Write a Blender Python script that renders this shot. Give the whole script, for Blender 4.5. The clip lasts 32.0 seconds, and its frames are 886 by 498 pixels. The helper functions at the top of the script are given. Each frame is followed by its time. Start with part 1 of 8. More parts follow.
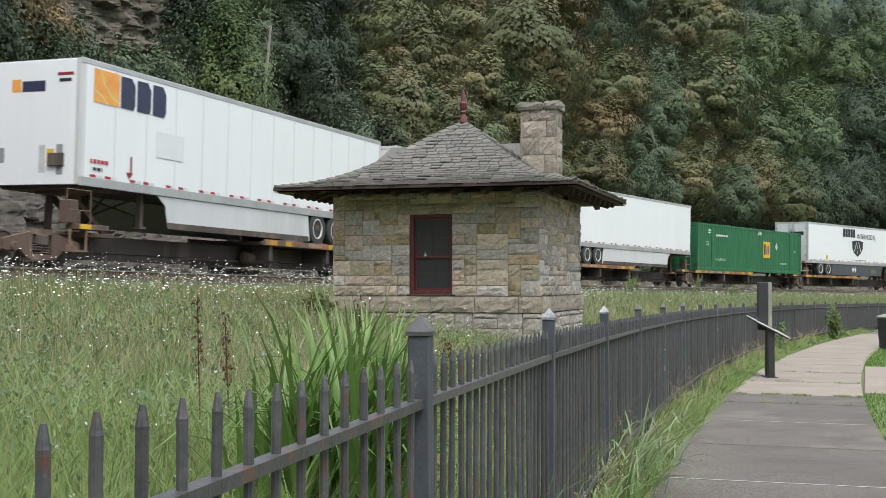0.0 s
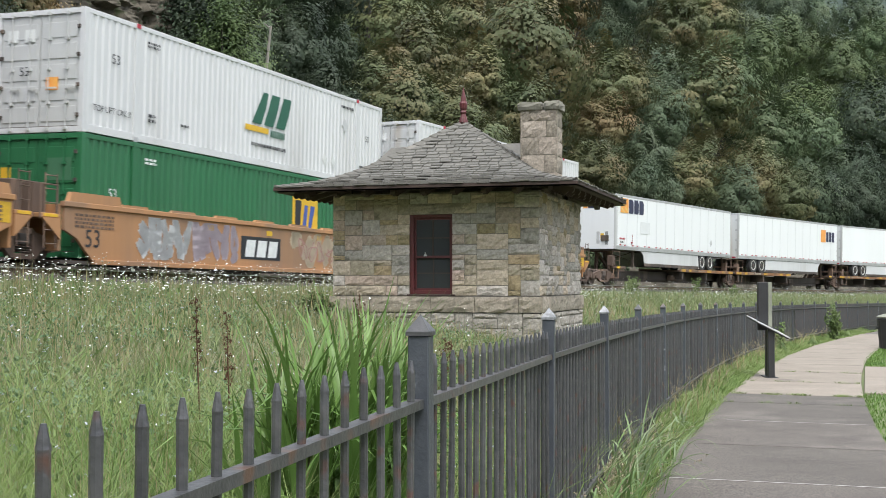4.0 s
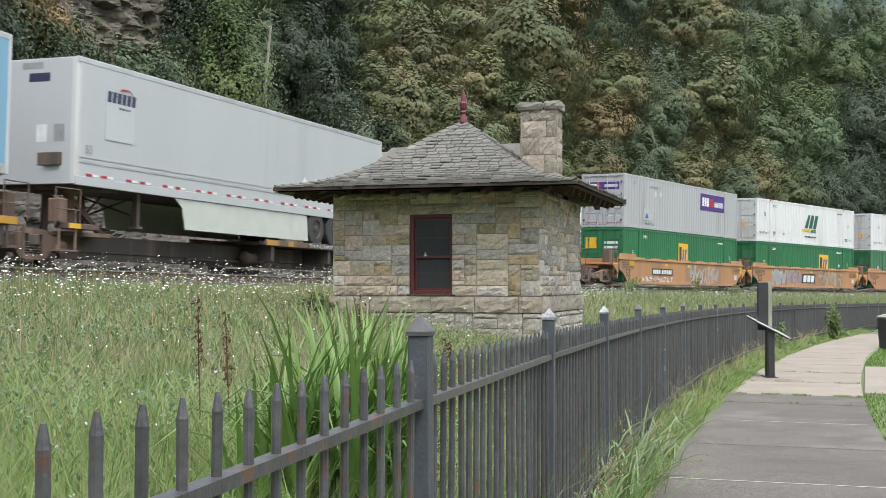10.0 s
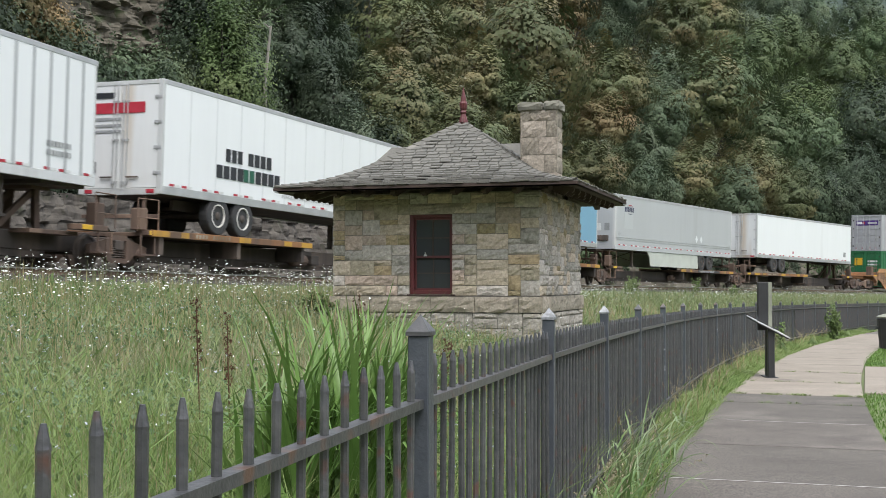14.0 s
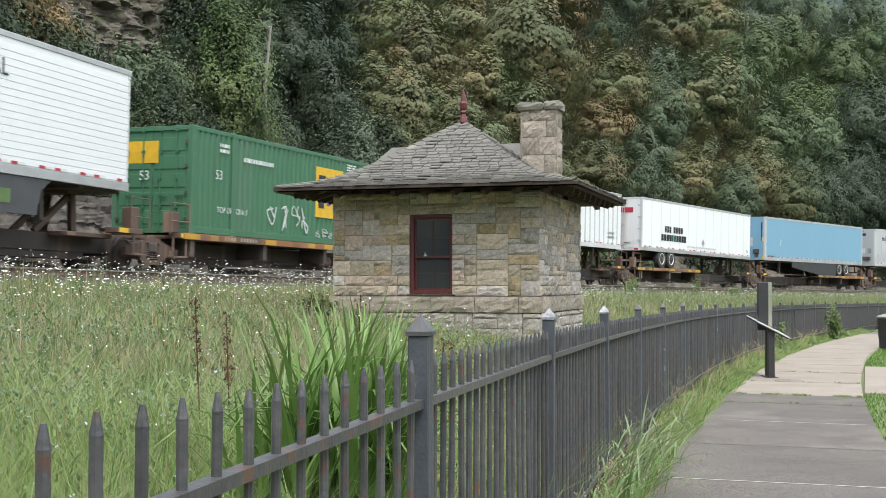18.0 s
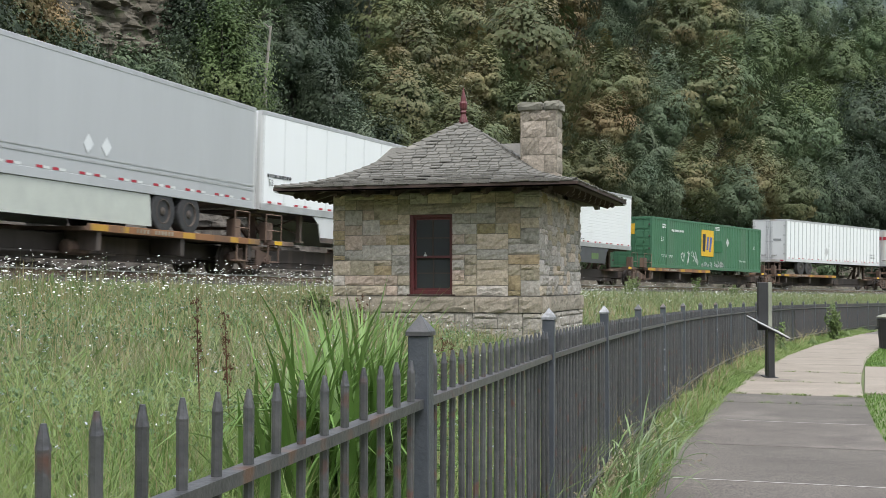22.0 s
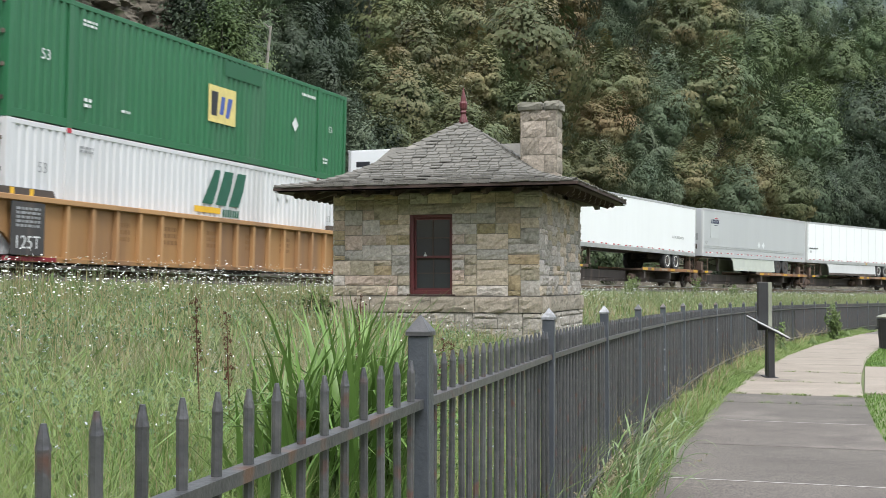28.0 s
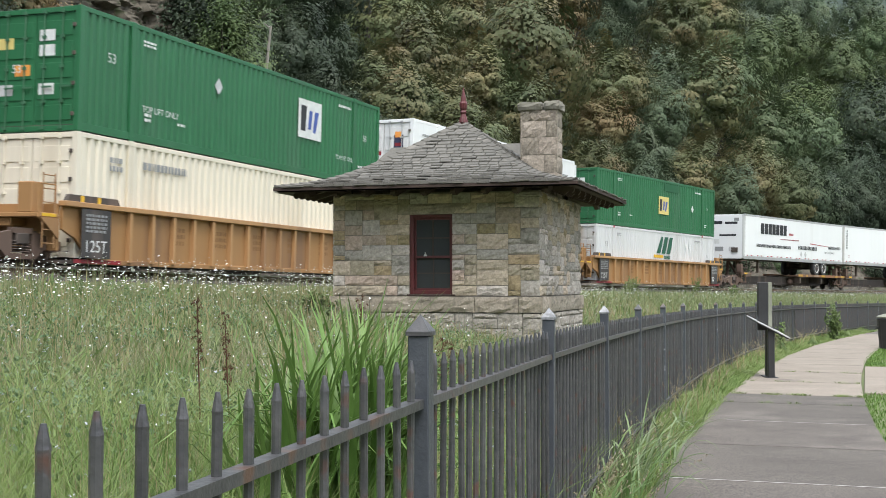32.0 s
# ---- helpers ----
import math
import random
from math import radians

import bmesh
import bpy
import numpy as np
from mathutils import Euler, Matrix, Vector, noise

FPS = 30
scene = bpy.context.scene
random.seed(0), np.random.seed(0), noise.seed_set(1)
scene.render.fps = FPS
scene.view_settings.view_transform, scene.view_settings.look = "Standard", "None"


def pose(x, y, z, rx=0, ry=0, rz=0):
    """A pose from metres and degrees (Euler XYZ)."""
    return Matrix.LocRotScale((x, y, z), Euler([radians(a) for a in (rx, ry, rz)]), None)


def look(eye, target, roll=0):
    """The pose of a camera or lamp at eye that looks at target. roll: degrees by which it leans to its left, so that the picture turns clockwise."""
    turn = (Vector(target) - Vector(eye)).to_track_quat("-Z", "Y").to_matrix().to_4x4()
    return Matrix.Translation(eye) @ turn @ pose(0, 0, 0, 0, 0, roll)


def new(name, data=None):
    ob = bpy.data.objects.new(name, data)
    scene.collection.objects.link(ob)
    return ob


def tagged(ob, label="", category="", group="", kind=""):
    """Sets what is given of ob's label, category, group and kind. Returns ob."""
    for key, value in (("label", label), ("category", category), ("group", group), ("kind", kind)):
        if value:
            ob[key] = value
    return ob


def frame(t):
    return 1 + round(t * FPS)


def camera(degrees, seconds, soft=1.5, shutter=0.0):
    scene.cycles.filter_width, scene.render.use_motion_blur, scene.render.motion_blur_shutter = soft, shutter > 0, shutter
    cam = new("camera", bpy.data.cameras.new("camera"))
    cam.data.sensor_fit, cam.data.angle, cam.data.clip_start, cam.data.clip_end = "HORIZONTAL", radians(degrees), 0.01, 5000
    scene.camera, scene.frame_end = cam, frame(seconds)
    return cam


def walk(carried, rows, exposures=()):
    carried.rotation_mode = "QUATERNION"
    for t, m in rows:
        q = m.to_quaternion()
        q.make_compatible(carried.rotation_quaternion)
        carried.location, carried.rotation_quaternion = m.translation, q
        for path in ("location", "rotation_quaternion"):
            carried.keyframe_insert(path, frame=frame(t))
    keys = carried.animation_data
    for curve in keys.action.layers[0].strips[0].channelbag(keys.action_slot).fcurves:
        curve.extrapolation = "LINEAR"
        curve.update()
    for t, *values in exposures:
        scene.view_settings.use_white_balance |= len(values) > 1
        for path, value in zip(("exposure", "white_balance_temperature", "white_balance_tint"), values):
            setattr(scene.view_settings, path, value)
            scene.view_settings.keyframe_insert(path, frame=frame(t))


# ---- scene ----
# ---- camera: it stands still at eye height on the park path ----
EYE = (0.0, 0.0, 1.33)
PITCH = 0.02864
LENS = 40.40
cam = camera(LENS, 32.0, soft=0.8, shutter=0.25)
STAND = look(EYE, (0.0, math.cos(PITCH), EYE[2] + math.sin(PITCH)))
walk(cam, [(0.0, STAND), (32.0, STAND)], exposures=[(0.0, 1.04, 6420, 11), (1.0, 1.18, 6420, 11), (3.0, 1.19, 6420, 11), (6.0, 1.36, 6420, 11), (7.0, 1.36, 6420, 11), (8.0, 1.13, 6420, 11), (9.0, 1.22, 6420, 11), (10.0, 1.31, 6420, 11), (12.0, 1.34, 6420, 11), (13.0, 1.26, 6420, 11), (14.0, 1.11, 6420, 11), (17.0, 1.34, 6420, 11), (18.0, 1.34, 6420, 11), (19.0, 1.23, 6420, 11), (20.0, 1.21, 6420, 11), (21.0, 1.08, 6420, 11), (22.0, 1.11, 6420, 11), (23.0, 1.29, 6420, 11), (24.0, 1.16, 6420, 11), (25.0, 1.08, 6420, 11), (28.0, 1.29, 6420, 11), (29.0, 1.20, 6420, 11), (30.0, 1.10, 6420, 11), (31.0, 1.03, 6420, 11), (32.0, 1.23, 6420, 11)])

# ---- light: bright overcast ----
world = bpy.data.worlds.new("overcast_sky")
scene.world = world
world.use_nodes = True
wn, wl = world.node_tree.nodes, world.node_tree.links
sky = wn.new("ShaderNodeTexSky")
sky.sky_type, sky.sun_disc = "NISHITA", False
sky.sun_elevation, sky.sun_rotation = radians(62), radians(160)
sky.air_density, sky.dust_density, sky.ozone_density = 1.0, 4.0, 1.0
soften = wn.new("ShaderNodeMix")
soften.data_type = "RGBA"
soften.inputs[0].default_value = 0.72
soften.inputs[7].default_value = (5.5, 5.9, 6.4, 1)
wl.new(sky.outputs[0], soften.inputs[6])
wl.new(soften.outputs[2], wn["Background"].inputs[0])
wn["Background"].inputs[1].default_value = 0.125
sun = new("sun", bpy.data.lights.new("sun", "SUN"))
sun.data.energy, sun.data.angle, sun.data.color = 1.5, radians(28), (1.0, 0.98, 0.95)
SUN_EL, SUN_AZ = radians(62), radians(160)
sun.matrix_world = look((0, 0, 50), (-math.sin(SUN_AZ) * math.cos(SUN_EL), -math.cos(SUN_AZ) * math.cos(SUN_EL), 50 - math.sin(SUN_EL)))

# ---- mesh tools ----
class Shape:
    """Collects vertices and faces for one mesh."""

    def __init__(self):
        self.v, self.f, self.smooth = [], [], False

    def add(self, verts, faces):
        n = len(self.v)
        self.v.extend(tuple(p) for p in verts)
        self.f.extend(tuple(n + i for i in q) for q in faces)
        return self

    def box(self, x0, x1, y0, y1, z0, z1, c=0.0, m=None):
        """An upright box between those limits, its edges chamfered by c."""
        if c <= 0:
            pts = [(x, y, z) for z in (z0, z1) for y in (y0, y1) for x in (x0, x1)]
            faces = [(0, 2, 3, 1), (4, 5, 7, 6), (0, 1, 5, 4), (2, 6, 7, 3), (0, 4, 6, 2), (1, 3, 7, 5)]
        else:
            c = min(c, abs(x1 - x0) * 0.45, abs(y1 - y0) * 0.45, abs(z1 - z0) * 0.45)
            pts, idx = [], {}
            for sx in (0, 1):
                for sy in (0, 1):
                    for sz in (0, 1):
                        X, Y, Z = (x0, x1)[sx], (y0, y1)[sy], (z0, z1)[sz]
                        dx, dy, dz = (c, -c)[sx], (c, -c)[sy], (c, -c)[sz]
                        idx[sx, sy, sz] = len(pts)
                        pts += [(X, Y + dy, Z + dz), (X + dx, Y, Z + dz), (X + dx, Y + dy, Z)]
            g = lambda a, b, d, k: idx[a, b, d] + k
            faces = []
            for s in (0, 1):
                q = [(0, 0), (0, 1), (1, 1), (1, 0)]
                fx, fy, fz = [g(s, a, b, 0) for a, b in q], [g(a, s, b, 1) for a, b in q], [g(a, b, s, 2) for a, b in q]
                faces += [fx if s == 0 else fx[::-1], fy[::-1] if s == 0 else fy, fz if s == 0 else fz[::-1]]
            for a in (0, 1):
                for b in (0, 1):
                    e = [(g(0, a, b, 1), g(1, a, b, 1), g(1, a, b, 2), g(0, a, b, 2)),
                         (g(a, 0, b, 2), g(a, 1, b, 2), g(a, 1, b, 0), g(a, 0, b, 0)),
                         (g(a, b, 0, 0), g(a, b, 1, 0), g(a, b, 1, 1), g(a, b, 0, 1))]
                    faces += [q if a == b else q[::-1] for q in e]
            for a in (0, 1):
                for b in (0, 1):
                    for d in (0, 1):
                        t = (g(a, b, d, 0), g(a, b, d, 1), g(a, b, d, 2))
                        faces.append(t if (a + b + d) % 2 else t[::-1])
        if m is not None:
            pts = [m @ Vector(p) for p in pts]
        return self.add(pts, faces)

    def tube(self, a, b, r0, r1=None, n=8, caps=True):
        """A round bar from a to b, tapering from r0 to r1."""
        a, b = Vector(a), Vector(b)
        r1 = r0 if r1 is None else r1
        w = (b - a).normalized()
        u = w.orthogonal().normalized()
        t = w.cross(u)
        pts = []
        for p, r in ((a, r0), (b, r1)):
            for i in range(n):
                k = 2 * math.pi * i / n
                pts.append(p + (u * math.cos(k) + t * math.sin(k)) * r)
        faces = [(i, (i + 1) % n, n + (i + 1) % n, n + i) for i in range(n)]
        if caps:
            faces += [tuple(range(n))[::-1], tuple(range(n, 2 * n))]
        return self.add(pts, faces)

    def lathe(self, centre, axis, profile, n=16):
        """A turned body: profile is (distance along axis, radius) from end to end."""
        w = Vector(axis).normalized()
        u = w.orthogonal().normalized()
        t = w.cross(u)
        c = Vector(centre)
        pts, faces = [], []
        for d, r in profile:
            for i in range(n):
                k = 2 * math.pi * i / n
                pts.append(c + w * d + (u * math.cos(k) + t * math.sin(k)) * max(r, 0.0005))
        for j in range(len(profile) - 1):
            for i in range(n):
                faces.append((j * n + i, j * n + (i + 1) % n, (j + 1) * n + (i + 1) % n, (j + 1) * n + i))
        faces += [tuple(range(n))[::-1], tuple(range(len(pts) - n, len(pts)))]
        return self.add(pts, faces)

    def prism(self, outline, y0, y1):
        """An outline in x and z, drawn out along y."""
        n = len(outline)
        pts = [(x, y0, z) for x, z in outline] + [(x, y1, z) for x, z in outline]
        return self.add(pts, [tuple(range(n)), tuple(range(n, 2 * n))[::-1]] + [(i, n + i, n + (i + 1) % n, (i + 1) % n) for i in range(n)])

    def prism_x(self, outline, x0, x1):
        """An outline in y and z, drawn out along x."""
        n = len(outline)
        pts = [(x0, y, z) for y, z in outline] + [(x1, y, z) for y, z in outline]
        return self.add(pts, [tuple(range(n))[::-1], tuple(range(n, 2 * n))] + [(i, (i + 1) % n, n + (i + 1) % n, n + i) for i in range(n)])

    def beam(self, a, b, w, h):
        """A squared bar from a to b, w wide and h high."""
        a, b = Vector(a), Vector(b)
        d = b - a
        q = d.to_track_quat("X", "Z").to_matrix().to_4x4()
        return self.box(0, d.length, -w / 2, w / 2, -h / 2, h / 2, 0, Matrix.Translation(a) @ q)

    def mesh(self, name, material):
        me = bpy.data.meshes.new(name)
        me.from_pydata(self.v, [], self.f)
        if self.smooth:
            me.polygons.foreach_set("use_smooth", [True] * len(me.polygons))
        me.materials.append(material)
        me.update()
        return me


def part(name, shape, material, parent, label="", at=None):
    """Links a shape, or a mesh that is there already, as ONE mesh object under its thing."""
    me = shape if isinstance(shape, bpy.types.Mesh) else shape.mesh(name, material)
    ob = new(name, me)
    ob.parent = parent
    if at is not None:
        ob.matrix_basis = at
    return tagged(ob, label)


def thing(name, label, category, group="", kind="", at=None):
    ob = new(name)
    ob.empty_display_size = 0.2
    if at is not None:
        ob.matrix_basis = at
    return tagged(ob, label, category, group, kind)


LETTERS = {}


def lettering(text, material):
    """A flat mesh of words in the built-in font, 1 m high, standing in x and z, facing -y."""
    key = (text, material.name)
    if key not in LETTERS:
        cu = bpy.data.curves.new("words", "FONT")
        cu.body, cu.size, cu.extrude = text, 1.0, 0.0
        ob = new("words", cu)
        me = bpy.data.meshes.new_from_object(ob.evaluated_get(bpy.context.evaluated_depsgraph_get()))
        bpy.data.objects.remove(ob)
        me.transform(Matrix.Rotation(radians(90), 4, "X"))
        me.materials.clear()
        me.materials.append(material)
        LETTERS[key] = me
    return LETTERS[key]


# ---- materials ----
def surf(name, colour, other=None, scale=4.0, rough=0.7, bump=0.15, metal=0.0, own=0.0, island=0.0, fine=40.0, streak=False, dirt=None, dirt_at=0.62, grain=0.0, grain_scale=90.0, coat=0.0, spec=0.5):
    """A painted, stony or planted surface: two tones mixed at two scales, stains, relief, and a lighter or darker tone for each object or island."""
    m = bpy.data.materials.new(name)
    m.use_nodes = True
    n, l = m.node_tree.nodes, m.node_tree.links
    b = n["Principled BSDF"]
    other = other or tuple(c * 0.75 for c in colour)
    co = n.new("ShaderNodeTexCoord")
    mp = n.new("ShaderNodeMapping")
    if streak:
        mp.inputs["Scale"].default_value = (1.0, 1.0, 0.12)
    l.new(co.outputs["Object"], mp.inputs[0])
    shift = n.new("ShaderNodeObjectInfo")
    l.new(shift.outputs["Random"], mp.inputs["Location"])
    big, small = n.new("ShaderNodeTexNoise"), n.new("ShaderNodeTexNoise")
    big.inputs["Scale"].default_value, big.inputs["Detail"].default_value = scale, 4
    small.inputs["Scale"].default_value, small.inputs["Detail"].default_value = fine, 3
    l.new(mp.outputs[0], big.inputs["Vector"])
    l.new(mp.outputs[0], small.inputs["Vector"])
    add = n.new("ShaderNodeMath")
    add.operation = "MULTIPLY_ADD"
    add.inputs[1].default_value = 0.45
    l.new(small.outputs["Fac"], add.inputs[0])
    l.new(big.outputs["Fac"], add.inputs[2])
    rng = n.new("ShaderNodeMapRange")
    rng.inputs["From Min"].default_value, rng.inputs["From Max"].default_value = 0.45, 1.0
    l.new(add.outputs[0], rng.inputs["Value"])
    mix = n.new("ShaderNodeMix")
    mix.data_type = "RGBA"
    mix.inputs[6].default_value, mix.inputs[7].default_value = (*colour, 1), (*other, 1)
    l.new(rng.outputs["Result"], mix.inputs[0])
    out = mix.outputs[2]
    if dirt:
        dn = n.new("ShaderNodeTexNoise")
        dn.inputs["Scale"].default_value, dn.inputs["Detail"].default_value = scale * 0.6, 6
        l.new(mp.outputs[0], dn.inputs["Vector"])
        dr = n.new("ShaderNodeMapRange")
        dr.inputs["From Min"].default_value, dr.inputs["From Max"].default_value = dirt_at, dirt_at + 0.12
        l.new(dn.outputs["Fac"], dr.inputs["Value"])
        dm = n.new("ShaderNodeMix")
        dm.data_type = "RGBA"
        dm.inputs[7].default_value = (*dirt, 1)
        l.new(dr.outputs["Result"], dm.inputs[0])
        l.new(out, dm.inputs[6])
        out = dm.outputs[2]
    if grain:
        gn = n.new("ShaderNodeTexNoise")
        gn.inputs["Scale"].default_value, gn.inputs["Detail"].default_value = grain_scale, 2
        l.new(co.outputs["Object"], gn.inputs["Vector"])
        gr = n.new("ShaderNodeMapRange")
        gr.inputs["From Min"].default_value, gr.inputs["From Max"].default_value = 0.38, 0.62
        gr.inputs["To Min"].default_value, gr.inputs["To Max"].default_value = 1 - grain, 1 + grain
        l.new(gn.outputs["Fac"], gr.inputs["Value"])
        gh = n.new("ShaderNodeHueSaturation")
        l.new(gr.outputs["Result"], gh.inputs["Value"])
        l.new(out, gh.inputs["Color"])
        out = gh.outputs["Color"]
    for amount, kind in ((own, "own"), (island, "island")):
        if amount:
            src = shift.outputs["Random"] if kind == "own" else n.new("ShaderNodeNewGeometry").outputs["Random Per Island"]
            hs = n.new("ShaderNodeHueSaturation")
            vr = n.new("ShaderNodeMapRange")
            vr.inputs["To Min"].default_value, vr.inputs["To Max"].default_value = 1 - amount, 1 + amount
            l.new(src, vr.inputs["Value"])
            hr = n.new("ShaderNodeMapRange")
            hr.inputs["To Min"].default_value, hr.inputs["To Max"].default_value = 0.5 + amount * 0.05, 0.5 - amount * 0.05
            l.new(src, hr.inputs["Value"])
            l.new(vr.outputs["Result"], hs.inputs["Value"])
            l.new(hr.outputs["Result"], hs.inputs["Hue"])
            l.new(out, hs.inputs["Color"])
            out = hs.outputs["Color"]
    l.new(out, b.inputs["Base Color"])
    b.inputs["Roughness"].default_value, b.inputs["Metallic"].default_value = rough, metal
    b.inputs["Specular IOR Level"].default_value = spec
    b.inputs["Coat Weight"].default_value = coat
    if bump:
        bp = n.new("ShaderNodeBump")
        bp.inputs["Strength"].default_value, bp.inputs["Distance"].default_value = bump, 0.02
        l.new(add.outputs[0], bp.inputs["Height"])
        l.new(bp.outputs[0], b.inputs["Normal"])
    return m


MEADOW_SOIL = surf("meadow_soil", (0.07, 0.10, 0.03), (0.13, 0.15, 0.06), 0.5, 0.95, 0.5, fine=9, dirt=(0.10, 0.085, 0.05))
BALLAST = surf("ballast", (0.060, 0.053, 0.046), (0.030, 0.027, 0.025), 3, 0.95, 1.0, fine=22)
STEEL_RUST = surf("rail_rust", (0.10, 0.065, 0.045), (0.16, 0.10, 0.07), 3, 0.8, 0.3)
RAIL_TOP = surf("rail_steel", (0.42, 0.40, 0.38), None, 6, 0.35, 0.05, metal=0.9)
TIE_WOOD = surf("tie_wood", (0.075, 0.06, 0.05), (0.14, 0.12, 0.10), 5, 0.9, 0.5, own=0.2)
CONCRETE = surf("concrete_path", (0.128, 0.112, 0.094), (0.074, 0.064, 0.053), 1.6, 0.9, 0.45, grain=0.5, grain_scale=85, own=0.08, fine=45, dirt=(0.155, 0.136, 0.116), dirt_at=0.57)
CONCRETE_NEW = surf("concrete_pale", (0.275, 0.238, 0.19), (0.20, 0.17, 0.135), 1.6, 0.9, 0.2, grain=0.15, grain_scale=40, own=0.05, fine=60, dirt=(0.13, 0.115, 0.095), dirt_at=0.64)
IRON = surf("fence_paint", (0.044, 0.046, 0.050), (0.092, 0.090, 0.090), 22, 0.40, 0.14, own=0.2, fine=90, dirt=(0.13, 0.068, 0.05), dirt_at=0.585)
IRON_BAR = surf("pitted_picket_paint", (0.046, 0.048, 0.052), (0.086, 0.085, 0.086), 24, 0.30, 0.22, own=0.2, fine=85, dirt=(0.10, 0.052, 0.042), dirt_at=0.60)
IRON_POST = surf("chipped_post_paint", (0.050, 0.058, 0.070), (0.082, 0.091, 0.103), 16, 0.42, 0.2, own=0.15, fine=90, dirt=(0.5, 0.51, 0.53), dirt_at=0.655)
IRON_WORN = surf("worn_cap_paint", (0.06, 0.065, 0.07), (0.40, 0.41, 0.42), 12, 0.55, 0.3, fine=60)
SLATE = surf("roof_slate", (0.152, 0.146, 0.126), (0.100, 0.096, 0.083), 3, 0.85, 0.7, own=0.11, fine=25, dirt=(0.185, 0.175, 0.15), dirt_at=0.6)
SLATE_REST = surf("roof_slate_rest", (0.152, 0.146, 0.126), (0.100, 0.096, 0.083), 3, 0.85, 0.7, island=0.11, fine=25, dirt=(0.185, 0.175, 0.15), dirt_at=0.6)
MORTAR = surf("mortar", (0.26, 0.235, 0.195), (0.18, 0.165, 0.135), 6, 0.95, 0.6)
STONE_BUFF = surf("buff_sandstone", (0.517, 0.440, 0.330), (0.385, 0.325, 0.244), 7, 0.92, 1.0, grain=0.12, grain_scale=20, own=0.25, fine=38, dirt=(0.253, 0.220, 0.165), dirt_at=0.585)
STONE_GREY = surf("grey_sandstone", (0.528, 0.481, 0.424), (0.363, 0.330, 0.288), 7, 0.92, 1.0, grain=0.12, grain_scale=20, own=0.25, fine=38, dirt=(0.242, 0.226, 0.187), dirt_at=0.585)
STONE_OCHRE = surf("ochre_sandstone", (0.440, 0.350, 0.208), (0.315, 0.252, 0.155), 6, 0.92, 1.0, grain=0.12, grain_scale=20, own=0.25, fine=38, dirt=(0.253, 0.198, 0.116), dirt_at=0.585)
STONE_PINK = surf("pinkish_sandstone", (0.517, 0.413, 0.330), (0.374, 0.297, 0.237), 6, 0.92, 1.0, grain=0.12, grain_scale=20, own=0.25, fine=38, dirt=(0.253, 0.209, 0.165), dirt_at=0.585)
STONE_FOOT = surf("weathered_foot_stone", (0.43, 0.395, 0.34), (0.30, 0.275, 0.235), 6, 0.92, 1.0, grain=0.14, grain_scale=24, own=0.16, fine=30, dirt=(0.20, 0.185, 0.15), dirt_at=0.59)
STONE_LEDGE = surf("weathered_ledge_stone", (0.385, 0.335, 0.262), (0.275, 0.24, 0.188), 5, 0.92, 1.0, grain=0.14, grain_scale=24, own=0.07, fine=30, dirt=(0.17, 0.15, 0.12), dirt_at=0.59)
STONE_CHIMNEY = surf("chimney_sandstone", (0.32, 0.28, 0.225), (0.225, 0.195, 0.155), 4, 0.92, 0.8, grain=0.16, grain_scale=28, own=0.16, fine=22, dirt=(0.10, 0.09, 0.072), dirt_at=0.60)
STONE_CAP = surf("mossy_cap_stone", (0.24, 0.23, 0.185), (0.14, 0.135, 0.11), 5, 0.95, 0.8, own=0.1, fine=22, dirt=(0.10, 0.11, 0.06), dirt_at=0.58)
RED_TRIM = surf("oxblood_paint", (0.115, 0.022, 0.022), (0.08, 0.02, 0.02), 8, 0.5, 0.2, fine=50)
BROWN_TRIM = surf("dark_brown_timber", (0.06, 0.036, 0.028), (0.04, 0.025, 0.02), 8, 0.7, 0.3, own=0.1)
ROCK = surf("cut_rock", (0.152, 0.136, 0.106), (0.058, 0.052, 0.041), 1.5, 0.95, 1.0, fine=11, dirt=(0.045, 0.058, 0.028), dirt_at=0.56, spec=0.2)
ROCK_PALE = surf("grey_cut_rock", (0.125, 0.113, 0.096), (0.06, 0.053, 0.046), 1.8, 0.95, 1.0, fine=11, dirt=(0.05, 0.05, 0.034), dirt_at=0.58, spec=0.2)
# near-black: the shade between the trees is put into the soil colour
HILL_SHADE_SOIL = surf("shaded_forest_floor", (0.012, 0.02, 0.009), (0.022, 0.028, 0.013), 0.3, 1.0, 1.0, fine=4, spec=0.05)


def glass(name, tint=(0.02, 0.025, 0.03), rough=0.05):
    m = bpy.data.materials.new(name)
    m.use_nodes = True
    b = m.node_tree.nodes["Principled BSDF"]
    b.inputs["Base Color"].default_value = (*tint, 1)
    b.inputs["Roughness"].default_value = rough
    b.inputs["Specular IOR Level"].default_value = 0.5
    return m


WINDOW_WHITE = surf("white_enamel", (0.68, 0.68, 0.66), (0.55, 0.55, 0.53), 6, 0.5, 0.05)
PANE = glass("dark_window_glass", (0.042, 0.047, 0.050), 0.10)

# ---- the curve: an arc of railway round the park ----
X0, Y0, H0, K = -13.957, 13.376, 0.25532, 0.0054913
ZR, GRADE, BANK = 1.739, -0.010906, 1.0173
RAIL_LIFT = 0.12
RADIUS = 1 / K
CENTRE = (X0 + RADIUS * math.cos(H0), Y0 - RADIUS * math.sin(H0))
SPEED = 10.1331


def rail_z(s):
    s = max(-420.0, min(500.0, s))
    return ZR + GRADE * s


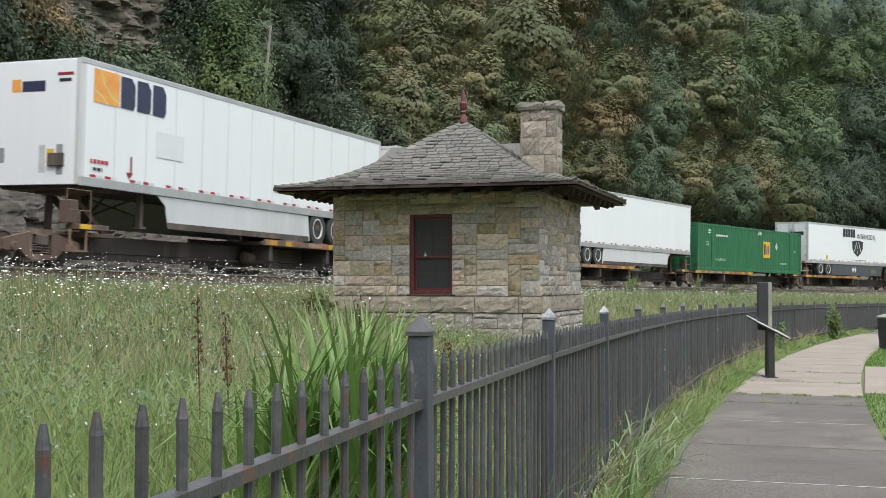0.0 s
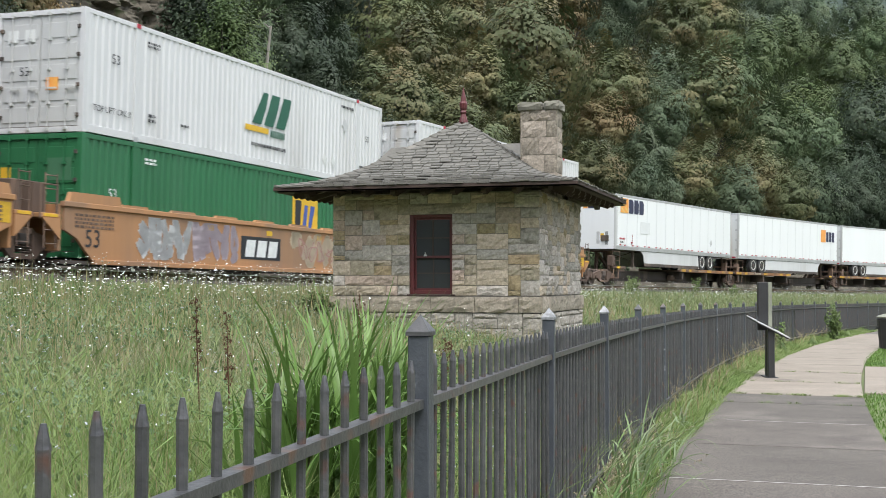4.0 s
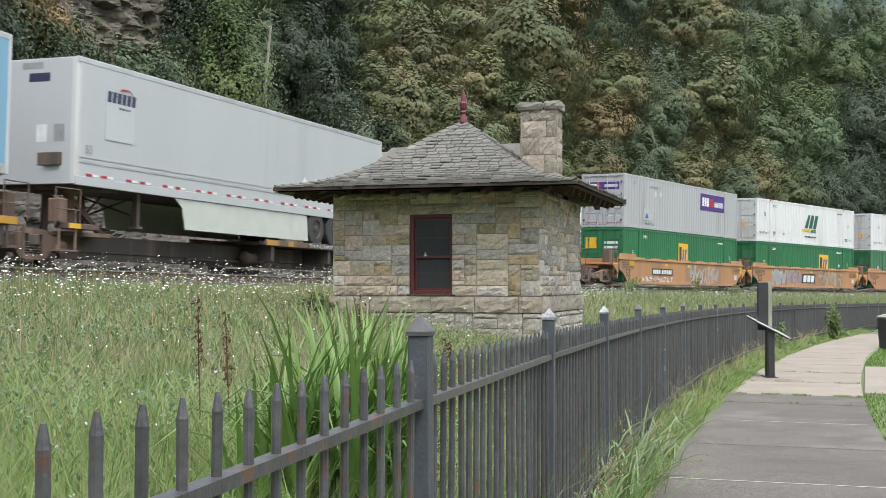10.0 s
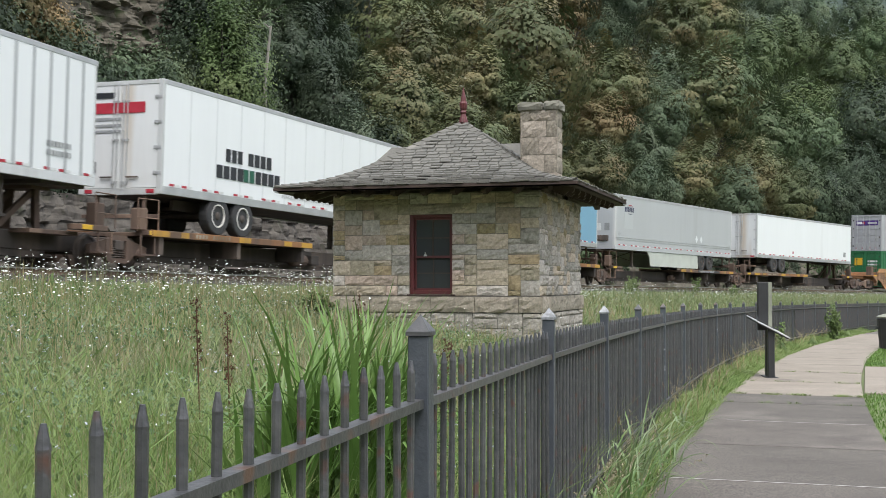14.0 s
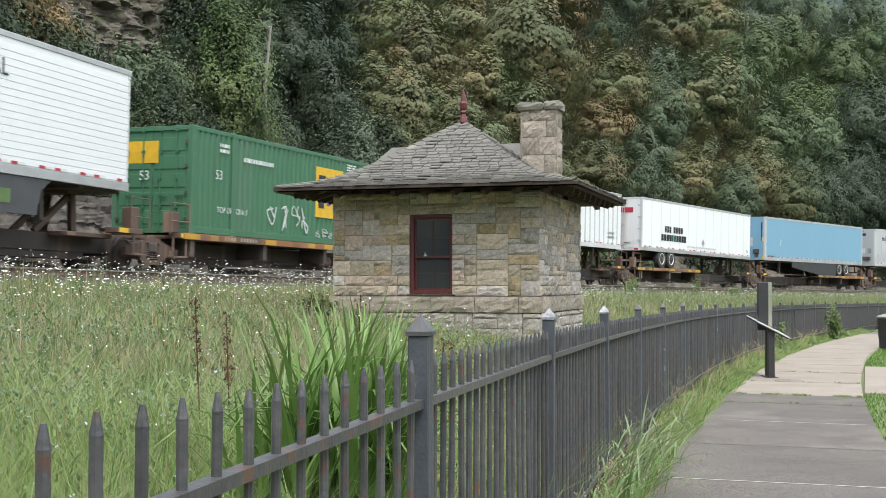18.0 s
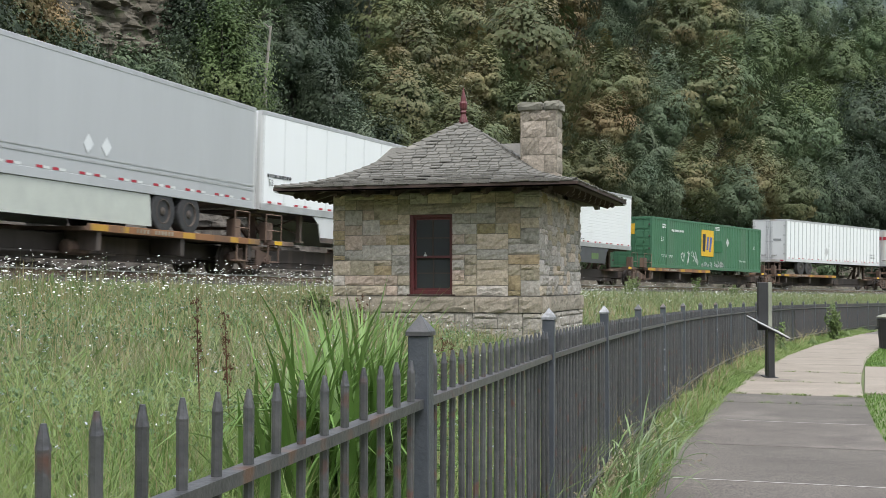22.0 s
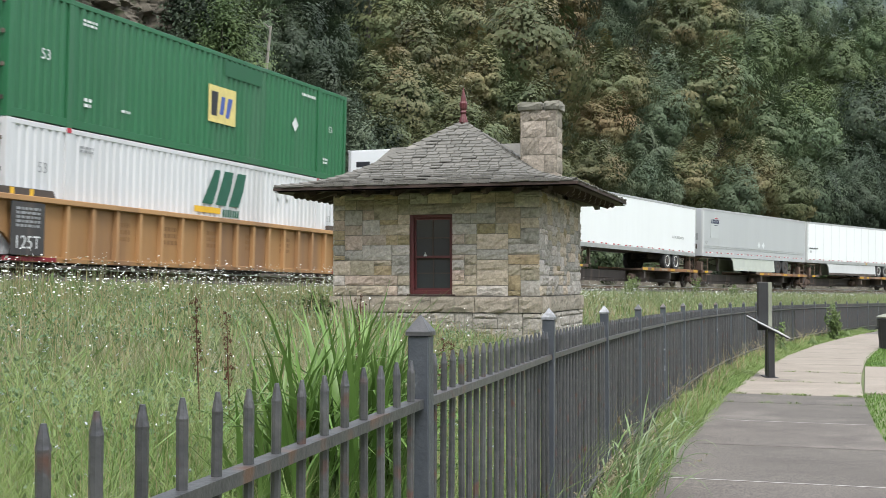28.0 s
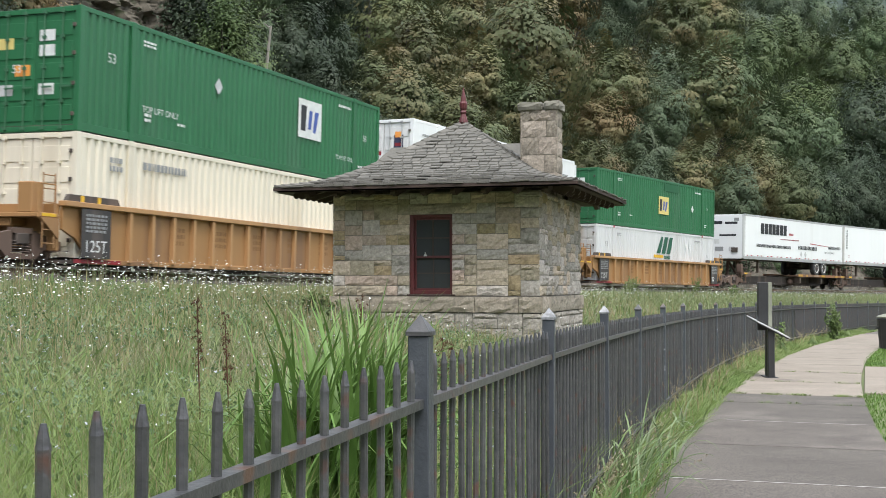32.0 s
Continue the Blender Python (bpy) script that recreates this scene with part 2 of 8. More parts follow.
def track(s, lat=0.0):
    """Place and heading on the centre line, s metres along it; lat metres towards the park."""
    h = H0 + K * s
    r = RADIUS - lat
    return CENTRE[0] - r * math.cos(h), CENTRE[1] + r * math.sin(h), rail_z(s), h


def along(x, y):
    """s and the distance inside the centre line, of a place."""
    dx, dy = CENTRE[0] - x, y - CENTRE[1]
    h = math.atan2(dy, dx)
    return (h - H0) / K, RADIUS - math.hypot(dx, dy)


DROP = ((-500, 0.2), (-13.0, 0.24), (1.9, 0.24), (2.4, 0.34), (3.7, 0.72), (6.0, 0.95), (10.4, 1.22), (14.0, 1.58), (16.0, 1.82), (30.0, 1.9), (200.0, 2.6))


def drop(d):
    for (a, p), (b, q) in zip(DROP, DROP[1:]):
        if d <= b:
            k = (d - a) / (b - a)
            return p + (q - p) * max(k, 0)
    return DROP[-1][1]


def hill(e, s):
    """The wooded hillside's height, e metres behind the line."""
    if e <= 0:
        return 0.0
    crest = 130 - 40 * min(1.0, max(0.0, (s - 170) / 8))
    z = 0.9 * min(e, 3.0) * 0.9 + 0.62 * max(0, min(e, crest) - 3)
    if e > 130:
        z += 0.15 * (min(e, 400) - 130)
    return z * (0.9 + 0.22 * noise.noise((s * 0.02, e * 0.03, 1.0))) + 0.5 * noise.noise((s * 0.15, e * 0.2, 4.0)) * min(e, 4) / 4


def ground_z(x, y):
    s, d = along(x, y)
    z = rail_z(s) - drop(d) + RAIL_LIFT * (d < 10)
    if d > 2.6:
        z += 0.05 * noise.noise((x * 0.5, y * 0.5, 2.0)) * (0.0 if 15.0 < d < 24 else 1.0)
    if d < -11.5:
        z += hill(-d - 11.5, s)
    return z


def build_ground():
    ring = [0.0, 60, 110, 140, 150, 156]
    ring += [RADIUS - d for d in (24, 22, 20, 18.5, 17, 16, 15, 14, 13, 12, 11, 10, 9, 8, 7, 6, 5.2, 4.4, 3.7, 3.0, 2.4, 1.9, 0, -4, -8, -11.5, -12.5, -14.5, -17, -20, -24, -29, -35, -42, -50, -60, -75, -95, -120, -150, -190, -240, -300, -420, -600, -900, -1500, -3000)]
    angs = []
    s = -560.0
    while s < 560:
        angs.append(s)
        s += 2.0 if -30 < s < 160 else 10.0
    verts, faces = [], []
    n = len(angs)
    for r in ring:
        for s in angs:
            h = H0 + K * s
            x, y = CENTRE[0] - r * math.cos(h), CENTRE[1] + r * math.sin(h)
            d = RADIUS - r
            z = ground_z(x, y)
            verts.append((x, y, z))
    me = bpy.data.meshes.new("ground")
    mats = []
    for j in range(len(ring) - 1):
        for i in range(n):
            a, b = j * n + i, j * n + (i + 1) % n
            faces.append((a, b, b + n, a + n))
            dm = RADIUS - (ring[j] + ring[j + 1]) / 2
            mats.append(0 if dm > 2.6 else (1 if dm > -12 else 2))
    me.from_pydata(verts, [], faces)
    # the hillside slot has tree shade painted into its colour
    for m in (MEADOW_SOIL, BALLAST, HILL_SHADE_SOIL):
        me.materials.append(m)
    me.polygons.foreach_set("material_index", mats)
    me.polygons.foreach_set("use_smooth", [True] * len(faces))
    me.update()
    tagged(new("ground", me), "grassy meadow, grey ballast bed and wooded hillside ground", "ground", kind="structure")


build_ground()

# ---- the railway's rails and ties ----
def arc_strip(shape, lat, z0, z1, w, s0, s1, step):
    """A rail or strip of width w along the curve."""
    ss = [s0 + (s1 - s0) * i / max(1, round((s1 - s0) / step)) for i in range(round((s1 - s0) / step) + 1)]
    pts, faces = [], []
    for s in ss:
        for dl, z in ((-w / 2, z0), (-w / 2, z1), (w / 2, z1), (w / 2, z0)):
            x, y, zr, _ = track(s, lat + dl)
            pts.append((x, y, zr + z + RAIL_LIFT - 0.0175 * (lat + dl) * (abs(lat) < 2)))
    for i in range(len(ss) - 1):
        for k in range(4):
            a, b = i * 4 + k, i * 4 + (k + 1) % 4
            faces.append((a, a + 4, b + 4, b))
    shape.add(pts, faces)


TIE = Shape().box(-0.11, 0.11, -1.3, 1.3, -0.17, 0, 0.012).mesh("tie", TIE_WOOD)
for number, lat in enumerate((0.0, -4.4, -8.8)):
    line = thing("railway_track", "rusty steel rails on dark ties in grey ballast", "railway track", "tracks round the curve", "structure")
    for side in (-0.755, 0.755):
        web, head = Shape(), Shape()
        arc_strip(web, lat + side, -0.17, -0.155, 0.14, -330, 470, 3.0)
        arc_strip(web, lat + side, -0.155, -0.03, 0.02, -330, 470, 3.0)
        arc_strip(head, lat + side, -0.035, 0.0, 0.07, -330, 470, 3.0)
        rail = part("rail", web, STEEL_RUST, line)
        part("rail_head", head, RAIL_TOP, rail, "polished top of the rail")
    if lat == 0.0:
        for i in range(230):
            s = 4 + i * 0.52
            x, y, z, h = track(s, lat)
            ob = part("tie", TIE, None, line)
            ob.matrix_basis = pose(x, y, z + RAIL_LIFT - 0.165, 0, 0, 90 - math.degrees(h) + random.uniform(-1, 1))

# ---- stone watch house ----
HOUSE = Matrix.Translation((0.4185, 24.57, 0.30)) @ Matrix.Rotation(radians(-17), 4, "Z")
HALF, TOP, EAVE, APEX, REACH = 2.015, 2.74, 2.83, 4.32, 2.89
house = thing("watch_house", "small buff sandstone watch house with a flared slate roof", "building", at=HOUSE)
WIN = (-0.482, 0.376, 0.83, 2.33)
STONES = [STONE_GREY] * 8 + [STONE_BUFF] * 8 + [STONE_OCHRE] * 4 + [STONE_PINK] * 4


def ashlar(w, z0, z1, hole=None, cell=(0.118, 0.098), rng=None):
    """Random-coursed rectangles that fill a wall, as (x0, x1, z0, z1)."""
    nx, nz = round(w / cell[0]), round((z1 - z0) / cell[1])
    cx, cz = w / nx, (z1 - z0) / nz
    used = [[False] * nx for _ in range(nz)]
    if hole:
        for j in range(nz):
            for i in range(nx):
                x, z = -w / 2 + (i + 0.5) * cx, z0 + (j + 0.5) * cz
                used[j][i] = hole[0] < x < hole[1] and hole[2] < z < hole[3]
    out = []
    for j in range(nz):
        for i in range(nx):
            if used[j][i]:
                continue
            a, b = rng.choice(((4, 2), (3, 2), (4, 3), (5, 3), (3, 3), (2, 2), (3, 1), (4, 2), (5, 2), (2, 1), (3, 2), (4, 2), (2, 2)))
            run = 1
            while i + run < nx and not used[j][i + run]:
                run += 1
            a = min(a, run)
            if run - a == 1:
                a = run if run <= 6 else a - 1
            if a == 1:
                b = 1
            while b > 1 and (j + b > nz or any(used[j + q][i + k] for q in range(b) for k in range(a))):
                b -= 1
            for q in range(b):
                for k in range(a):
                    used[j + q][i + k] = True
            out.append((-w / 2 + i * cx, -w / 2 + (i + a) * cx, z0 + j * cz, z0 + (j + b) * cz))
    return out


def stone_block(shape, x0, x1, z0, z1, rng, gap=0.0055, deep=0.014, rise=0.030):
    """A rock-faced block on a wall that faces -y; its back lies at y = 0."""
    x0, x1, z0, z1 = x0 + gap, x1 - gap, z0 + gap, z1 - gap
    nx = 6 if x1 - x0 > 0.3 else 4
    nz = 4 if z1 - z0 > 0.15 else 3
    pts, faces = [], []
    for j in range(nz + 1):
        for i in range(nx + 1):
            u, v = i / nx, j / nz
            edge = i in (0, nx) or j in (0, nz)
            jx = (rng.uniform(-0.004, 0.004) / (x1 - x0)) if edge else rng.uniform(-0.38, 0.38) / nx
            jz = (rng.uniform(-0.004, 0.004) / (z1 - z0)) if edge else rng.uniform(-0.38, 0.38) / nz
            y = -deep + rng.uniform(-0.006, 0.004) if edge else -deep - rng.uniform(0.05, 1.0) * rise
            pts.append((x0 + (u + jx) * (x1 - x0), y, z0 + (v + jz) * (z1 - z0)))
    k = nx + 1
    for j in range(nz):
        for i in range(nx):
            a = j * k + i
            faces.append((a, a + 1, a + k + 1, a + k))
    rim = [i for i in range(k)] + [j * k + nx for j in range(1, nz + 1)] + [nz * k + i for i in range(nx - 1, -1, -1)] + [j * k for j in range(nz - 1, 0, -1)]
    n = len(pts)
    pts += [(pts[i][0], 0.012, pts[i][2]) for i in rim]
    for q in range(len(rim)):
        faces.append((rim[q], n + q, n + (q + 1) % len(rim), rim[(q + 1) % len(rim)]))
    return shape.add(pts, faces)


def build_walls():
    rng = random.Random(11)
    for side, turn in enumerate((0, 90, 180, 270)):
        m = Matrix.Rotation(radians(turn), 4, "Z")
        core = Shape()
        front = side == 0
        if front:
            a, b, lo, hi = WIN
            for q in ((-HALF, a, -0.6, TOP), (b, HALF, -0.6, TOP), (a, b, -0.6, lo), (a, b, hi, TOP)):
                core.box(q[0], q[1], -HALF, -HALF + 0.38, q[2], q[3])
        else:
            core.box(-HALF + 0.38, HALF, -HALF, -HALF + 0.38, -0.6, TOP) if side == 1 else core.box(-HALF + 0.38, HALF - (0.38 if side == 3 else 0), -HALF, -HALF + 0.38, -0.6, TOP)
        wall = part("wall", core, MORTAR, house, at=m)
        rects = ashlar(2 * HALF + 0.04, 0.80, TOP - 0.02, (WIN[0] - 0.02, WIN[1] + 0.02, WIN[2], WIN[3] + 0.2) if front else None, rng=rng)
        foot = ashlar(2 * HALF + 0.12, -0.55, 0.48, rng=rng)
        ledge = []
        x = -HALF - 0.06
        while x < HALF + 0.05:
            w = min(rng.uniform(0.6, 1.4), HALF + 0.06 - x)
            ledge.append((x, x + w, 0.49, 0.79))
            x += w
        if front:
            ledge.append((WIN[0] - 0.24, WIN[1] + 0.3, WIN[3] + 0.0, WIN[3] + 0.2))
        joined = Shape()
        for group, off in ((rects, 0.0), (foot, 0.035), (ledge, 0.06)):
            for q in group:
                y = -HALF - (0.0 if q[2] > 2.0 and group is ledge else off)
                sh = joined if side in (2, 3) else Shape()
                mark = len(sh.v)
                stone_block(sh, *q, rng, rise=0.036 if group is ledge else 0.030 if front else 0.042)
                sh.v[mark:] = [(p[0], p[1] + y, p[2]) for p in sh.v[mark:]]
                if side in (0, 1):
                    part("stone", sh, rng.choice((STONES if front else STONES[:17] + [STONE_FOOT] * 10) if group is rects else (STONE_FOOT,) if group is foot else (STONE_LEDGE,)), wall)
        if joined.v:
            tagged(part("stonework", joined, STONE_GREY, wall), kind="stuff")


def roof_z(t):
    return APEX - (APEX - EAVE) * (t + 0.165 * math.sin(math.pi * t ** 1.35))


def build_roof():
    rng = random.Random(5)
    deck, cells = Shape(), 14
    for turn in range(4):
        m = Matrix.Rotation(radians(90 * turn), 4, "Z")
        for i in range(cells):
            a, b = i / cells, (i + 1) / cells
            q = [(-REACH * a, -REACH * a, roof_z(a)), (REACH * a, -REACH * a, roof_z(a)), (REACH * b, -REACH * b, roof_z(b)), (-REACH * b, -REACH * b, roof_z(b))]
            deck.add([m @ Vector(p) - Vector((0, 0, 0.02)) for p in q], [(3, 2, 1, 0)])
            deck.add([m @ Vector(p) - Vector((0, 0, 0.09)) for p in q], [(0, 1, 2, 3)])
    roof = part("roof", deck, BROWN_TRIM, house)
    rows = 27
    for turn in range(4):
        m = Matrix.Rotation(radians(90 * turn), 4, "Z")
        joined = Shape()
        for i in range(rows):
            t0, t1 = (i + 0.25) / rows, min(1.012, (i + 1.55) / rows)
            half = REACH * (t0 + t1) / 2 - 0.02
            x = -half + rng.uniform(-0.05, 0.0)
            while x < half:
                w = rng.uniform(0.15, 0.28)
                x1 = min(x + w, half)
                if x1 - x > 0.06:
                    sh = Shape() if turn == 0 else joined
                    e = rng.uniform(-0.004, 0.010) if rng.random() < 0.85 else rng.uniform(0.010, 0.022)
                    low = t1 + rng.uniform(-0.007, 0.008)
                    up, dn = roof_z(t0) + 0.004, roof_z(low) + 0.026 + e
                    g = 0.008
                    pts = [(x + g, -REACH * t0, up), (x1 - g, -REACH * t0, up), (x1 - g, -REACH * low, dn), (x + g, -REACH * low, dn)]
                    pts += [(p[0], p[1], p[2] - 0.02) for p in pts]
                    sh.add([m @ Vector(p) for p in pts], [(3, 2, 1, 0), (4, 5, 6, 7), (2, 3, 7, 6), (0, 3, 7, 4)[::-1], (1, 2, 6, 5)[::-1]])
                    if turn == 0:
                        part("slate", sh, SLATE, roof)
                x = x1
        if joined.v:
            tagged(part("slate_rest", joined, SLATE_REST, roof), kind="stuff")
        for i in range(22):
            a, b = i / 22, min(1.0, (i + 1.25) / 22)
            w = 0.13
            za, zb = roof_z(a) + 0.035, roof_z(b) + 0.06
            pa, pb = Vector((REACH * a, -REACH * a, za)), Vector((REACH * b, -REACH * b, zb))
            pts = [pa + Vector((0, w, -0.03)), pa, pa + Vector((-w, 0, -0.03)), pb + Vector((-w, 0, -0.035)), pb, pb + Vector((0, w, -0.035))]
            pts += [p - Vector((0, 0, 0.02)) for p in pts]
            hip = Shape().add([m @ p for p in pts], [(0, 1, 4, 5), (1, 2, 3, 4), (5, 4, 10, 11), (4, 3, 9, 10)])
            part("hip_slate", hip, SLATE, roof)
        fascia = Shape().box(-REACH, REACH, -REACH - 0.015, -REACH + 0.01, EAVE - 0.062, EAVE - 0.005, 0.004, m)
        part("fascia", fascia, BROWN_TRIM, roof)
        for i in range(9):
            x = -2.3 + i * 0.575
            tail = Shape()
            zz = lambda d: roof_z(d / REACH) - 0.10
            outline = [(-1.98, zz(1.98)), (-2.35, zz(2.35)), (-2.6, zz(2.6)), (-2.72, zz(2.72)), (-2.735, zz(2.72) - 0.05), (-2.70, zz(2.72) - 0.10), (-2.63, zz(2.63) - 0.09), (-2.58, zz(2.58) - 0.14), (-2.48, zz(2.48) - 0.13), (-1.98, zz(1.98) - 0.15)]
            n = len(outline)
            pts = [(x - 0.045, y, z) for y, z in outline] + [(x + 0.045, y, z) for y, z in outline]
            tail.add([m @ Vector(p) for p in pts], [tuple(range(n)), tuple(range(n, 2 * n))[::-1]] + [(k, n + k, n + (k + 1) % n, (k + 1) % n) for k in range(n)])
            part("rafter_tail", tail, BROWN_TRIM, roof)
    # low ridged roof that joins the pyramid at the back
    back = Shape()
    ra, rb, y, z = -2.1, 0.95, 1.55, 4.045
    pts = [(ra, y, z), (rb, y, z), (rb + 1.0, y - 1.0, 3.05), (ra - 0.55, y - 1.0, 3.2), (rb + 1.0, 2.7, 2.86), (ra - 0.9, 2.7, 2.86)]
    back.add(pts, [(0, 3, 2, 1), (1, 4, 5, 0), (0, 5, 3), (1, 2, 4)])
    part("rear_roof", back, SLATE_REST, roof)
    finial = Shape()
    finial.lathe((0, 0, APEX - 0.03), (0, 0, 1), [(0, 0.10), (0.05, 0.095), (0.12, 0.075), (0.20, 0.05), (0.24, 0.07), (0.28, 0.05), (0.33, 0.075), (0.42, 0.085), (0.47, 0.06), (0.55, 0.05), (0.64, 0.028), (0.76, 0.004)], 10)
    part("finial", finial, RED_TRIM, house, "oxblood painted turned finial")


def rough_block(x0, x1, y0, y1, z0, z1, rng, amp=0.022):
    """A hewn block: a box cut into a grid, its corners pulled in and its faces knocked uneven."""
    nx, ny, nz = 5, 4, 3
    sh, idx = Shape(), {}
    for i in range(nx + 1):
        for j in range(ny + 1):
            for k in range(nz + 1):
                edge = (i in (0, nx)) + (j in (0, ny)) + (k in (0, nz))
                if edge:
                    p = [x0 + (x1 - x0) * i / nx, y0 + (y1 - y0) * j / ny, z0 + (z1 - z0) * k / nz]
                    c = ((x0 + x1) / 2, (y0 + y1) / 2, (z0 + z1) / 2)
                    pull = (0, 0.0, 0.05, 0.10)[edge]
                    p = [p[q] + (c[q] - p[q]) * pull + rng.uniform(-amp, amp * 0.4) * (-1 if p[q] < c[q] else 1) for q in range(3)]
                    if k == 0:
                        p[2] = z0
                    idx[i, j, k] = len(sh.v)
                    sh.v.append(tuple(p))
    quad = lambda *q: sh.f.append(tuple(idx[p] for p in q))
    for i in range(nx):
        for j in range(ny):
            quad((i, j, 0), (i, j + 1, 0), (i + 1, j + 1, 0), (i + 1, j, 0))
            quad((i, j, nz), (i + 1, j, nz), (i + 1, j + 1, nz), (i, j + 1, nz))
    for i in range(nx):
        for k in range(nz):
            quad((i, 0, k), (i + 1, 0, k), (i + 1, 0, k + 1), (i, 0, k + 1))
            quad((i, ny, k), (i, ny, k + 1), (i + 1, ny, k + 1), (i + 1, ny, k))
    for j in range(ny):
        for k in range(nz):
            quad((0, j, k), (0, j, k + 1), (0, j + 1, k + 1), (0, j + 1, k))
            quad((nx, j, k), (nx, j + 1, k), (nx, j + 1, k + 1), (nx, j, k + 1))
    return sh


def build_chimney():
    rng = random.Random(3)
    cx, cy, wx, wy, z0, z1 = 1.56, 0.32, 0.385, 0.27, 2.6, 4.53
    stack = part("chimney", Shape().box(cx - wx + 0.03, cx + wx - 0.03, cy - wy + 0.03, cy + wy - 0.03, z0, z1), MORTAR, house, "square sandstone chimney with a thick cap")
    for turn, hw, off in ((0, wx, wy), (90, wy, wx), (180, wx, wy), (270, wy, wx)):
        m = Matrix.Translation((cx, cy, 0)) @ Matrix.Rotation(radians(turn), 4, "Z")
        z = z0
        while z < z1 - 0.05:
            h = min(rng.choice((0.33, 0.36, 0.30)), z1 - z)
            cut = rng.uniform(-0.5, 0.5) * hw
            spans = [(-hw, cut), (cut, hw)] if hw > 0.3 else [(-hw, hw)]
            for a, b in spans:
                sh = Shape()
                stone_block(sh, a, b, z, z + h, rng, gap=0.006)
                sh.v = [m @ Vector((p[0], p[1] - off + 0.03, p[2])) for p in sh.v]
                part("stone", sh, STONE_CHIMNEY, stack)
            z += h
    for a, b in ((-wx - 0.06, 0.09), (0.10, wx + 0.06)):
        cap = rough_block(cx + a, cx + b, cy - wy - 0.06, cy + wy + 0.06, z1, z1 + 0.17, rng)
        part("cap_stone", cap, STONE_CAP, stack)


def build_window():
    a, b, lo, hi = WIN
    y = -HALF
    win = part("window", Shape().box(a, a + 0.075, y + 0.02, y + 0.16, lo, hi, 0.006).box(b - 0.055, b, y + 0.02, y + 0.16, lo, hi, 0.006).box(a + 0.075, b - 0.055, y + 0.02, y + 0.16, hi - 0.06, hi, 0.006).box(a + 0.075, b - 0.055, y + 0.02, y + 0.16, lo, lo + 0.07, 0.006), RED_TRIM, house, "oxblood sash window with dark panes")
    xa, xb = a + 0.075, b - 0.055
    zm = lo + 0.70
    for z0, z1, dy in ((zm - 0.02, hi - 0.06, 0.07), (lo + 0.07, zm + 0.02, 0.10)):
        sash = Shape()
        sash.box(xa, xa + 0.035, y + dy, y + dy + 0.04, z0, z1).box(xb - 0.035, xb, y + dy, y + dy + 0.04, z0, z1)
        sash.box(xa + 0.035, xb - 0.035, y + dy, y + dy + 0.04, z0, z0 + 0.045).box(xa + 0.035, xb - 0.035, y + dy, y + dy + 0.04, z1 - 0.04, z1)
        part("sash", sash, RED_TRIM, win)
        xm, zc = (xa + xb) / 2, (z0 + z1) / 2
        part("glazing_bar", Shape().box(xm - 0.012, xm + 0.012, y + dy + 0.004, y + dy + 0.03, z0 + 0.045, z1 - 0.04).box(xa + 0.035, xm - 0.009, y + dy + 0.006, y + dy + 0.028, zc - 0.012, zc + 0.012).box(xm + 0.009, xb - 0.035, y + dy + 0.006, y + dy + 0.028, zc - 0.012, zc + 0.012), BROWN_TRIM, win)
        for p, q in ((xa + 0.035, xm - 0.012), (xm + 0.012, xb - 0.035)):
            for r, s in ((z0 + 0.045, zc - 0.012), (zc + 0.012, z1 - 0.04)):
                part("pane", Shape().box(p, q, y + dy + 0.015, y + dy + 0.021, r, s), PANE, win)
    part("sash_lock", Shape().box(xa + 0.20, xa + 0.24, y + 0.035, y + 0.07, zm + 0.02, zm + 0.05).box(xa + 0.213, xa + 0.228, y + 0.04, y + 0.06, zm + 0.05, zm + 0.09).box(xa + 0.19, xa + 0.25, y + 0.045, y + 0.06, zm + 0.015, zm + 0.03), WINDOW_WHITE, win, "small white sash lock")
    part("window_sill", Shape().box(a - 0.03, b + 0.05, y - 0.075, y + 0.1, lo - 0.035, lo - 0.003, 0.006), BROWN_TRIM, win)
    part("dark_blind", Shape().box(xa, xb, y + 0.30, y + 0.31, lo, hi), BROWN_TRIM, win)


build_walls()
build_roof()
build_chimney()
build_window()

# ---- concrete path ----
def path_edge(y):
    return -0.62 + 0.2235 * y + 0.00315 * y * y


PATH_W = 1.72


def path_point(y, k):
    """k from 0 at the edge by the fence to 1 at the lawn's edge."""
    slope = 0.2235 + 0.0063 * y
    n = Vector((1, -slope)).normalized() * PATH_W * k
    x = path_edge(y) + n.x
    return Vector((x, y + n.y, ground_z(x, y + n.y)))


def slab(name, corners, material, parent, thick=0.12):
    cs = [Vector(c) for c in corners]
    mid = sum(cs, Vector()) / len(cs)
    top = [c + (mid - c).normalized() * 0.006 + Vector((0, 0, 0.0)) for c in cs]
    pts = [t + (mid - t).normalized() * 0.008 for t in top] + [t - Vector((0, 0, 0.008)) for t in top] + [t - Vector((0, 0, thick)) for t in top]
    n = len(cs)
    f = [tuple(range(n))] + [(n * j + i, n * (j + 1) + i, n * (j + 1) + (i + 1) % n, n * j + (i + 1) % n) for j in (0, 1) for i in range(n)]
    return part(name, Shape().add(pts, f), material, parent)


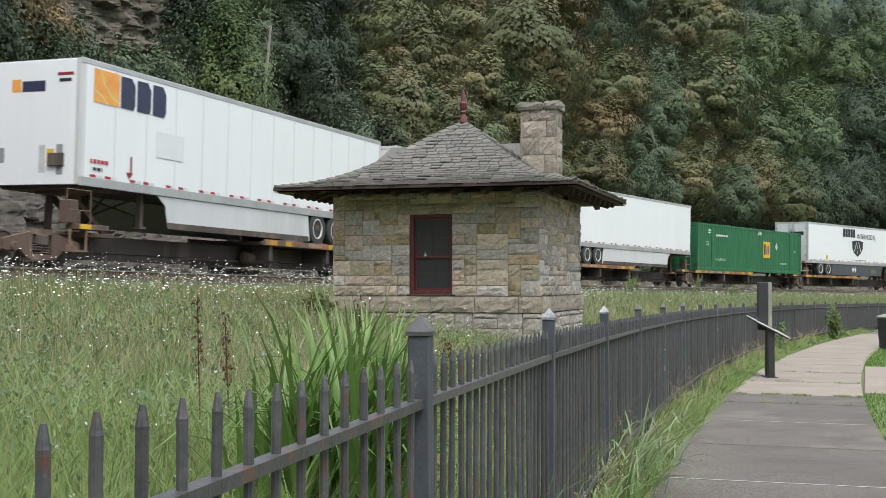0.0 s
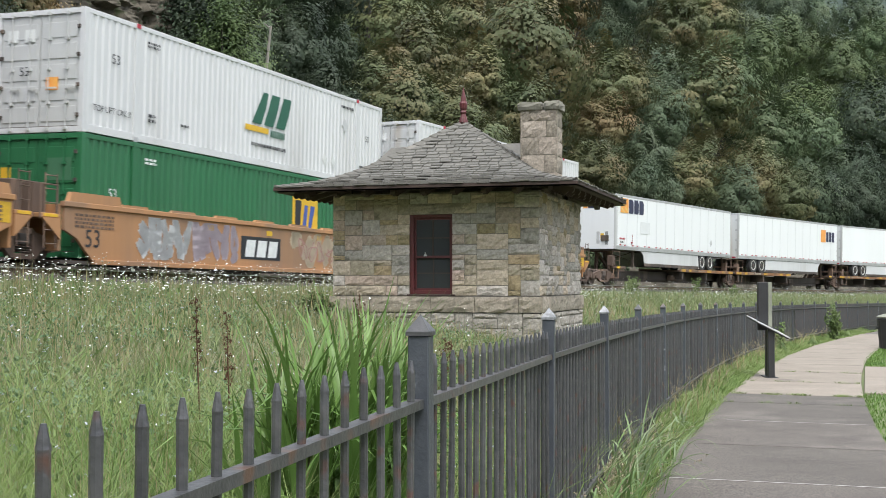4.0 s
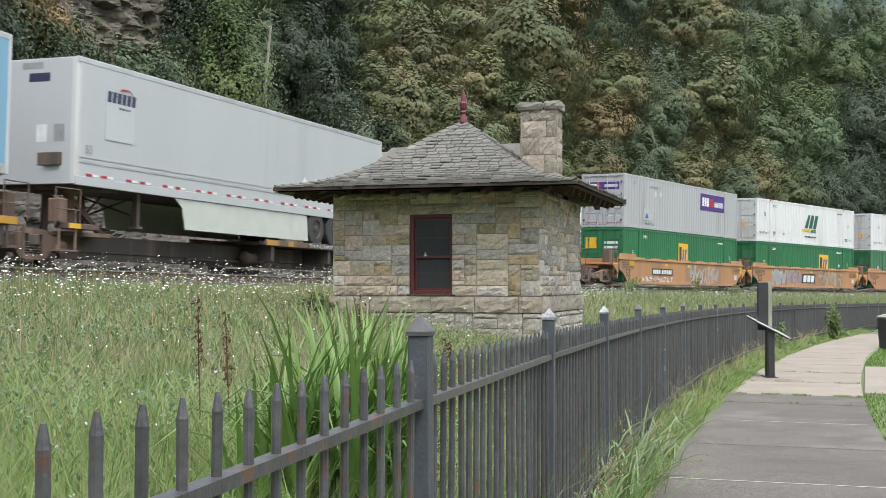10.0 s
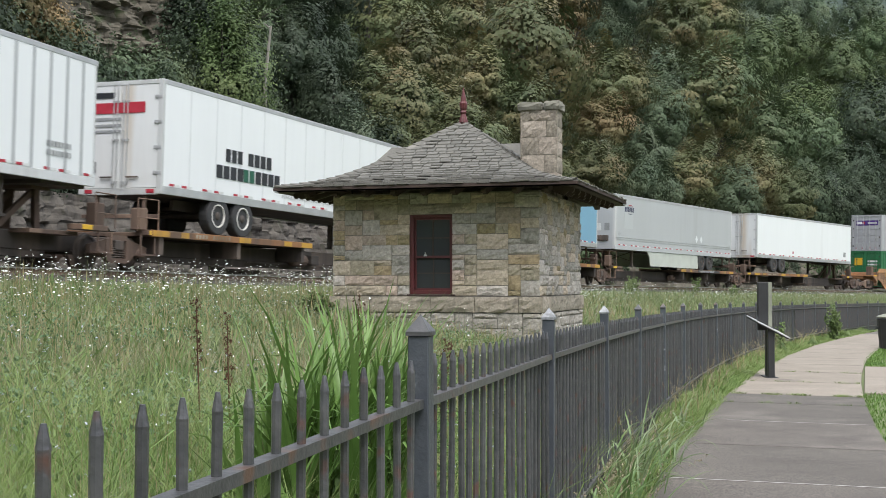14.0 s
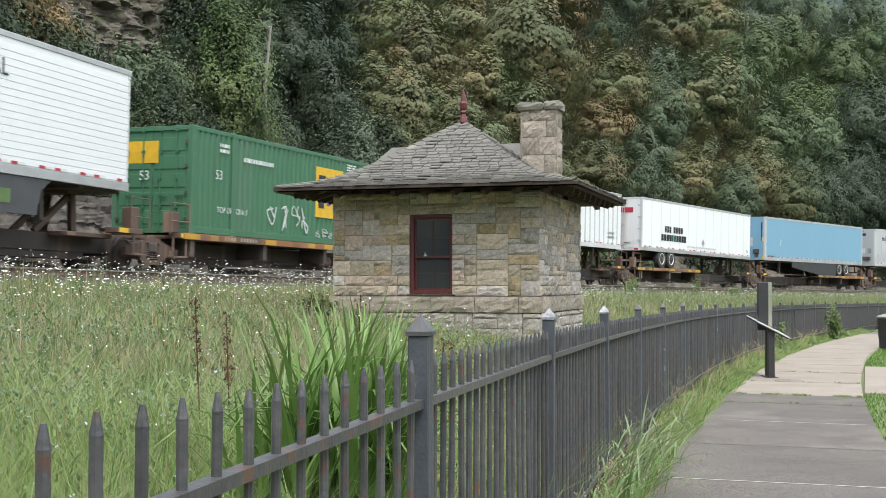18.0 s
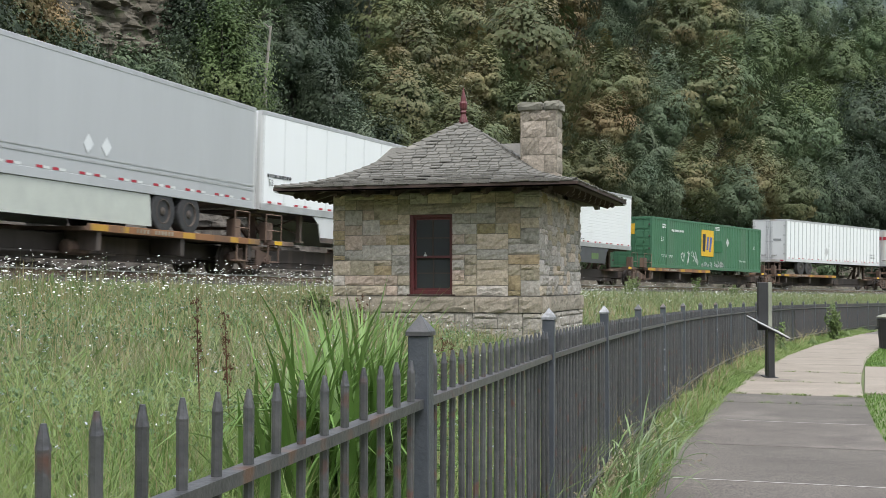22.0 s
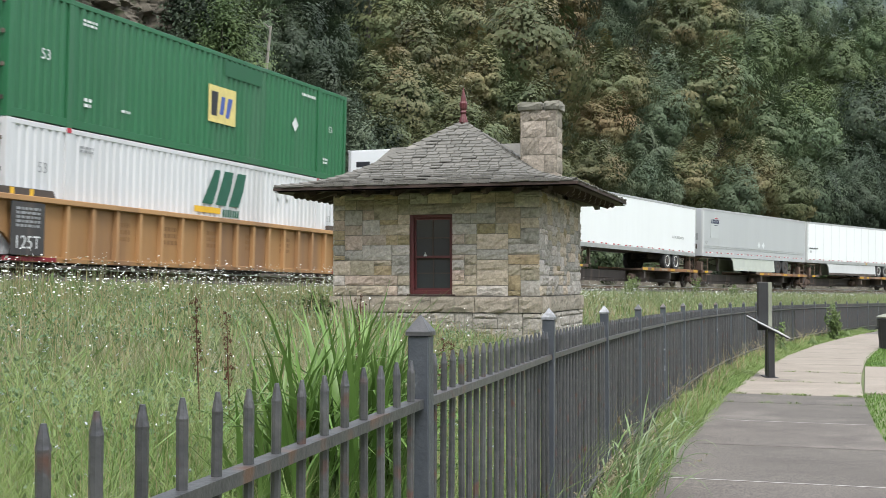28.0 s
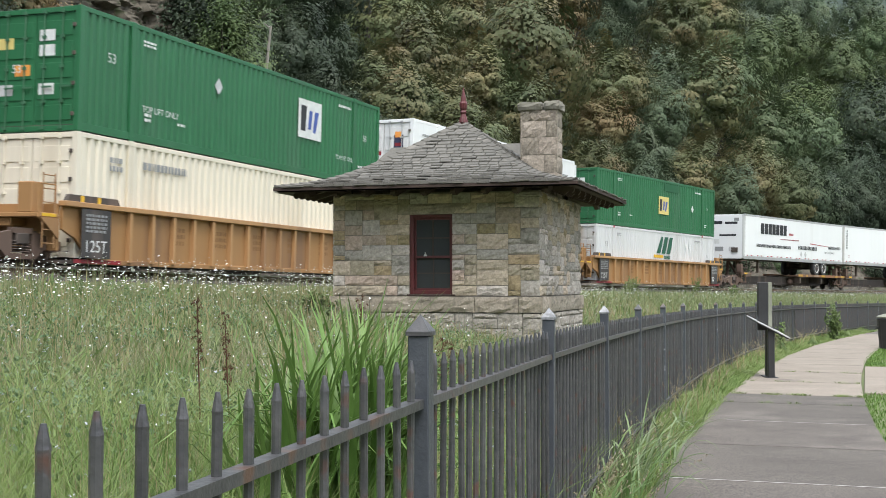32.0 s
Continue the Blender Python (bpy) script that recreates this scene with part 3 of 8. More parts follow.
walkway = thing("pavement", "weathered grey concrete path in slabs with dark joints", "path", kind="structure")
joints = [-5.77, -3.72, -1.67, 0.38, 2.43, 4.48, 6.53, 8.58, 10.64, 12.7, 14.9, 16.2]
joints += [16.2 + 2.5 * i for i in range(1, 14)]
for a, b in zip(joints, joints[1:]):
    pale = 16.0 < a < 42
    cs = [path_point(a, 0), path_point(a, 1), path_point(b, 1), path_point(b, 0)]
    slab("slab", [c + Vector((0, 0, 0.03)) for c in cs], CONCRETE_NEW if pale else CONCRETE, walkway)
for k in range(4):
    a0, b0 = path_point(17.0, 1), path_point(23.5, 1)
    d = Vector((0.97, -0.10, 0))
    cs = [a0 + d * (0.02 + k * 2.2), a0 + d * (2.2 * k + 2.2), b0 + d * (2.2 * k + 2.2), b0 + d * (0.02 + k * 2.2)]
    cs = [Vector((c.x, c.y, ground_z(c.x, c.y) + 0.03)) for c in cs]
    slab("slab", cs, CONCRETE_NEW, walkway)
SEAL = surf("pale_joint_sealant", (0.55, 0.53, 0.50), (0.4, 0.38, 0.36), 9, 0.8, 0.1)
SOILJOINT = surf("joint_moss", (0.05, 0.055, 0.03), None, 9, 0.95, 0.3)
for j, y in enumerate(joints[1:-1]):
    p, q = path_point(y, 0.04 + 0.05 * (j % 3)), path_point(y, 0.98)
    pale = abs(y - 8.58) < 0.1 or abs(y - 12.7) < 0.1
    w = Vector((0, 0.008, 0)) if pale else Vector((0, 0.012 if y > 15 else 0.007, 0))
    up = Vector((0, 0, 0.0335 if pale else 0.0325))
    part("joint", Shape().add([p - w + up, q - w + up, q + w + up, p + w + up], [(0, 1, 2, 3)]), SEAL if pale else SOILJOINT, walkway)

# ---- iron picket fence ----
FENCE = [(-1.75, -4.08), (-1.30, -1.70), (-0.69, 0.60), (-0.055, 2.956)]
h = 0.2084
for i in range(23):
    h = 0.2084 + 0.01631 * (i + 0.5) - 0.0000856 * (i + 0.5) ** 2
    FENCE.append((FENCE[-1][0] + 2.439 * math.sin(h), FENCE[-1][1] + 2.439 * math.cos(h)))


def tip_z(y):
    return 1.295 - 0.0135 * y


def build_fence():
    fence = thing("picket_fence", "dark grey wrought-iron picket fence with square posts", "fence", "")
    bar = 0.0092
    picket = Shape()
    ring = lambda r, z: [(r, 0, z), (r * 0.7, r * 0.7, z), (0, r, z), (-r * 0.7, r * 0.7, z), (-r, 0, z), (-r * 0.7, -r * 0.7, z), (0, -r, z), (r * 0.7, -r * 0.7, z)]
    levels = [(bar, -1.12), (bar, -0.034), (bar * 1.05, -0.030), (bar * 0.55, -0.006), (bar * 0.4, 0.0)]
    pts = [p for r, z in levels for p in ring(r, z)]
    picket.add(pts, [(j * 8 + i, j * 8 + (i + 1) % 8, j * 8 + 8 + (i + 1) % 8, j * 8 + 8 + i) for j in range(4) for i in range(8)] + [tuple(range(32, 40))])
    picket = picket.mesh("picket", IRON_BAR)
    pw = 0.0262
    post = Shape().box(-pw, pw, -pw, pw, -1.5, -0.052, 0.003).mesh("post", IRON_POST)
    cap = Shape()
    cap.add([(-pw - 0.004, -pw - 0.004, -0.052), (pw + 0.004, -pw - 0.004, -0.052), (pw + 0.004, pw + 0.004, -0.052), (-pw - 0.004, pw + 0.004, -0.052),
             (-pw - 0.004, -pw - 0.004, -0.042), (pw + 0.004, -pw - 0.004, -0.042), (pw + 0.004, pw + 0.004, -0.042), (-pw - 0.004, pw + 0.004, -0.042), (0, 0, 0.0)],
            [(3, 2, 1, 0), (0, 1, 5, 4), (1, 2, 6, 5), (2, 3, 7, 6), (3, 0, 4, 7), (4, 5, 8), (5, 6, 8), (6, 7, 8), (7, 4, 8)])
    cap_worn, cap = cap.mesh("post_cap", IRON_WORN), cap.mesh("post_cap", IRON)
    rng = random.Random(8)
    far, count = Shape(), 0
    for i, (x, y) in enumerate(FENCE):
        xn, yn = FENCE[min(i + 1, len(FENCE) - 1)]
        xp, yp = FENCE[max(i - 1, 0)]
        turn = math.degrees(math.atan2(yn - yp, xn - xp))
        z = tip_z(y)
        ob = part("post", post, None, fence, at=pose(x, y, z, rng.uniform(-0.4, 0.4), rng.uniform(-0.4, 0.4), turn))
        part("post_cap", cap_worn if i in (4, 5) else cap, None, ob)
        if i == len(FENCE) - 1:
            break
        zn = tip_z(yn)
        d = Vector((xn - x, yn - y, zn - z))
        sag, dip = (0.006, 0.068) if i == 2 else (0.0, 0.0)
        for off, hh in ((-0.217, 0.022), (-1.02, 0.022)):
            a, b = Vector((x, y, z + off - dip)) + d * 0.012, Vector((xn, yn, zn + off)) - d * 0.012
            part("rail", Shape().beam(a, b, 0.034, hh), IRON, fence)
        n = 21
        for k in range(0, n):
            p = Vector((x, y, z)) + d * ((k + 0.30) / n)
            m = pose(p.x, p.y, p.z - sag - 0.103 + rng.uniform(-0.003, 0.003), rng.uniform(-0.5, 0.5), rng.uniform(-0.5, 0.5), rng.uniform(0, 45))
            if i >= 2 and count < 300:
                part("picket", picket, None, fence, at=m)
                count += 1
            else:
                far.box(p.x - 0.009, p.x + 0.009, p.y - 0.009, p.y + 0.009, p.z - 1.2, p.z - 0.12)
                far.tube((p.x, p.y, p.z - 0.12), (p.x, p.y, p.z - 0.1), 0.009, 0.003, 4)
    tagged(part("picket_rest", far, IRON, fence), kind="stuff")


build_fence()

# ---- park sign and litter bin ----
SIGN_WHITE = surf("sign_panel", (0.62, 0.63, 0.62), (0.5, 0.5, 0.5), 6, 0.3, 0.02)
SIGN_DARK = surf("sign_steel", (0.022, 0.022, 0.024), (0.035, 0.035, 0.036), 6, 0.45, 0.1)
SIGN_EDGE = surf("grey_green_timber", (0.25, 0.26, 0.20), (0.18, 0.19, 0.15), 8, 0.8, 0.3)


def build_sign():
    sx, sy = 5.27, 19.4
    z = ground_z(sx, sy) + 0.03
    sign = thing("park_sign", "dark steel park sign with a tilted pale reading panel", "sign", at=Matrix.Translation((sx, sy, z)) @ Matrix.Scale(0.946, 4))
    part("leg", Shape().box(-0.055, 0.055, -0.05, 0.05, 0.0, 0.86, 0.006), SIGN_DARK, sign)
    part("leg", Shape().box(0.005, 0.085, 0.30, 0.40, 0.0, 0.86, 0.006), SIGN_DARK, sign)
    part("foot_plate", Shape().box(-0.1, 0.1, -0.1, 0.1, -0.01, 0.012), SIGN_DARK, sign)
    part("foot_plate", Shape().box(-0.055, 0.145, 0.25, 0.45, -0.01, 0.012), SIGN_DARK, sign)
    part("upright_board", Shape().box(-0.165, 0.005, 0.16, 0.24, 0.80, 1.62, 0.006), SIGN_DARK, sign)
    part("board_edge", Shape().box(0.007, 0.072, 0.16, 0.24, 0.80, 1.62, 0.006), SIGN_EDGE, sign, "grey-green timber edge")
    m = Matrix.Translation((0.12, -0.09, 0.77)) @ Matrix.Rotation(radians(6.5), 4, "X") @ Matrix.Rotation(radians(27), 4, "Y")
    panel = part("reading_panel", Shape().box(-0.42, 0.205, -0.02, 0.72, -0.011, 0.011, 0.004), SIGN_WHITE, sign, "pale tilted reading panel", at=m)
    part("panel_frame", Shape().box(-0.41, 0.195, -0.01, 0.71, -0.034, -0.013, 0.004), SIGN_DARK, panel)


build_sign()
BIN = surf("black_plastic", (0.016, 0.017, 0.018), (0.03, 0.03, 0.03), 6, 0.5, 0.1)


def build_bin():
    x, y = 11.62, 31.3
    bin_ = thing("litter_bin", "black plastic litter bin with a domed lid beside the path", "litter bin", at=Matrix.Translation((x, y, ground_z(x, y))) @ Matrix.Diagonal((1, 1, 0.89, 1)))
    part("body", Shape().lathe((0, 0, 0), (0, 0, 1), [(0, 0.27), (0.03, 0.28), (0.45, 0.31), (0.84, 0.335), (0.86, 0.35), (0.90, 0.35), (0.92, 0.33)], 20), BIN, bin_)
    part("lid", Shape().lathe((0, 0, 0.92), (0, 0, 1), [(0, 0.34), (0.04, 0.35), (0.07, 0.30), (0.12, 0.16), (0.14, 0.02)], 20), SIGN_EDGE, bin_, "pale grey lid")
    part("handle", Shape().box(-0.38, -0.30, -0.05, 0.05, 0.60, 0.66, 0.01), BIN, bin_)


build_bin()

# ---- the train ----
def paint(name, c, dirt=None, rough=0.4, at=0.62, var=0.86, scale=0.9, bump=0.03):
    return surf(name, c, tuple(x * var for x in c), scale, rough, bump, fine=7, streak=True, dirt=dirt, dirt_at=at)


P_WHITE = paint("white_trailer_paint", (0.80, 0.82, 0.82), (0.66, 0.67, 0.66), 0.35, 0.66, 0.95)
P_WHITE2 = paint("white_container_paint", (0.62, 0.63, 0.63), (0.47, 0.47, 0.46), 0.45, 0.60)
P_DOOR = paint("grey_door_paint", (0.53, 0.54, 0.53), (0.35, 0.30, 0.24), 0.45, 0.55)
P_DOOR_PALE = paint("stained_white_door_paint", (0.68, 0.69, 0.68), (0.50, 0.43, 0.34), 0.45, 0.56, 0.9)
P_GREY = paint("light_grey_paint", (0.385, 0.39, 0.40), (0.30, 0.30, 0.30), 0.45, 0.60)
P_SILVER = paint("pale_grey_paint", (0.445, 0.46, 0.465), (0.37, 0.375, 0.375), 0.4, 0.64, 0.93)
P_GREEN = paint("green_container_paint", (0.025, 0.148, 0.060), (0.042, 0.132, 0.068), 0.45, 0.60, 0.8)
P_GREEN2 = paint("faded_green_paint", (0.055, 0.16, 0.085), (0.07, 0.15, 0.09), 0.5, 0.55, 0.85)
P_CREAM = paint("cream_container_paint", (0.75, 0.70, 0.57), (0.58, 0.52, 0.40), 0.5, 0.58)
P_BLUE = paint("sky_blue_paint", (0.19, 0.37, 0.50), (0.23, 0.37, 0.47), 0.4, 0.64, 0.93)
P_ORANGE = paint("weathered_orange_paint", (0.43, 0.222, 0.10), (0.28, 0.165, 0.095), 0.65, 0.50, 0.8)
# lit and shaded copies of one paint: lighter on ribs, darker on the recessed side
P_YELLOW_LIT = paint("lit_golden_rib_paint", (0.43, 0.245, 0.105), (0.28, 0.16, 0.08), 0.6, 0.56, 0.85)
P_YELLOW = paint("golden_brown_car_paint", (0.365, 0.20, 0.078), (0.22, 0.125, 0.065), 0.6, 0.54, 0.85)
P_RUST = paint("rusty_brown_steel", (0.13, 0.088, 0.066), (0.21, 0.14, 0.10), 0.85, 0.52, 0.7, 2.0, 0.3)
P_DARK = paint("grimy_dark_steel", (0.078, 0.064, 0.054), (0.13, 0.098, 0.078), 0.8, 0.52, 0.7, 2.0, 0.3)
P_GRIME = paint("weathered_black_paint", (0.055, 0.052, 0.05), (0.11, 0.09, 0.075), 0.7, 0.55, 0.7, 2.0, 0.1)
P_DECK = paint("orange_deck_edge", (0.27, 0.13, 0.055), (0.12, 0.075, 0.05), 0.7, 0.5, 0.8, 1.5, 0.2)
ALU = surf("dull_aluminium", (0.56, 0.57, 0.57), (0.42, 0.42, 0.42), 2, 0.45, 0.05, metal=0.5)
RUBBER = surf("tyre_rubber", (0.028, 0.028, 0.029), (0.05, 0.05, 0.05), 6, 0.85, 0.3)
RIM = surf("white_wheel_rim", (0.72, 0.70, 0.66), (0.52, 0.50, 0.46), 5, 0.5, 0.1)
INK = surf("black_marking", (0.025, 0.027, 0.032), None, 5, 0.5, 0)
NAVY = surf("navy_marking", (0.035, 0.04, 0.085), None, 5, 0.5, 0)
LINK_GREEN = surf("dark_green_marking", (0.02, 0.115, 0.07), None, 5, 0.5, 0)
WHITE_INK = surf("white_marking", (0.75, 0.77, 0.75), None, 5, 0.5, 0)
GREY_INK = surf("grey_marking", (0.30, 0.31, 0.31), None, 5, 0.5, 0)
PALE_INK = surf("faded_marking", (0.56, 0.57, 0.57), None, 5, 0.5, 0)
RED_INK = surf("red_marking", (0.45, 0.03, 0.05), None, 5, 0.5, 0)
WINE_INK = surf("wine_red_marking", (0.28, 0.025, 0.035), None, 5, 0.5, 0)
ORANGE_INK = surf("orange_marking", (0.75, 0.25, 0.05), (0.8, 0.42, 0.1), 3, 0.5, 0)
YELLOW_INK = surf("yellow_marking", (0.72, 0.44, 0.03), None, 5, 0.5, 0)
PALE_YELLOW = surf("pale_yellow_marking", (0.75, 0.62, 0.22), None, 5, 0.5, 0)
PURPLE_INK = surf("purple_marking", (0.075, 0.03, 0.20), None, 5, 0.5, 0)
BLUE_INK = surf("blue_marking", (0.06, 0.11, 0.38), None, 5, 0.5, 0)
SKY_INK = surf("light_blue_marking", (0.10, 0.32, 0.60), None, 5, 0.5, 0)
FADED = surf("faded_white_paint", (0.72, 0.74, 0.74), (0.66, 0.68, 0.68), 3, 0.4, 0.03)
SEAM_WHITE = surf("white_seam_paint", (0.70, 0.72, 0.72), (0.64, 0.66, 0.66), 3, 0.4, 0.03)
OLD_STENCIL = surf("faded_stencil", (0.21, 0.11, 0.045), (0.27, 0.14, 0.05), 5, 0.7, 0.0)
DULL_INK = paint("faded_cream_letters", (0.36, 0.32, 0.25), (0.18, 0.13, 0.08), 0.7, 0.5)
DECK_YELLOW = paint("scuffed_yellow_paint", (0.50, 0.28, 0.04), (0.20, 0.12, 0.06), 0.7, 0.53, 0.8, 1.5, 0.1)
P_GREEN_DEEP = paint("touched_up_green_paint", (0.015, 0.105, 0.042), (0.02, 0.1, 0.045), 0.45, 0.6, 0.85)
SIDE = -1.305
TRAIN = []


def patch(parent, name, x0, x1, z0, z1, material, y=SIDE, label=""):
    return part(name, Shape().box(x0, x1, y - 0.004, y + 0.002, z0, z1), material, parent, label)


def poly(parent, name, outlines, material, y=SIDE, label=""):
    """Flat painted shapes on the park side."""
    sh = Shape()
    for o in outlines:
        n = len(o)
        sh.add([(x, y - 0.005, z) for x, z in o], [tuple(range(n))])
    ob = part(name, sh, material, parent, label)
    return tagged(ob, label, kind="stuff") if len(outlines) > 2 else ob


def words(parent, text, x, z, h, material, y=SIDE, name="lettering", lean=0.0):
    ob = tagged(part(name, lettering(text, material), None, parent), kind="stuff")
    ob.matrix_basis = Matrix.Translation((x, y - 0.006, z)) @ Matrix.Scale(h / 0.72, 4)
    return ob


def end_words(parent, text, xe, y, z, h, material, name="lettering"):
    ob = tagged(part(name, lettering(text, material), None, parent), kind="stuff")
    ob.matrix_basis = Matrix.Translation((xe - 0.006, y, z)) @ Matrix.Rotation(radians(-90), 4, "Z") @ Matrix.Scale(h / 0.72, 4)
    return ob


def glyphs(x, z, n, w, h, gap, lean=0.0, rng=None, bold=0.3):
    """A row of plain slanted blocks in place of a trade name: no writing."""
    out = []
    for i in range(n):
        a = x + i * (w + gap)
        k = h
        out.append([(a, z), (a + w, z), (a + w + k * lean, z + k), (a + k * lean, z + k)])
    return out


def bars(x0, x1, z0, z1, n=1, seed=0):
    """Rows of small plain bars in place of fine print."""
    rng = random.Random(seed)
    out, rh = [], (z1 - z0) / n
    for j in range(n):
        x, za = x0, z0 + j * rh
        while x < x1 - 0.02:
            w = min(rng.uniform(0.05, 0.16), x1 - x)
            out.append([(x, za), (x + w, za), (x + w, za + rh * 0.62), (x, za + rh * 0.62)])
            x += w + 0.035
    return out


def end_patch(parent, name, xe, y0, y1, z0, z1, material, d=0.004):
    return part(name, Shape().box(xe - d, xe + 0.002, y0, y1, z0, z1), material, parent)


def diamond(x, z, r):
    return [(x - r, z), (x, z - r * 1.15), (x + r, z), (x, z + r * 1.15)]


def scribble(parent, x0, x1, z0, z1, material, seed, y=SIDE, w=0.045, n=5):
    """Sprayed graffiti strokes, one flat mesh."""
    rng = random.Random(seed)
    sh = Shape()
    step = (x1 - x0) / n
    for i in range(n):
        pts = []
        cx = x0 + (i + 0.5) * step
        for k in range(7):
            pts.append(Vector((cx + rng.uniform(-0.5, 0.5) * step, 0, rng.uniform(z0, z1))))
        fine = []
        for k in range(len(pts) - 1):
            p0, p1, p2, p3 = pts[max(k - 1, 0)], pts[k], pts[k + 1], pts[min(k + 2, len(pts) - 1)]
            for q in range(5):
                t = q / 5
                fine.append(0.5 * ((2 * p1) + (p2 - p0) * t + (2 * p0 - 5 * p1 + 4 * p2 - p3) * t * t + (3 * p1 - p0 - 3 * p2 + p3) * t ** 3))
        ww = w * rng.uniform(0.7, 1.3)
        for a, b in zip(fine, fine[1:]):
            d = (b - a)
            if d.length < 1e-4:
                continue
            nrm = Vector((-d.z, 0, d.x)).normalized() * ww / 2
            e = d.normalized() * ww * 0.3
            sh.add([(p.x, y - 0.004, min(max(p.z, z0), z1)) for p in (a - nrm - e, b - nrm + e, b + nrm + e, a + nrm - e)], [(0, 1, 2, 3)])
    return tagged(part("graffiti", sh, material, parent), "sprayed graffiti", kind="stuff")


MESHES = {}


def cached(key, make, material):
    key = (key, material.name)
    if key not in MESHES:
        MESHES[key] = make().mesh(key[0].split("/")[0], material)
    return MESHES[key]


# -- wheels and running gear --
def add_truck(parent, x):
    """A two-axle freight truck; its wheels stand on the rails."""
    def frame_shape():
        sh, y = Shape(), -0.06
        sh.prism([(-1.25, 0.66), (-0.62, 0.80), (-0.32, 0.86), (-0.32, 0.26), (-0.46, 0.26), (-0.70, 0.46), (-1.12, 0.42), (-1.25, 0.46)][::-1], y, y + 0.12)
        sh.prism([(1.25, 0.66), (0.62, 0.80), (0.32, 0.86), (0.32, 0.26), (0.46, 0.26), (0.70, 0.46), (1.12, 0.42), (1.25, 0.46)], y, y + 0.12)
        sh.box(-0.34, 0.34, y, y + 0.12, 0.80, 0.92).box(-0.34, 0.34, y, y + 0.12, 0.24, 0.36)
        return sh

    def spring_shape():
        sh = Shape()
        for y in (-1.02, 1.02):
            for sx in (-0.19, 0.0, 0.19):
                for k in range(5):
                    z = 0.38 + k * 0.055
                    sh.lathe((sx, y, z), (0, 0, 1), [(0, 0.06), (0.016, 0.085), (0.032, 0.06)], 8)
        return sh

    tk = part("truck", cached("truck", lambda: Shape().box(-0.2, 0.2, -1.1, 1.1, 0.56, 0.80, 0.02), P_DARK), None, parent, "freight truck with rusty cast side frames", at=Matrix.Translation((x, 0, 0.05)))
    for y in (-1.02, 1.02):
        part("side_frame", cached("side_frame", frame_shape, P_RUST), None, tk, at=Matrix.Translation((0, y, 0)))
    tagged(part("spring_nest", cached("spring_nest", spring_shape, P_DARK), None, tk), kind="stuff")
    for wx in (-0.89, 0.89):
        def wheel_shape():
            sh = Shape()
            for s in (-1, 1):
                sh.lathe((0, s * 0.70, 0.49), (0, s, 0), [(-0.03, 0.44), (-0.025, 0.45), (0.0, 0.42), (0.09, 0.415), (0.10, 0.36), (0.06, 0.33), (0.05, 0.16), (0.11, 0.13), (0.12, 0.02)], 20)
            sh.tube((0, -1.05, 0.49), (0, 1.05, 0.49), 0.075, n=8)
            return sh
        part("wheel_set", cached("wheel_set", wheel_shape, P_DARK), None, tk, at=Matrix.Translation((wx, 0, 0.0)))
        for y in (-1.13, 1.02):
            part("bearing", cached("bearing", lambda: Shape().lathe((0, 0, 0), (0, 1, 0), [(0, 0.09), (0.02, 0.115), (0.10, 0.115), (0.115, 0.1)], 10), P_RUST), None, tk, at=Matrix.Translation((wx, y, 0.51)))
    return tk


def ladder(parent, x, y, z0, z1, w=0.36, material=None, name="ladder"):
    sh = Shape()
    for s in (-w / 2, w / 2):
        sh.tube((x + s, y, z0), (x + s, y, z1), 0.017, n=5)
    z = z0 + 0.1
    while z < z1:
        sh.tube((x - w / 2, y, z), (x + w / 2, y, z), 0.014, n=5)
        z += 0.3
    return part(name, sh, material or P_RUST, parent)


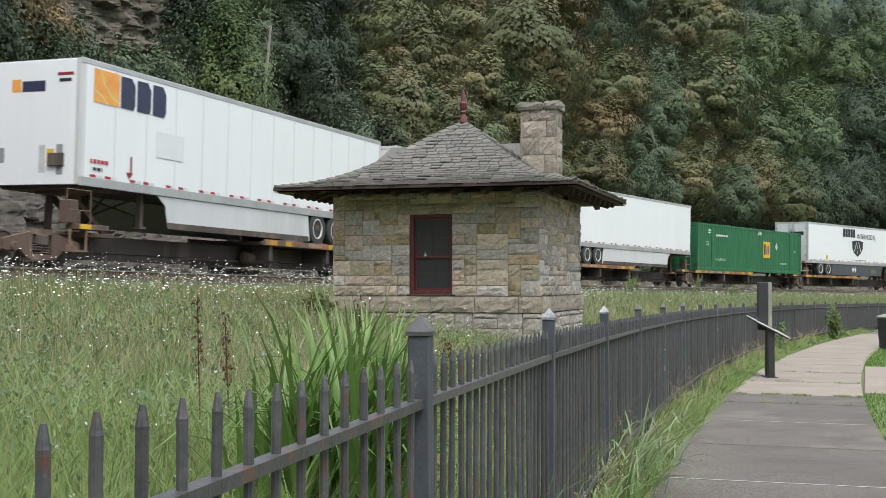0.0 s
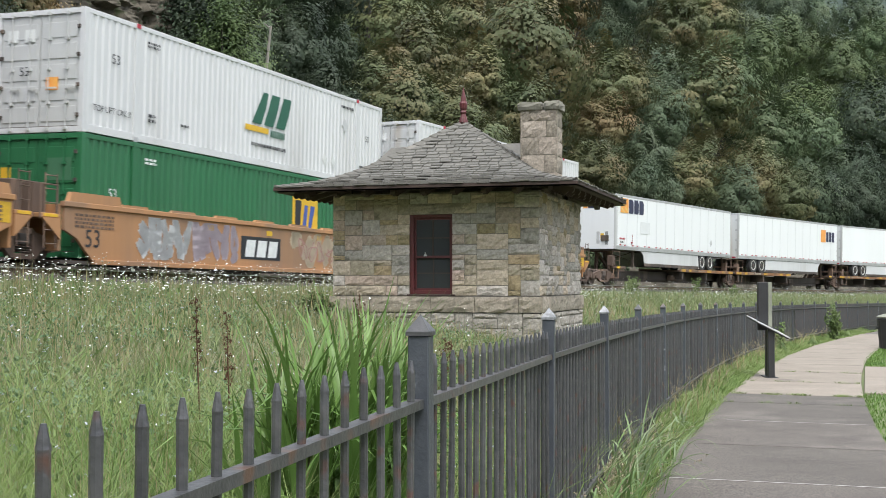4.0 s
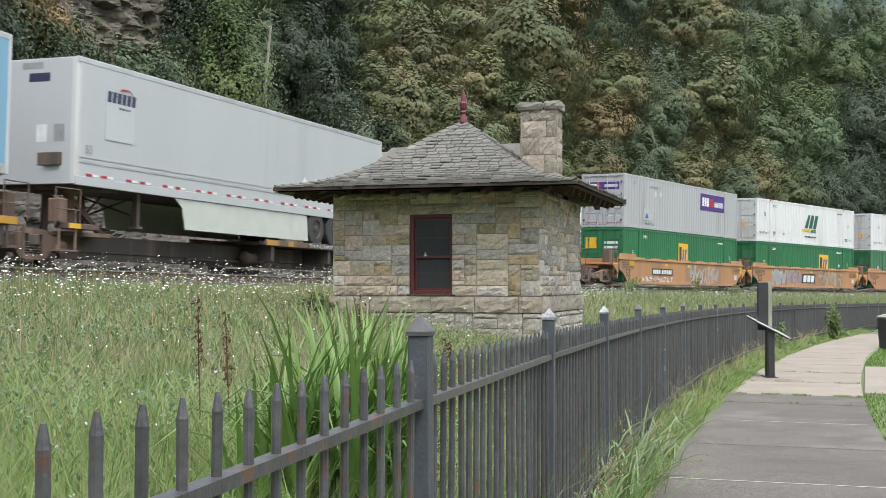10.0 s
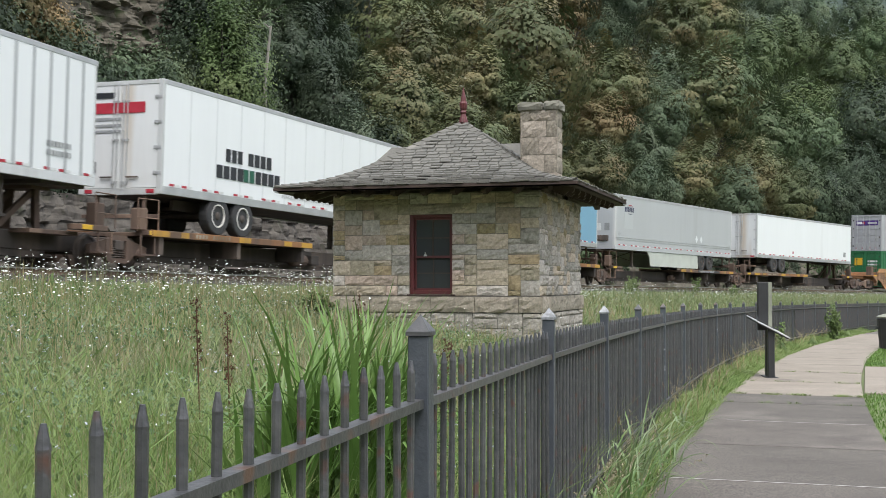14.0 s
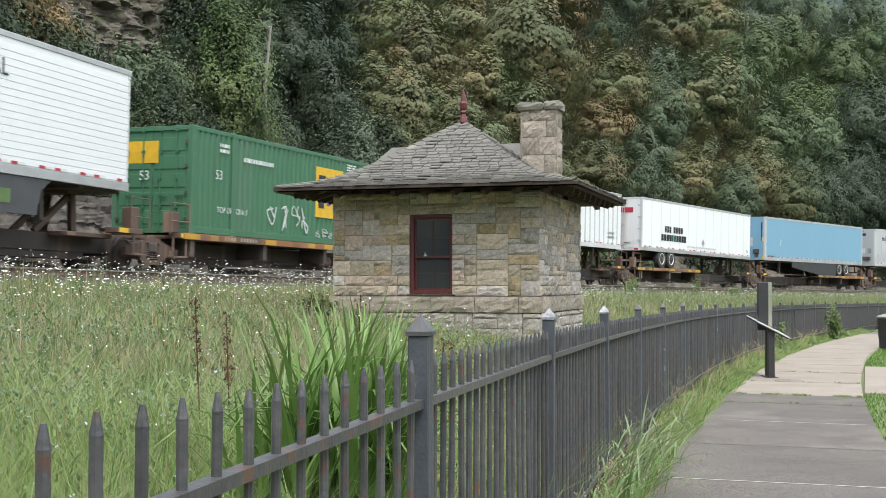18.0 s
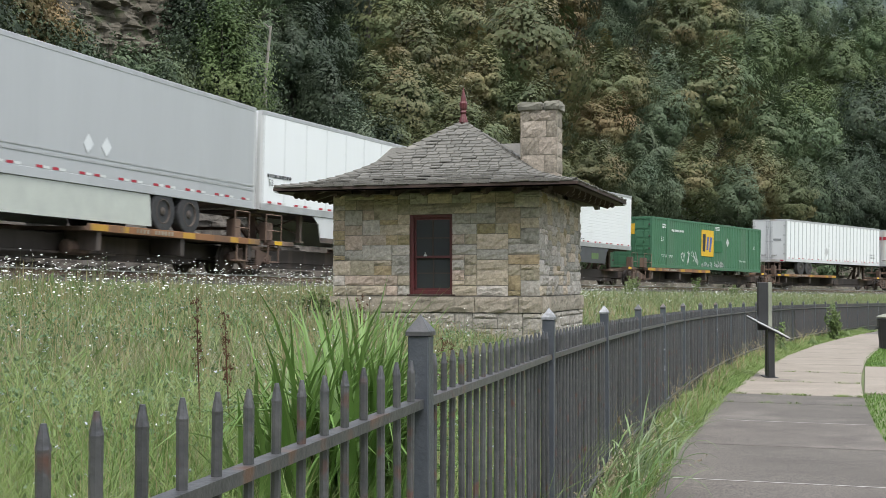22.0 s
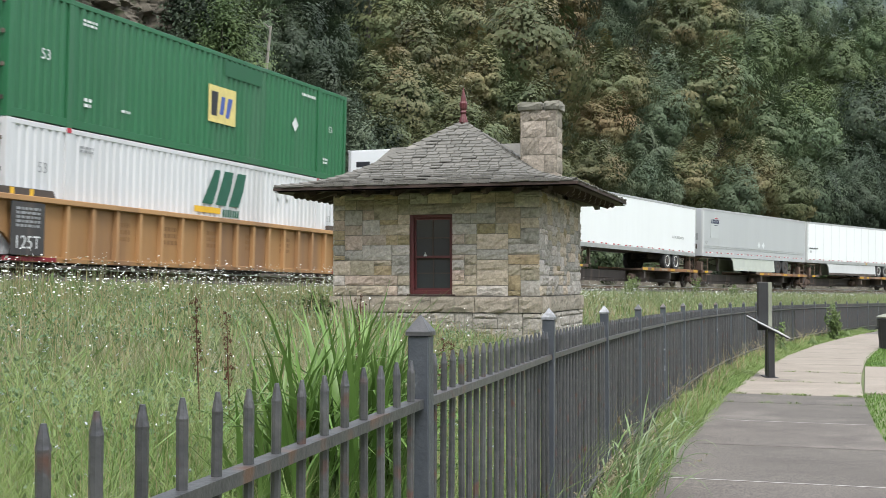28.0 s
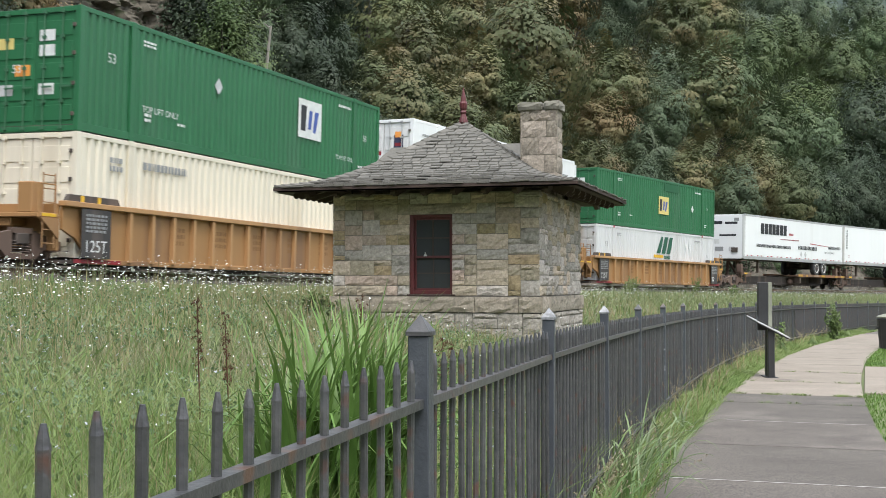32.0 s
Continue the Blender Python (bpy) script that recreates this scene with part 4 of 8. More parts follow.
def spine_car(u, load_len, nose, back, ahead, first=False, seed=0):
    """One platform of a spine car: sill, wheel deck, hitch stand and truck. back and ahead: to its joints."""
    car = thing("spine_car", "rusty brown spine car platform with orange deck edges", "railway car", "spine cars of the train")
    g = nose
    rear = -g * load_len / 2
    sill = Shape().box(-back + 0.55, ahead - 0.55, -0.34, 0.34, 0.52, 0.95, 0.02)
    sill.box(-back + 1.9, ahead - 1.9, -0.30, 0.30, 0.36, 0.52)
    for x in (-back + 0.3, ahead - 0.3):
        sill.box(x - 0.45, x + 0.45, -0.26, 0.26, 0.62, 0.88, 0.02)
    part("centre_sill", sill, P_DARK, car)
    x0, x1 = sorted((rear - g * 0.35, rear + g * 7.9))
    deck = part("wheel_deck", Shape().box(x0, x1, -1.28, 1.28, 1.0, 1.1, 0.01), P_RUST, car)
    part("deck_edge", Shape().box(x0, x1, -1.34, -1.29, 0.99, 1.165, 0.008), P_DECK, deck, "orange deck edge with yellow ends")
    part("deck_edge", Shape().box(x0, x1, 1.29, 1.34, 0.99, 1.165, 0.008), P_DECK, deck)
    for a, b in ((x0 + 0.05, x0 + 0.75), (x0 + 1.25, x0 + 1.6), (x1 - 1.75, x1 - 1.3), (x1 - 0.7, x1 - 0.05), ((x0 + x1) / 2 - 0.1, (x0 + x1) / 2 + 0.5)):
        patch(deck, "yellow_patch", a, b, 1.005, 1.15, DECK_YELLOW, y=-1.342)
    if seed == 11:
        patch(deck, "dark_word_panel", x1 - 5.75, x1 - 2.3, 1.0, 1.155, P_GRIME, y=-1.344)
        words(deck, "TWIN 28' ALL PURPOSE SPINE CAR", x1 - 5.65, 1.02, 0.11, WHITE_INK, y=-1.346)
    else:
        poly(deck, "number_mark", glyphs(x0 + 1.9, 1.03, 4, 0.10, 0.10, 0.05, 0.08) + glyphs(x0 + 2.7, 1.03, 6, 0.10, 0.10, 0.05, 0.08), DULL_INK, y=-1.345)
    for x in (x0 + 0.5, (x0 + x1) / 2, x1 - 0.5):
        for ya, yb in ((-1.27, -0.36), (0.36, 1.27)):
            part("crossbearer", Shape().box(x - 0.09, x + 0.09, ya, yb, 0.55, 0.99), P_DARK, car)
    # hitch stand under the kingpin
    hx = g * (load_len / 2 - 0.95)
    hitch = Shape()
    for y in (-0.42, 0.42):
        hitch.beam((hx - g * 0.05, y, 0.9), (hx, y * 0.8, 1.92), 0.12, 0.22)
        hitch.beam((hx - g * 1.35, y * 0.7, 0.95), (hx - g * 0.1, y * 0.7, 1.82), 0.10, 0.14)
    hitch.box(hx - 0.35, hx + 0.35, -0.5, 0.5, 1.90, 1.98, 0.01)
    part("hitch", hitch, P_RUST, car, "rusty trailer hitch stand")
    plat = Shape().box(hx - 0.9, hx + 0.9, -0.9, 0.9, 0.88, 0.98, 0.01)
    part("hitch_platform", plat, P_RUST, car)
    for s in (-1, 1):
        xx = s * ((ahead if s > 0 else back) - 1.45)
        side = Shape().box(xx - 0.55, xx + 0.55, -1.33, -0.95, 1.02, 1.15, 0.01)
        end = part("end_step", side, P_RUST, car)
        patch(end, "yellow_patch", xx - 0.5, xx - 0.1, 1.03, 1.14, YELLOW_INK, y=-1.332)
    tank = Shape().lathe((0, 0, 0), (1, 0, 0), [(0, 0.05), (0.03, 0.15), (0.09, 0.19), (0.8, 0.19), (0.86, 0.15), (0.89, 0.05)], 12)
    part("air_tank", tank, P_RUST, car, at=Matrix.Translation((-g * 0.2, -0.62, 0.62)))
    brake = Shape().beam((-2.5, -0.45, 0.5), (2.5, -0.45, 0.5), 0.04, 0.05).box(1.0, 1.5, -0.7, -0.4, 0.5, 0.8, 0.02)
    part("brake_rigging", brake, P_DARK, car)
    hose = Shape()
    hose.tube((ahead - 0.5, -0.7, 1.0), (ahead - 0.4, -0.7, 1.45), 0.02, n=5).tube((ahead - 0.4, -0.7, 1.45), (ahead + 0.1, -0.6, 1.5), 0.02, n=5)
    part("air_hose", hose, P_DARK, car)
    for e in (-1, 1):
        xe = e * ((ahead if e > 0 else back) - 0.95)
        post = Shape()
        for k in (-0.42, 0.42):
            post.tube((xe + k, -1.28, 1.1), (xe + k, -1.28, 1.92), 0.018, n=5)
        for z in (1.45, 1.92):
            post.tube((xe - 0.42, -1.28, z), (xe + 0.42, -1.28, z), 0.016, n=5)
        part("handrail", post, P_RUST, car)
        part("hand_brake", Shape().box(xe - 0.16, xe + 0.16, -1.15, -0.85, 1.15, 1.7, 0.02), P_RUST, car)
        part("step", Shape().box(xe - 0.3, xe + 0.3, -1.33, -1.1, 0.50, 0.54).box(xe - 0.3, xe - 0.26, -1.3, -1.26, 0.54, 1.02).box(xe + 0.26, xe + 0.3, -1.3, -1.26, 0.54, 1.02), P_RUST, car)
    ladder(car, ahead - 0.95, -1.2, 0.45, 1.75 if seed % 2 else 1.1)
    add_truck(car, ahead)
    if first:
        add_truck(car, -back)
    TRAIN.append((car, u, 0.0, 0.0))
    return car


def well_car(u, reach, style, first=False, seed=0):
    """One well of an articulated well car."""
    old = style == "old"
    coat = P_ORANGE if old else P_YELLOW
    car = thing("well_car", "weathered orange well car with sprayed graffiti" if old else "golden-brown ribbed well car with dark end panels", "railway car", "well cars of the train")
    n = 8.75 if old else 8.65
    for s in (-1, 1):
        y0, y1 = (-1.42, -1.34) if s < 0 else (1.34, 1.42)
        outline = [(-n, 0.98), (-n + 0.45, 0.80), (-n + 0.85, 0.45), (-n + 1.1, 0.24), (n - 1.1, 0.24), (n - 0.85, 0.45), (n - 0.45, 0.80), (n, 0.98), (n, 1.52), (-n, 1.52)]
        wall = part("side_sill", Shape().prism(outline if s < 0 else outline, y0, y1), coat, car)
        ya, yb = (y0 - 0.05, y1 + 0.02) if s < 0 else (y0 - 0.02, y1 + 0.05)
        part("top_chord", Shape().box(-n - 0.05, n + 0.05, ya - (0.10 if s < 0 and not old else 0.0), yb, 1.50, 1.62, 0.012), coat if old else P_YELLOW_LIT, wall)
        part("bottom_chord", Shape().box(-n + 1.05, n - 1.05, ya, yb, 0.22, 0.34, 0.012), coat, wall)
        if s < 0:
            if not old:
                # ribs in the lighter copy, so the panels between them look shaded
                for i in range(15):
                    x = -6.3 + i * 0.9
                    rib = Shape().prism([(x - 0.055, 0.30), (x + 0.055, 0.30), (x + 0.055, 1.52), (x - 0.055, 1.52)], y0 - 0.12, y0 - 0.001)
                    part("rib", rib, P_YELLOW_LIT, wall)
            else:
                for i in range(7):
                    x = -6.2 + i * 2.05
                    part("guide", Shape().prism([(x - 0.55, 1.60), (x + 0.55, 1.60), (x + 0.48, 1.68), (x - 0.48, 1.68)], y0 - 0.03, y1), coat, wall)
            for e in (-1, 1):
                xx = e * (n - 1.05)
                part("end_guide", Shape().prism([(xx - 0.95, 1.62), (xx + 0.95, 1.62), (xx + 0.85, 1.84 if old else 1.78), (xx - 0.95 if e > 0 else xx - 0.85, 1.84 if old else 1.78)], y0 - 0.04, y1 + 0.01), coat if old else P_DARK, wall, "" if old else "dark end guide with yellow flashes")
                if not old:
                    patch(wall, "dark_panel", xx - 0.55, xx + 0.5, 0.36, 1.48, P_GRIME, y=y0 - 0.125)
                    poly(wall, "number_mark", bars(xx - 0.4, xx + 0.35, 0.95, 1.4, 5, seed + 5), GREY_INK, y=y0 - 0.131)
                    words(wall, "125T" if e < 0 else "53", xx - 0.45, 0.5, 0.28, WHITE_INK, y=y0 - 0.129)
                    patch(wall, "red_strip", xx - 0.7, xx + 1.0, 0.24, 0.33, WINE_INK, y=y0 - 0.055)
                    for k in (-0.5, 0.1):
                        patch(wall, "yellow_flash", xx + k, xx + k + 0.12, 1.63, 1.77, YELLOW_INK, y=y0 - 0.043)
                else:
                    if e < 0:
                        words(wall, "53", xx - 0.35, 0.62, 0.42, INK, y=y0 - 0.004)
                    else:
                        patch(wall, "stencil_box", xx - 0.25, xx + 0.15, 0.62, 0.92, PALE_INK, y=y0)
                        patch(wall, "yellow_patch", xx + 0.6, xx + 0.98, 1.02, 1.45, YELLOW_INK, y=y0)
                    poly(wall, "number_mark", bars(xx - 0.7, xx + 0.7, 1.05, 1.4, 4, seed), P_RUST, y=y0 - 0.003)
    part("well_floor", Shape().box(-n, n, -1.33, 1.33, 0.22, 0.30), P_DARK, car)
    for e in (-1, 1):
        d = reach
        part("bulkhead", Shape().box(*(sorted((e * n, e * (n + 0.10)))), -1.34, 1.34, 0.5, 1.55, 0.01), coat, car)
        deck = Shape()
        deck.box(*sorted((e * (n + 0.10), e * (d - 0.25))), -0.5, 0.5, 1.02, 1.22, 0.02)
        deck.box(*sorted((e * (n + 0.10), e * (n + 0.72))), -1.40, 1.40, 1.22, 1.32, 0.01)
        part("end_platform", deck, coat, car)
        gus = Shape().prism([(e * (n + 0.10), 0.75), (e * (n + 0.72), 1.22), (e * (n + 0.10), 1.22)][::(1 if e > 0 else -1)], -1.41, -1.33)
        part("gusset", gus, coat, car)
        patch(car, "yellow_patch", *sorted((e * (n + 0.2), e * (n + 0.65))), 1.24, 1.31, YELLOW_INK, y=-1.402)
        ladder(car, e * (n + 0.42), -1.38, 0.55, 2.2, 0.38, P_RUST if old else coat)
        box = Shape().box(*sorted((e * (n + 0.30), e * (n + 0.70))), -1.15, -0.75, 1.32, 2.0, 0.02)
        part("brake_stand", box, P_RUST if old else coat, car)
        rail = Shape().tube((e * (n + 0.2), -1.38, 1.32), (e * (n + 0.2), -1.38, 1.95), 0.018, n=5).tube((e * (n + 0.2), -1.38, 1.95), (e * (n + 0.75), -1.38, 1.95), 0.018, n=5).tube((e * (n + 0.75), -1.38, 1.95), (e * (n + 0.75), -1.38, 1.2), 0.018, n=5)
        part("grab_rail", rail, P_RUST if old else coat, car)
    add_truck(car, reach)
    if first:
        add_truck(car, -reach)
    y = -1.424
    if old:
        if seed == 1:
            scribble(car, -5.6, 0.2, 0.42, 1.4, surf("faded_tan_spray", (0.50, 0.36, 0.20), None, 4, 0.8, 0), 4, y, 0.16, 6)
            scribble(car, 1.9, 3.0, 1.16, 1.42, WHITE_INK, 9, y, 0.05, 4)
            patch(car, "dark_number_panel", 2.0, 2.86, 0.70, 1.10, P_RUST, y=y)
            patch(car, "dark_number_panel", 2.9, 5.0, 0.70, 1.10, INK, y=y)
            poly(car, "number_mark", glyphs(3.05, 0.77, 6, 0.22, 0.27, 0.09, 0.1), WHITE_INK, y=y - 0.002)
            scribble(car, 0.4, 1.8, 0.7, 1.0, WHITE_INK, 12, y, 0.04, 5)
        elif seed == 2:
            scribble(car, -6.0, -3.7, 0.4, 1.45, PALE_INK, 21, y, 0.20, 5)
            scribble(car, -3.6, -1.5, 0.4, 1.45, surf("lilac_spray", (0.47, 0.40, 0.44), None, 4, 0.8, 0), 22, y, 0.22, 5)
            patch(car, "dark_word_panel", -1.3, 0.9, 0.55, 1.2, INK, y=y)
            poly(car, "logo_shape", glyphs(-1.1, 0.62, 3, 0.5, 0.48, 0.13, 0.2), WHITE_INK, y=y - 0.002)
            scribble(car, 1.6, 5.4, 0.38, 1.46, surf("beige_spray", (0.55, 0.46, 0.33), None, 4, 0.8, 0), 24, y, 0.24, 6)
            scribble(car, 2.0, 5.0, 0.5, 1.3, surf("pink_spray", (0.45, 0.24, 0.22), None, 4, 0.8, 0), 25, y - 0.003, 0.04, 5)
        else:
            patch(car, "dark_number_panel", -4.75, -2.0, 0.74, 1.12, INK, y=y)
            poly(car, "number_mark", glyphs(-4.62, 0.81, 4, 0.19, 0.24, 0.06, 0.1, None, 0.35) + glyphs(-3.5, 0.81, 6, 0.17, 0.24, 0.06, 0.1, None, 0.35), WHITE_INK, y=y - 0.002)
            scribble(car, -6.0, -1.9, 0.36, 0.66, WHITE_INK, 31, y, 0.05, 9)
            scribble(car, 0.2, 4.8, 0.35, 1.45, PALE_INK, 33, y, 0.13, 8)
            patch(car, "yellow_patch", -7.6, -7.0, 1.2, 1.5, YELLOW_INK, y=y)
        for k in range(3):
            patch(car, "yellow_patch", -3.0 + 3.1 * k, -2.7 + 3.1 * k, 1.26, 1.4, YELLOW_INK, y=y)
    else:
        for k in range(5):
            poly(car, "stencil_mark", bars(-4.5 + 2.0 * k, -3.9 + 2.0 * k, 0.8, 1.3, 3, seed + k), OLD_STENCIL, y=y + 0.0)
    TRAIN.append((car, u, 0.0, 0.0))
    return car


# -- containers --
CL, CH = 16.154, 2.896
LIFT_AT = 6.096


def corrugated(x0, x1, z0, z1, y_out, y_in, pitch, s):
    """A wall of upright trapezoid ribs; s is -1 on the park side."""
    n = max(1, round((x1 - x0) / pitch))
    p = (x1 - x0) / n
    xs = []
    for i in range(n):
        a = x0 + i * p
        xs += [(a, y_in), (a + p * 0.15, y_out), (a + p * 0.5, y_out), (a + p * 0.65, y_in)]
    xs.append((x1, y_in))
    sh = Shape()
    pts = [(x, y, z) for x, y in xs for z in (z0, z1)]
    sh.add(pts, [(2 * i, 2 * i + 2, 2 * i + 3, 2 * i + 1) if s < 0 else (2 * i, 2 * i + 1, 2 * i + 3, 2 * i + 2) for i in range(len(xs) - 1)])
    return sh


def container(u, z0, coat, label, door=None, rib=0.045, pitch=0.27, posts=None, bars_coat=None, lift=0.0):
    """A 53-foot container, its doors to the rear; lifting posts 40 feet apart."""
    c = thing("container", label, "container", "containers on the train")
    door = door or coat
    posts = posts or coat
    h = CL / 2
    for s in (-1, 1):
        yo, yi = s * 1.295, s * (1.295 - rib)
        spans = ((-h + 0.14, -LIFT_AT - 0.08), (-LIFT_AT + 0.08, LIFT_AT - 0.08), (LIFT_AT + 0.08, h - 0.14))
        wall = Shape()
        for a, b in spans:
            w = corrugated(a, b, 0.20, CH - 0.11, yo, yi, pitch, s)
            wall.add(w.v, w.f)
        part("side_wall", cached("side_wall/%s/%s/%s" % (s, rib, pitch), lambda: wall, coat), None, c, at=Matrix.Translation((0, 0, z0)))
        part("bottom_rail", cached("bottom_rail/%d" % s, lambda: Shape().box(-h, h, *sorted((s * 1.20, s * 1.299)), 0.02, 0.20, 0.008), coat), None, c, at=Matrix.Translation((0, 0, z0)))
        part("top_rail", cached("top_rail/%d" % s, lambda: Shape().box(-h, h, *sorted((s * 1.20, s * 1.299)), CH - 0.12, CH - 0.005, 0.008), coat), None, c, at=Matrix.Translation((0, 0, z0)))
        for x in (-LIFT_AT, LIFT_AT):
            post = part("lifting_post", cached("lifting_post/%d" % s, lambda: Shape().box(-0.085, 0.085, *sorted((s * 1.19, s * 1.312)), 0.0, CH, 0.006), posts), None, c, at=Matrix.Translation((x, 0, z0)))
            part("casting", cached("casting/%d" % s, lambda: Shape().box(-0.09, 0.09, *sorted((s * 1.17, s * 1.318)), CH - 0.12, CH + 0.006, 0.006).box(-0.09, 0.09, *sorted((s * 1.17, s * 1.318)), -0.005, 0.12, 0.006), ALU if coat in (P_WHITE2, P_GREY) else posts), None, post)
        for x in (-h + 0.07, h - 0.07):
            part("corner_post", cached("corner_post/%d" % s, lambda: Shape().box(-0.075, 0.075, *sorted((s * 1.15, s * 1.302)), 0.0, CH, 0.008), coat), None, c, at=Matrix.Translation((x, 0, z0)))
    part("roof", cached("roof_panel", lambda: Shape().box(-h + 0.02, h - 0.02, -1.22, 1.22, CH - 0.06, CH - 0.02), coat), None, c, at=Matrix.Translation((0, 0, z0)))
    part("floor_frame", cached("floor_frame", lambda: Shape().box(-h + 0.02, h - 0.02, -1.21, 1.21, 0.05, 0.16), P_DARK), None, c, at=Matrix.Translation((0, 0, z0)))

    def front_shape():
        w = corrugated(-1.14, 1.14, 0.12, CH - 0.12, -0.06, -0.02, 0.3, -1)
        w.v = [(h - 0.01 + p[1] * 0.6, p[0], p[2]) for p in w.v]
        return w
    part("front_wall", cached("front_wall", front_shape, coat), None, c, at=Matrix.Translation((0, 0, z0)))
    part("door_header", cached("door_header", lambda: Shape().box(-h, -h + 0.1, -1.15, 1.15, CH - 0.13, CH - 0.01, 0.006), coat), None, c, at=Matrix.Translation((0, 0, z0)))
    part("door_sill", cached("door_sill", lambda: Shape().box(-h, -h + 0.1, -1.15, 1.15, 0.01, 0.14, 0.006), coat), None, c, at=Matrix.Translation((0, 0, z0)))
    for s in (-1, 1):
        def leaf_shape():
            ya, yb = sorted((s * 0.012, s * 1.14))
            sh = Shape().box(-h + 0.035, -h + 0.08, ya, yb, 0.15, CH - 0.14, 0.006)
            for k in range(5):
                za = 0.26 + k * 0.49
                sh.box(-h + 0.018, -h + 0.036, ya + 0.08, yb - 0.08, za, za + 0.36, 0.008)
            return sh
        leaf = part("door", cached("door/%d" % s, leaf_shape, door), None, c, at=Matrix.Translation((0, 0, z0)))
        for k in (0.28, 0.80):
            def bar_shape():
                sh = Shape().tube((-h - 0.012, 0, 0.06), (-h - 0.012, 0, CH - 0.06), 0.019, n=6)
                for z in (0.10, 0.7, 1.5, 2.2, CH - 0.12):
                    sh.box(-h - 0.04, -h + 0.03, -0.05, 0.05, z - 0.035, z + 0.035)
                sh.box(-h - 0.045, -h - 0.02, -0.26, 0.03, 1.02, 1.06)
                return sh
            part("locking_bar", cached("locking_bar", bar_shape, bars_coat or door), None, leaf, at=Matrix.Translation((0, s * k, 0)))
        for z in (0.4, 1.1, 1.8, 2.45):
            part("hinge", cached("hinge", lambda: Shape().box(-h - 0.02, -h + 0.04, -0.05, 0.05, -0.045, 0.045, 0.006), P_DARK), None, leaf, at=Matrix.Translation((0, s * 1.13, z)))
    TRAIN.append((c, u, lift, 0.0))
    c["z0"] = z0
    return c


def fine_print(c, z0, ink, seed=0, size="53", sink=0.0):
    """Small stencils at the ends of a container's side."""
    words(c, size, -7.1, z0 + (1.75 if z0 > 1 else 1.45) - sink, 0.24, ink)
    words(c, size, 6.75, z0 + 1.55, 0.20, ink)
    poly(c, "stencil_mark", bars(-5.7, -5.2, z0 + 2.4, z0 + 2.58, 2, seed) + bars(4.9, 5.8, z0 + 2.46, z0 + 2.6, 1, seed + 1) + bars(-5.6, -5.3, z0 + 0.55, z0 + 0.8, 2, seed + 2) + bars(6.4, 6.75, z0 + 0.5, z0 + 0.72, 2, seed + 3) + bars(-4.2, -3.85, z0 + 0.62, z0 + 0.72, 1, seed + 4), ink)


def mark_emp(c, x, z0, ground=YELLOW_INK, w=1.36, zlo=1.0, zhi=2.3, pale=False):
    """The yellow panel with its dark and blue device, as plain shapes."""
    p = patch(c, "logo_panel", x - w / 2, x + w / 2, z0 + zlo, z0 + zhi, ground, label="yellow logo panel with dark and blue shapes")
    b, h = z0 + zlo + (zhi - zlo) * 0.18, (zhi - zlo) * 0.66
    poly(p, "dark_shape", [[(x - w * 0.40, b), (x - w * 0.20, b), (x - w * 0.16, b + h), (x - w * 0.40, b + h)]], INK, y=SIDE - 0.004)
    poly(p, "blue_shape", [[(x - w * 0.10, b + 0.1 * h), (x + w * 0.04, b + 0.1 * h), (x + w * 0.10, b + 0.85 * h), (x - w * 0.04, b + 0.85 * h)], [(x + w * 0.12, b), (x + w * 0.24, b), (x + w * 0.38, b + 0.85 * h), (x + w * 0.20, b + 0.85 * h)]], BLUE_INK, y=SIDE - 0.004)


def mark_abf(c, x, z0, low=False, rise=0.0):
    """A green slanted device over a yellow bar, as plain shapes."""
    z = z0 + (1.0 if not low else 1.62) + rise
    h = 0.95
    lean = 0.38
    out = []
    for i in range(3):
        a = x - 1.0 + i * 0.68
        q = lambda dx, dz: (a + dx + dz * lean, z + dz)
        out.append([q(0, 0), q(0.52, 0), q(0.58, h * 0.5), q(0.54, h), q(0.08 if i else 0.26, h)])
    poly(c, "logo_shape", out, LINK_GREEN, label="dark green slanted logo shape")
    patch(c, "yellow_bar", x - 1.35, x - 0.05, z - 0.24, z - 0.08, YELLOW_INK)
    poly(c, "word_mark", glyphs(x + 0.05, z - 0.30, 7, 0.09, 0.2, 0.035, 0.1, None, 0.4), LINK_GREEN)
    if not low:
        poly(c, "word_mark", bars(x - 1.0, x + 0.95, z - 0.66, z - 0.5, 1, 4), INK)


def diamonds(c, xs, zs, r=0.14, ink=None):
    for x in xs:
        for z in zs:
            poly(c, "placard", [diamond(x, z, r)], ink or WHITE_INK)


LO, HI = 0.36, 3.262


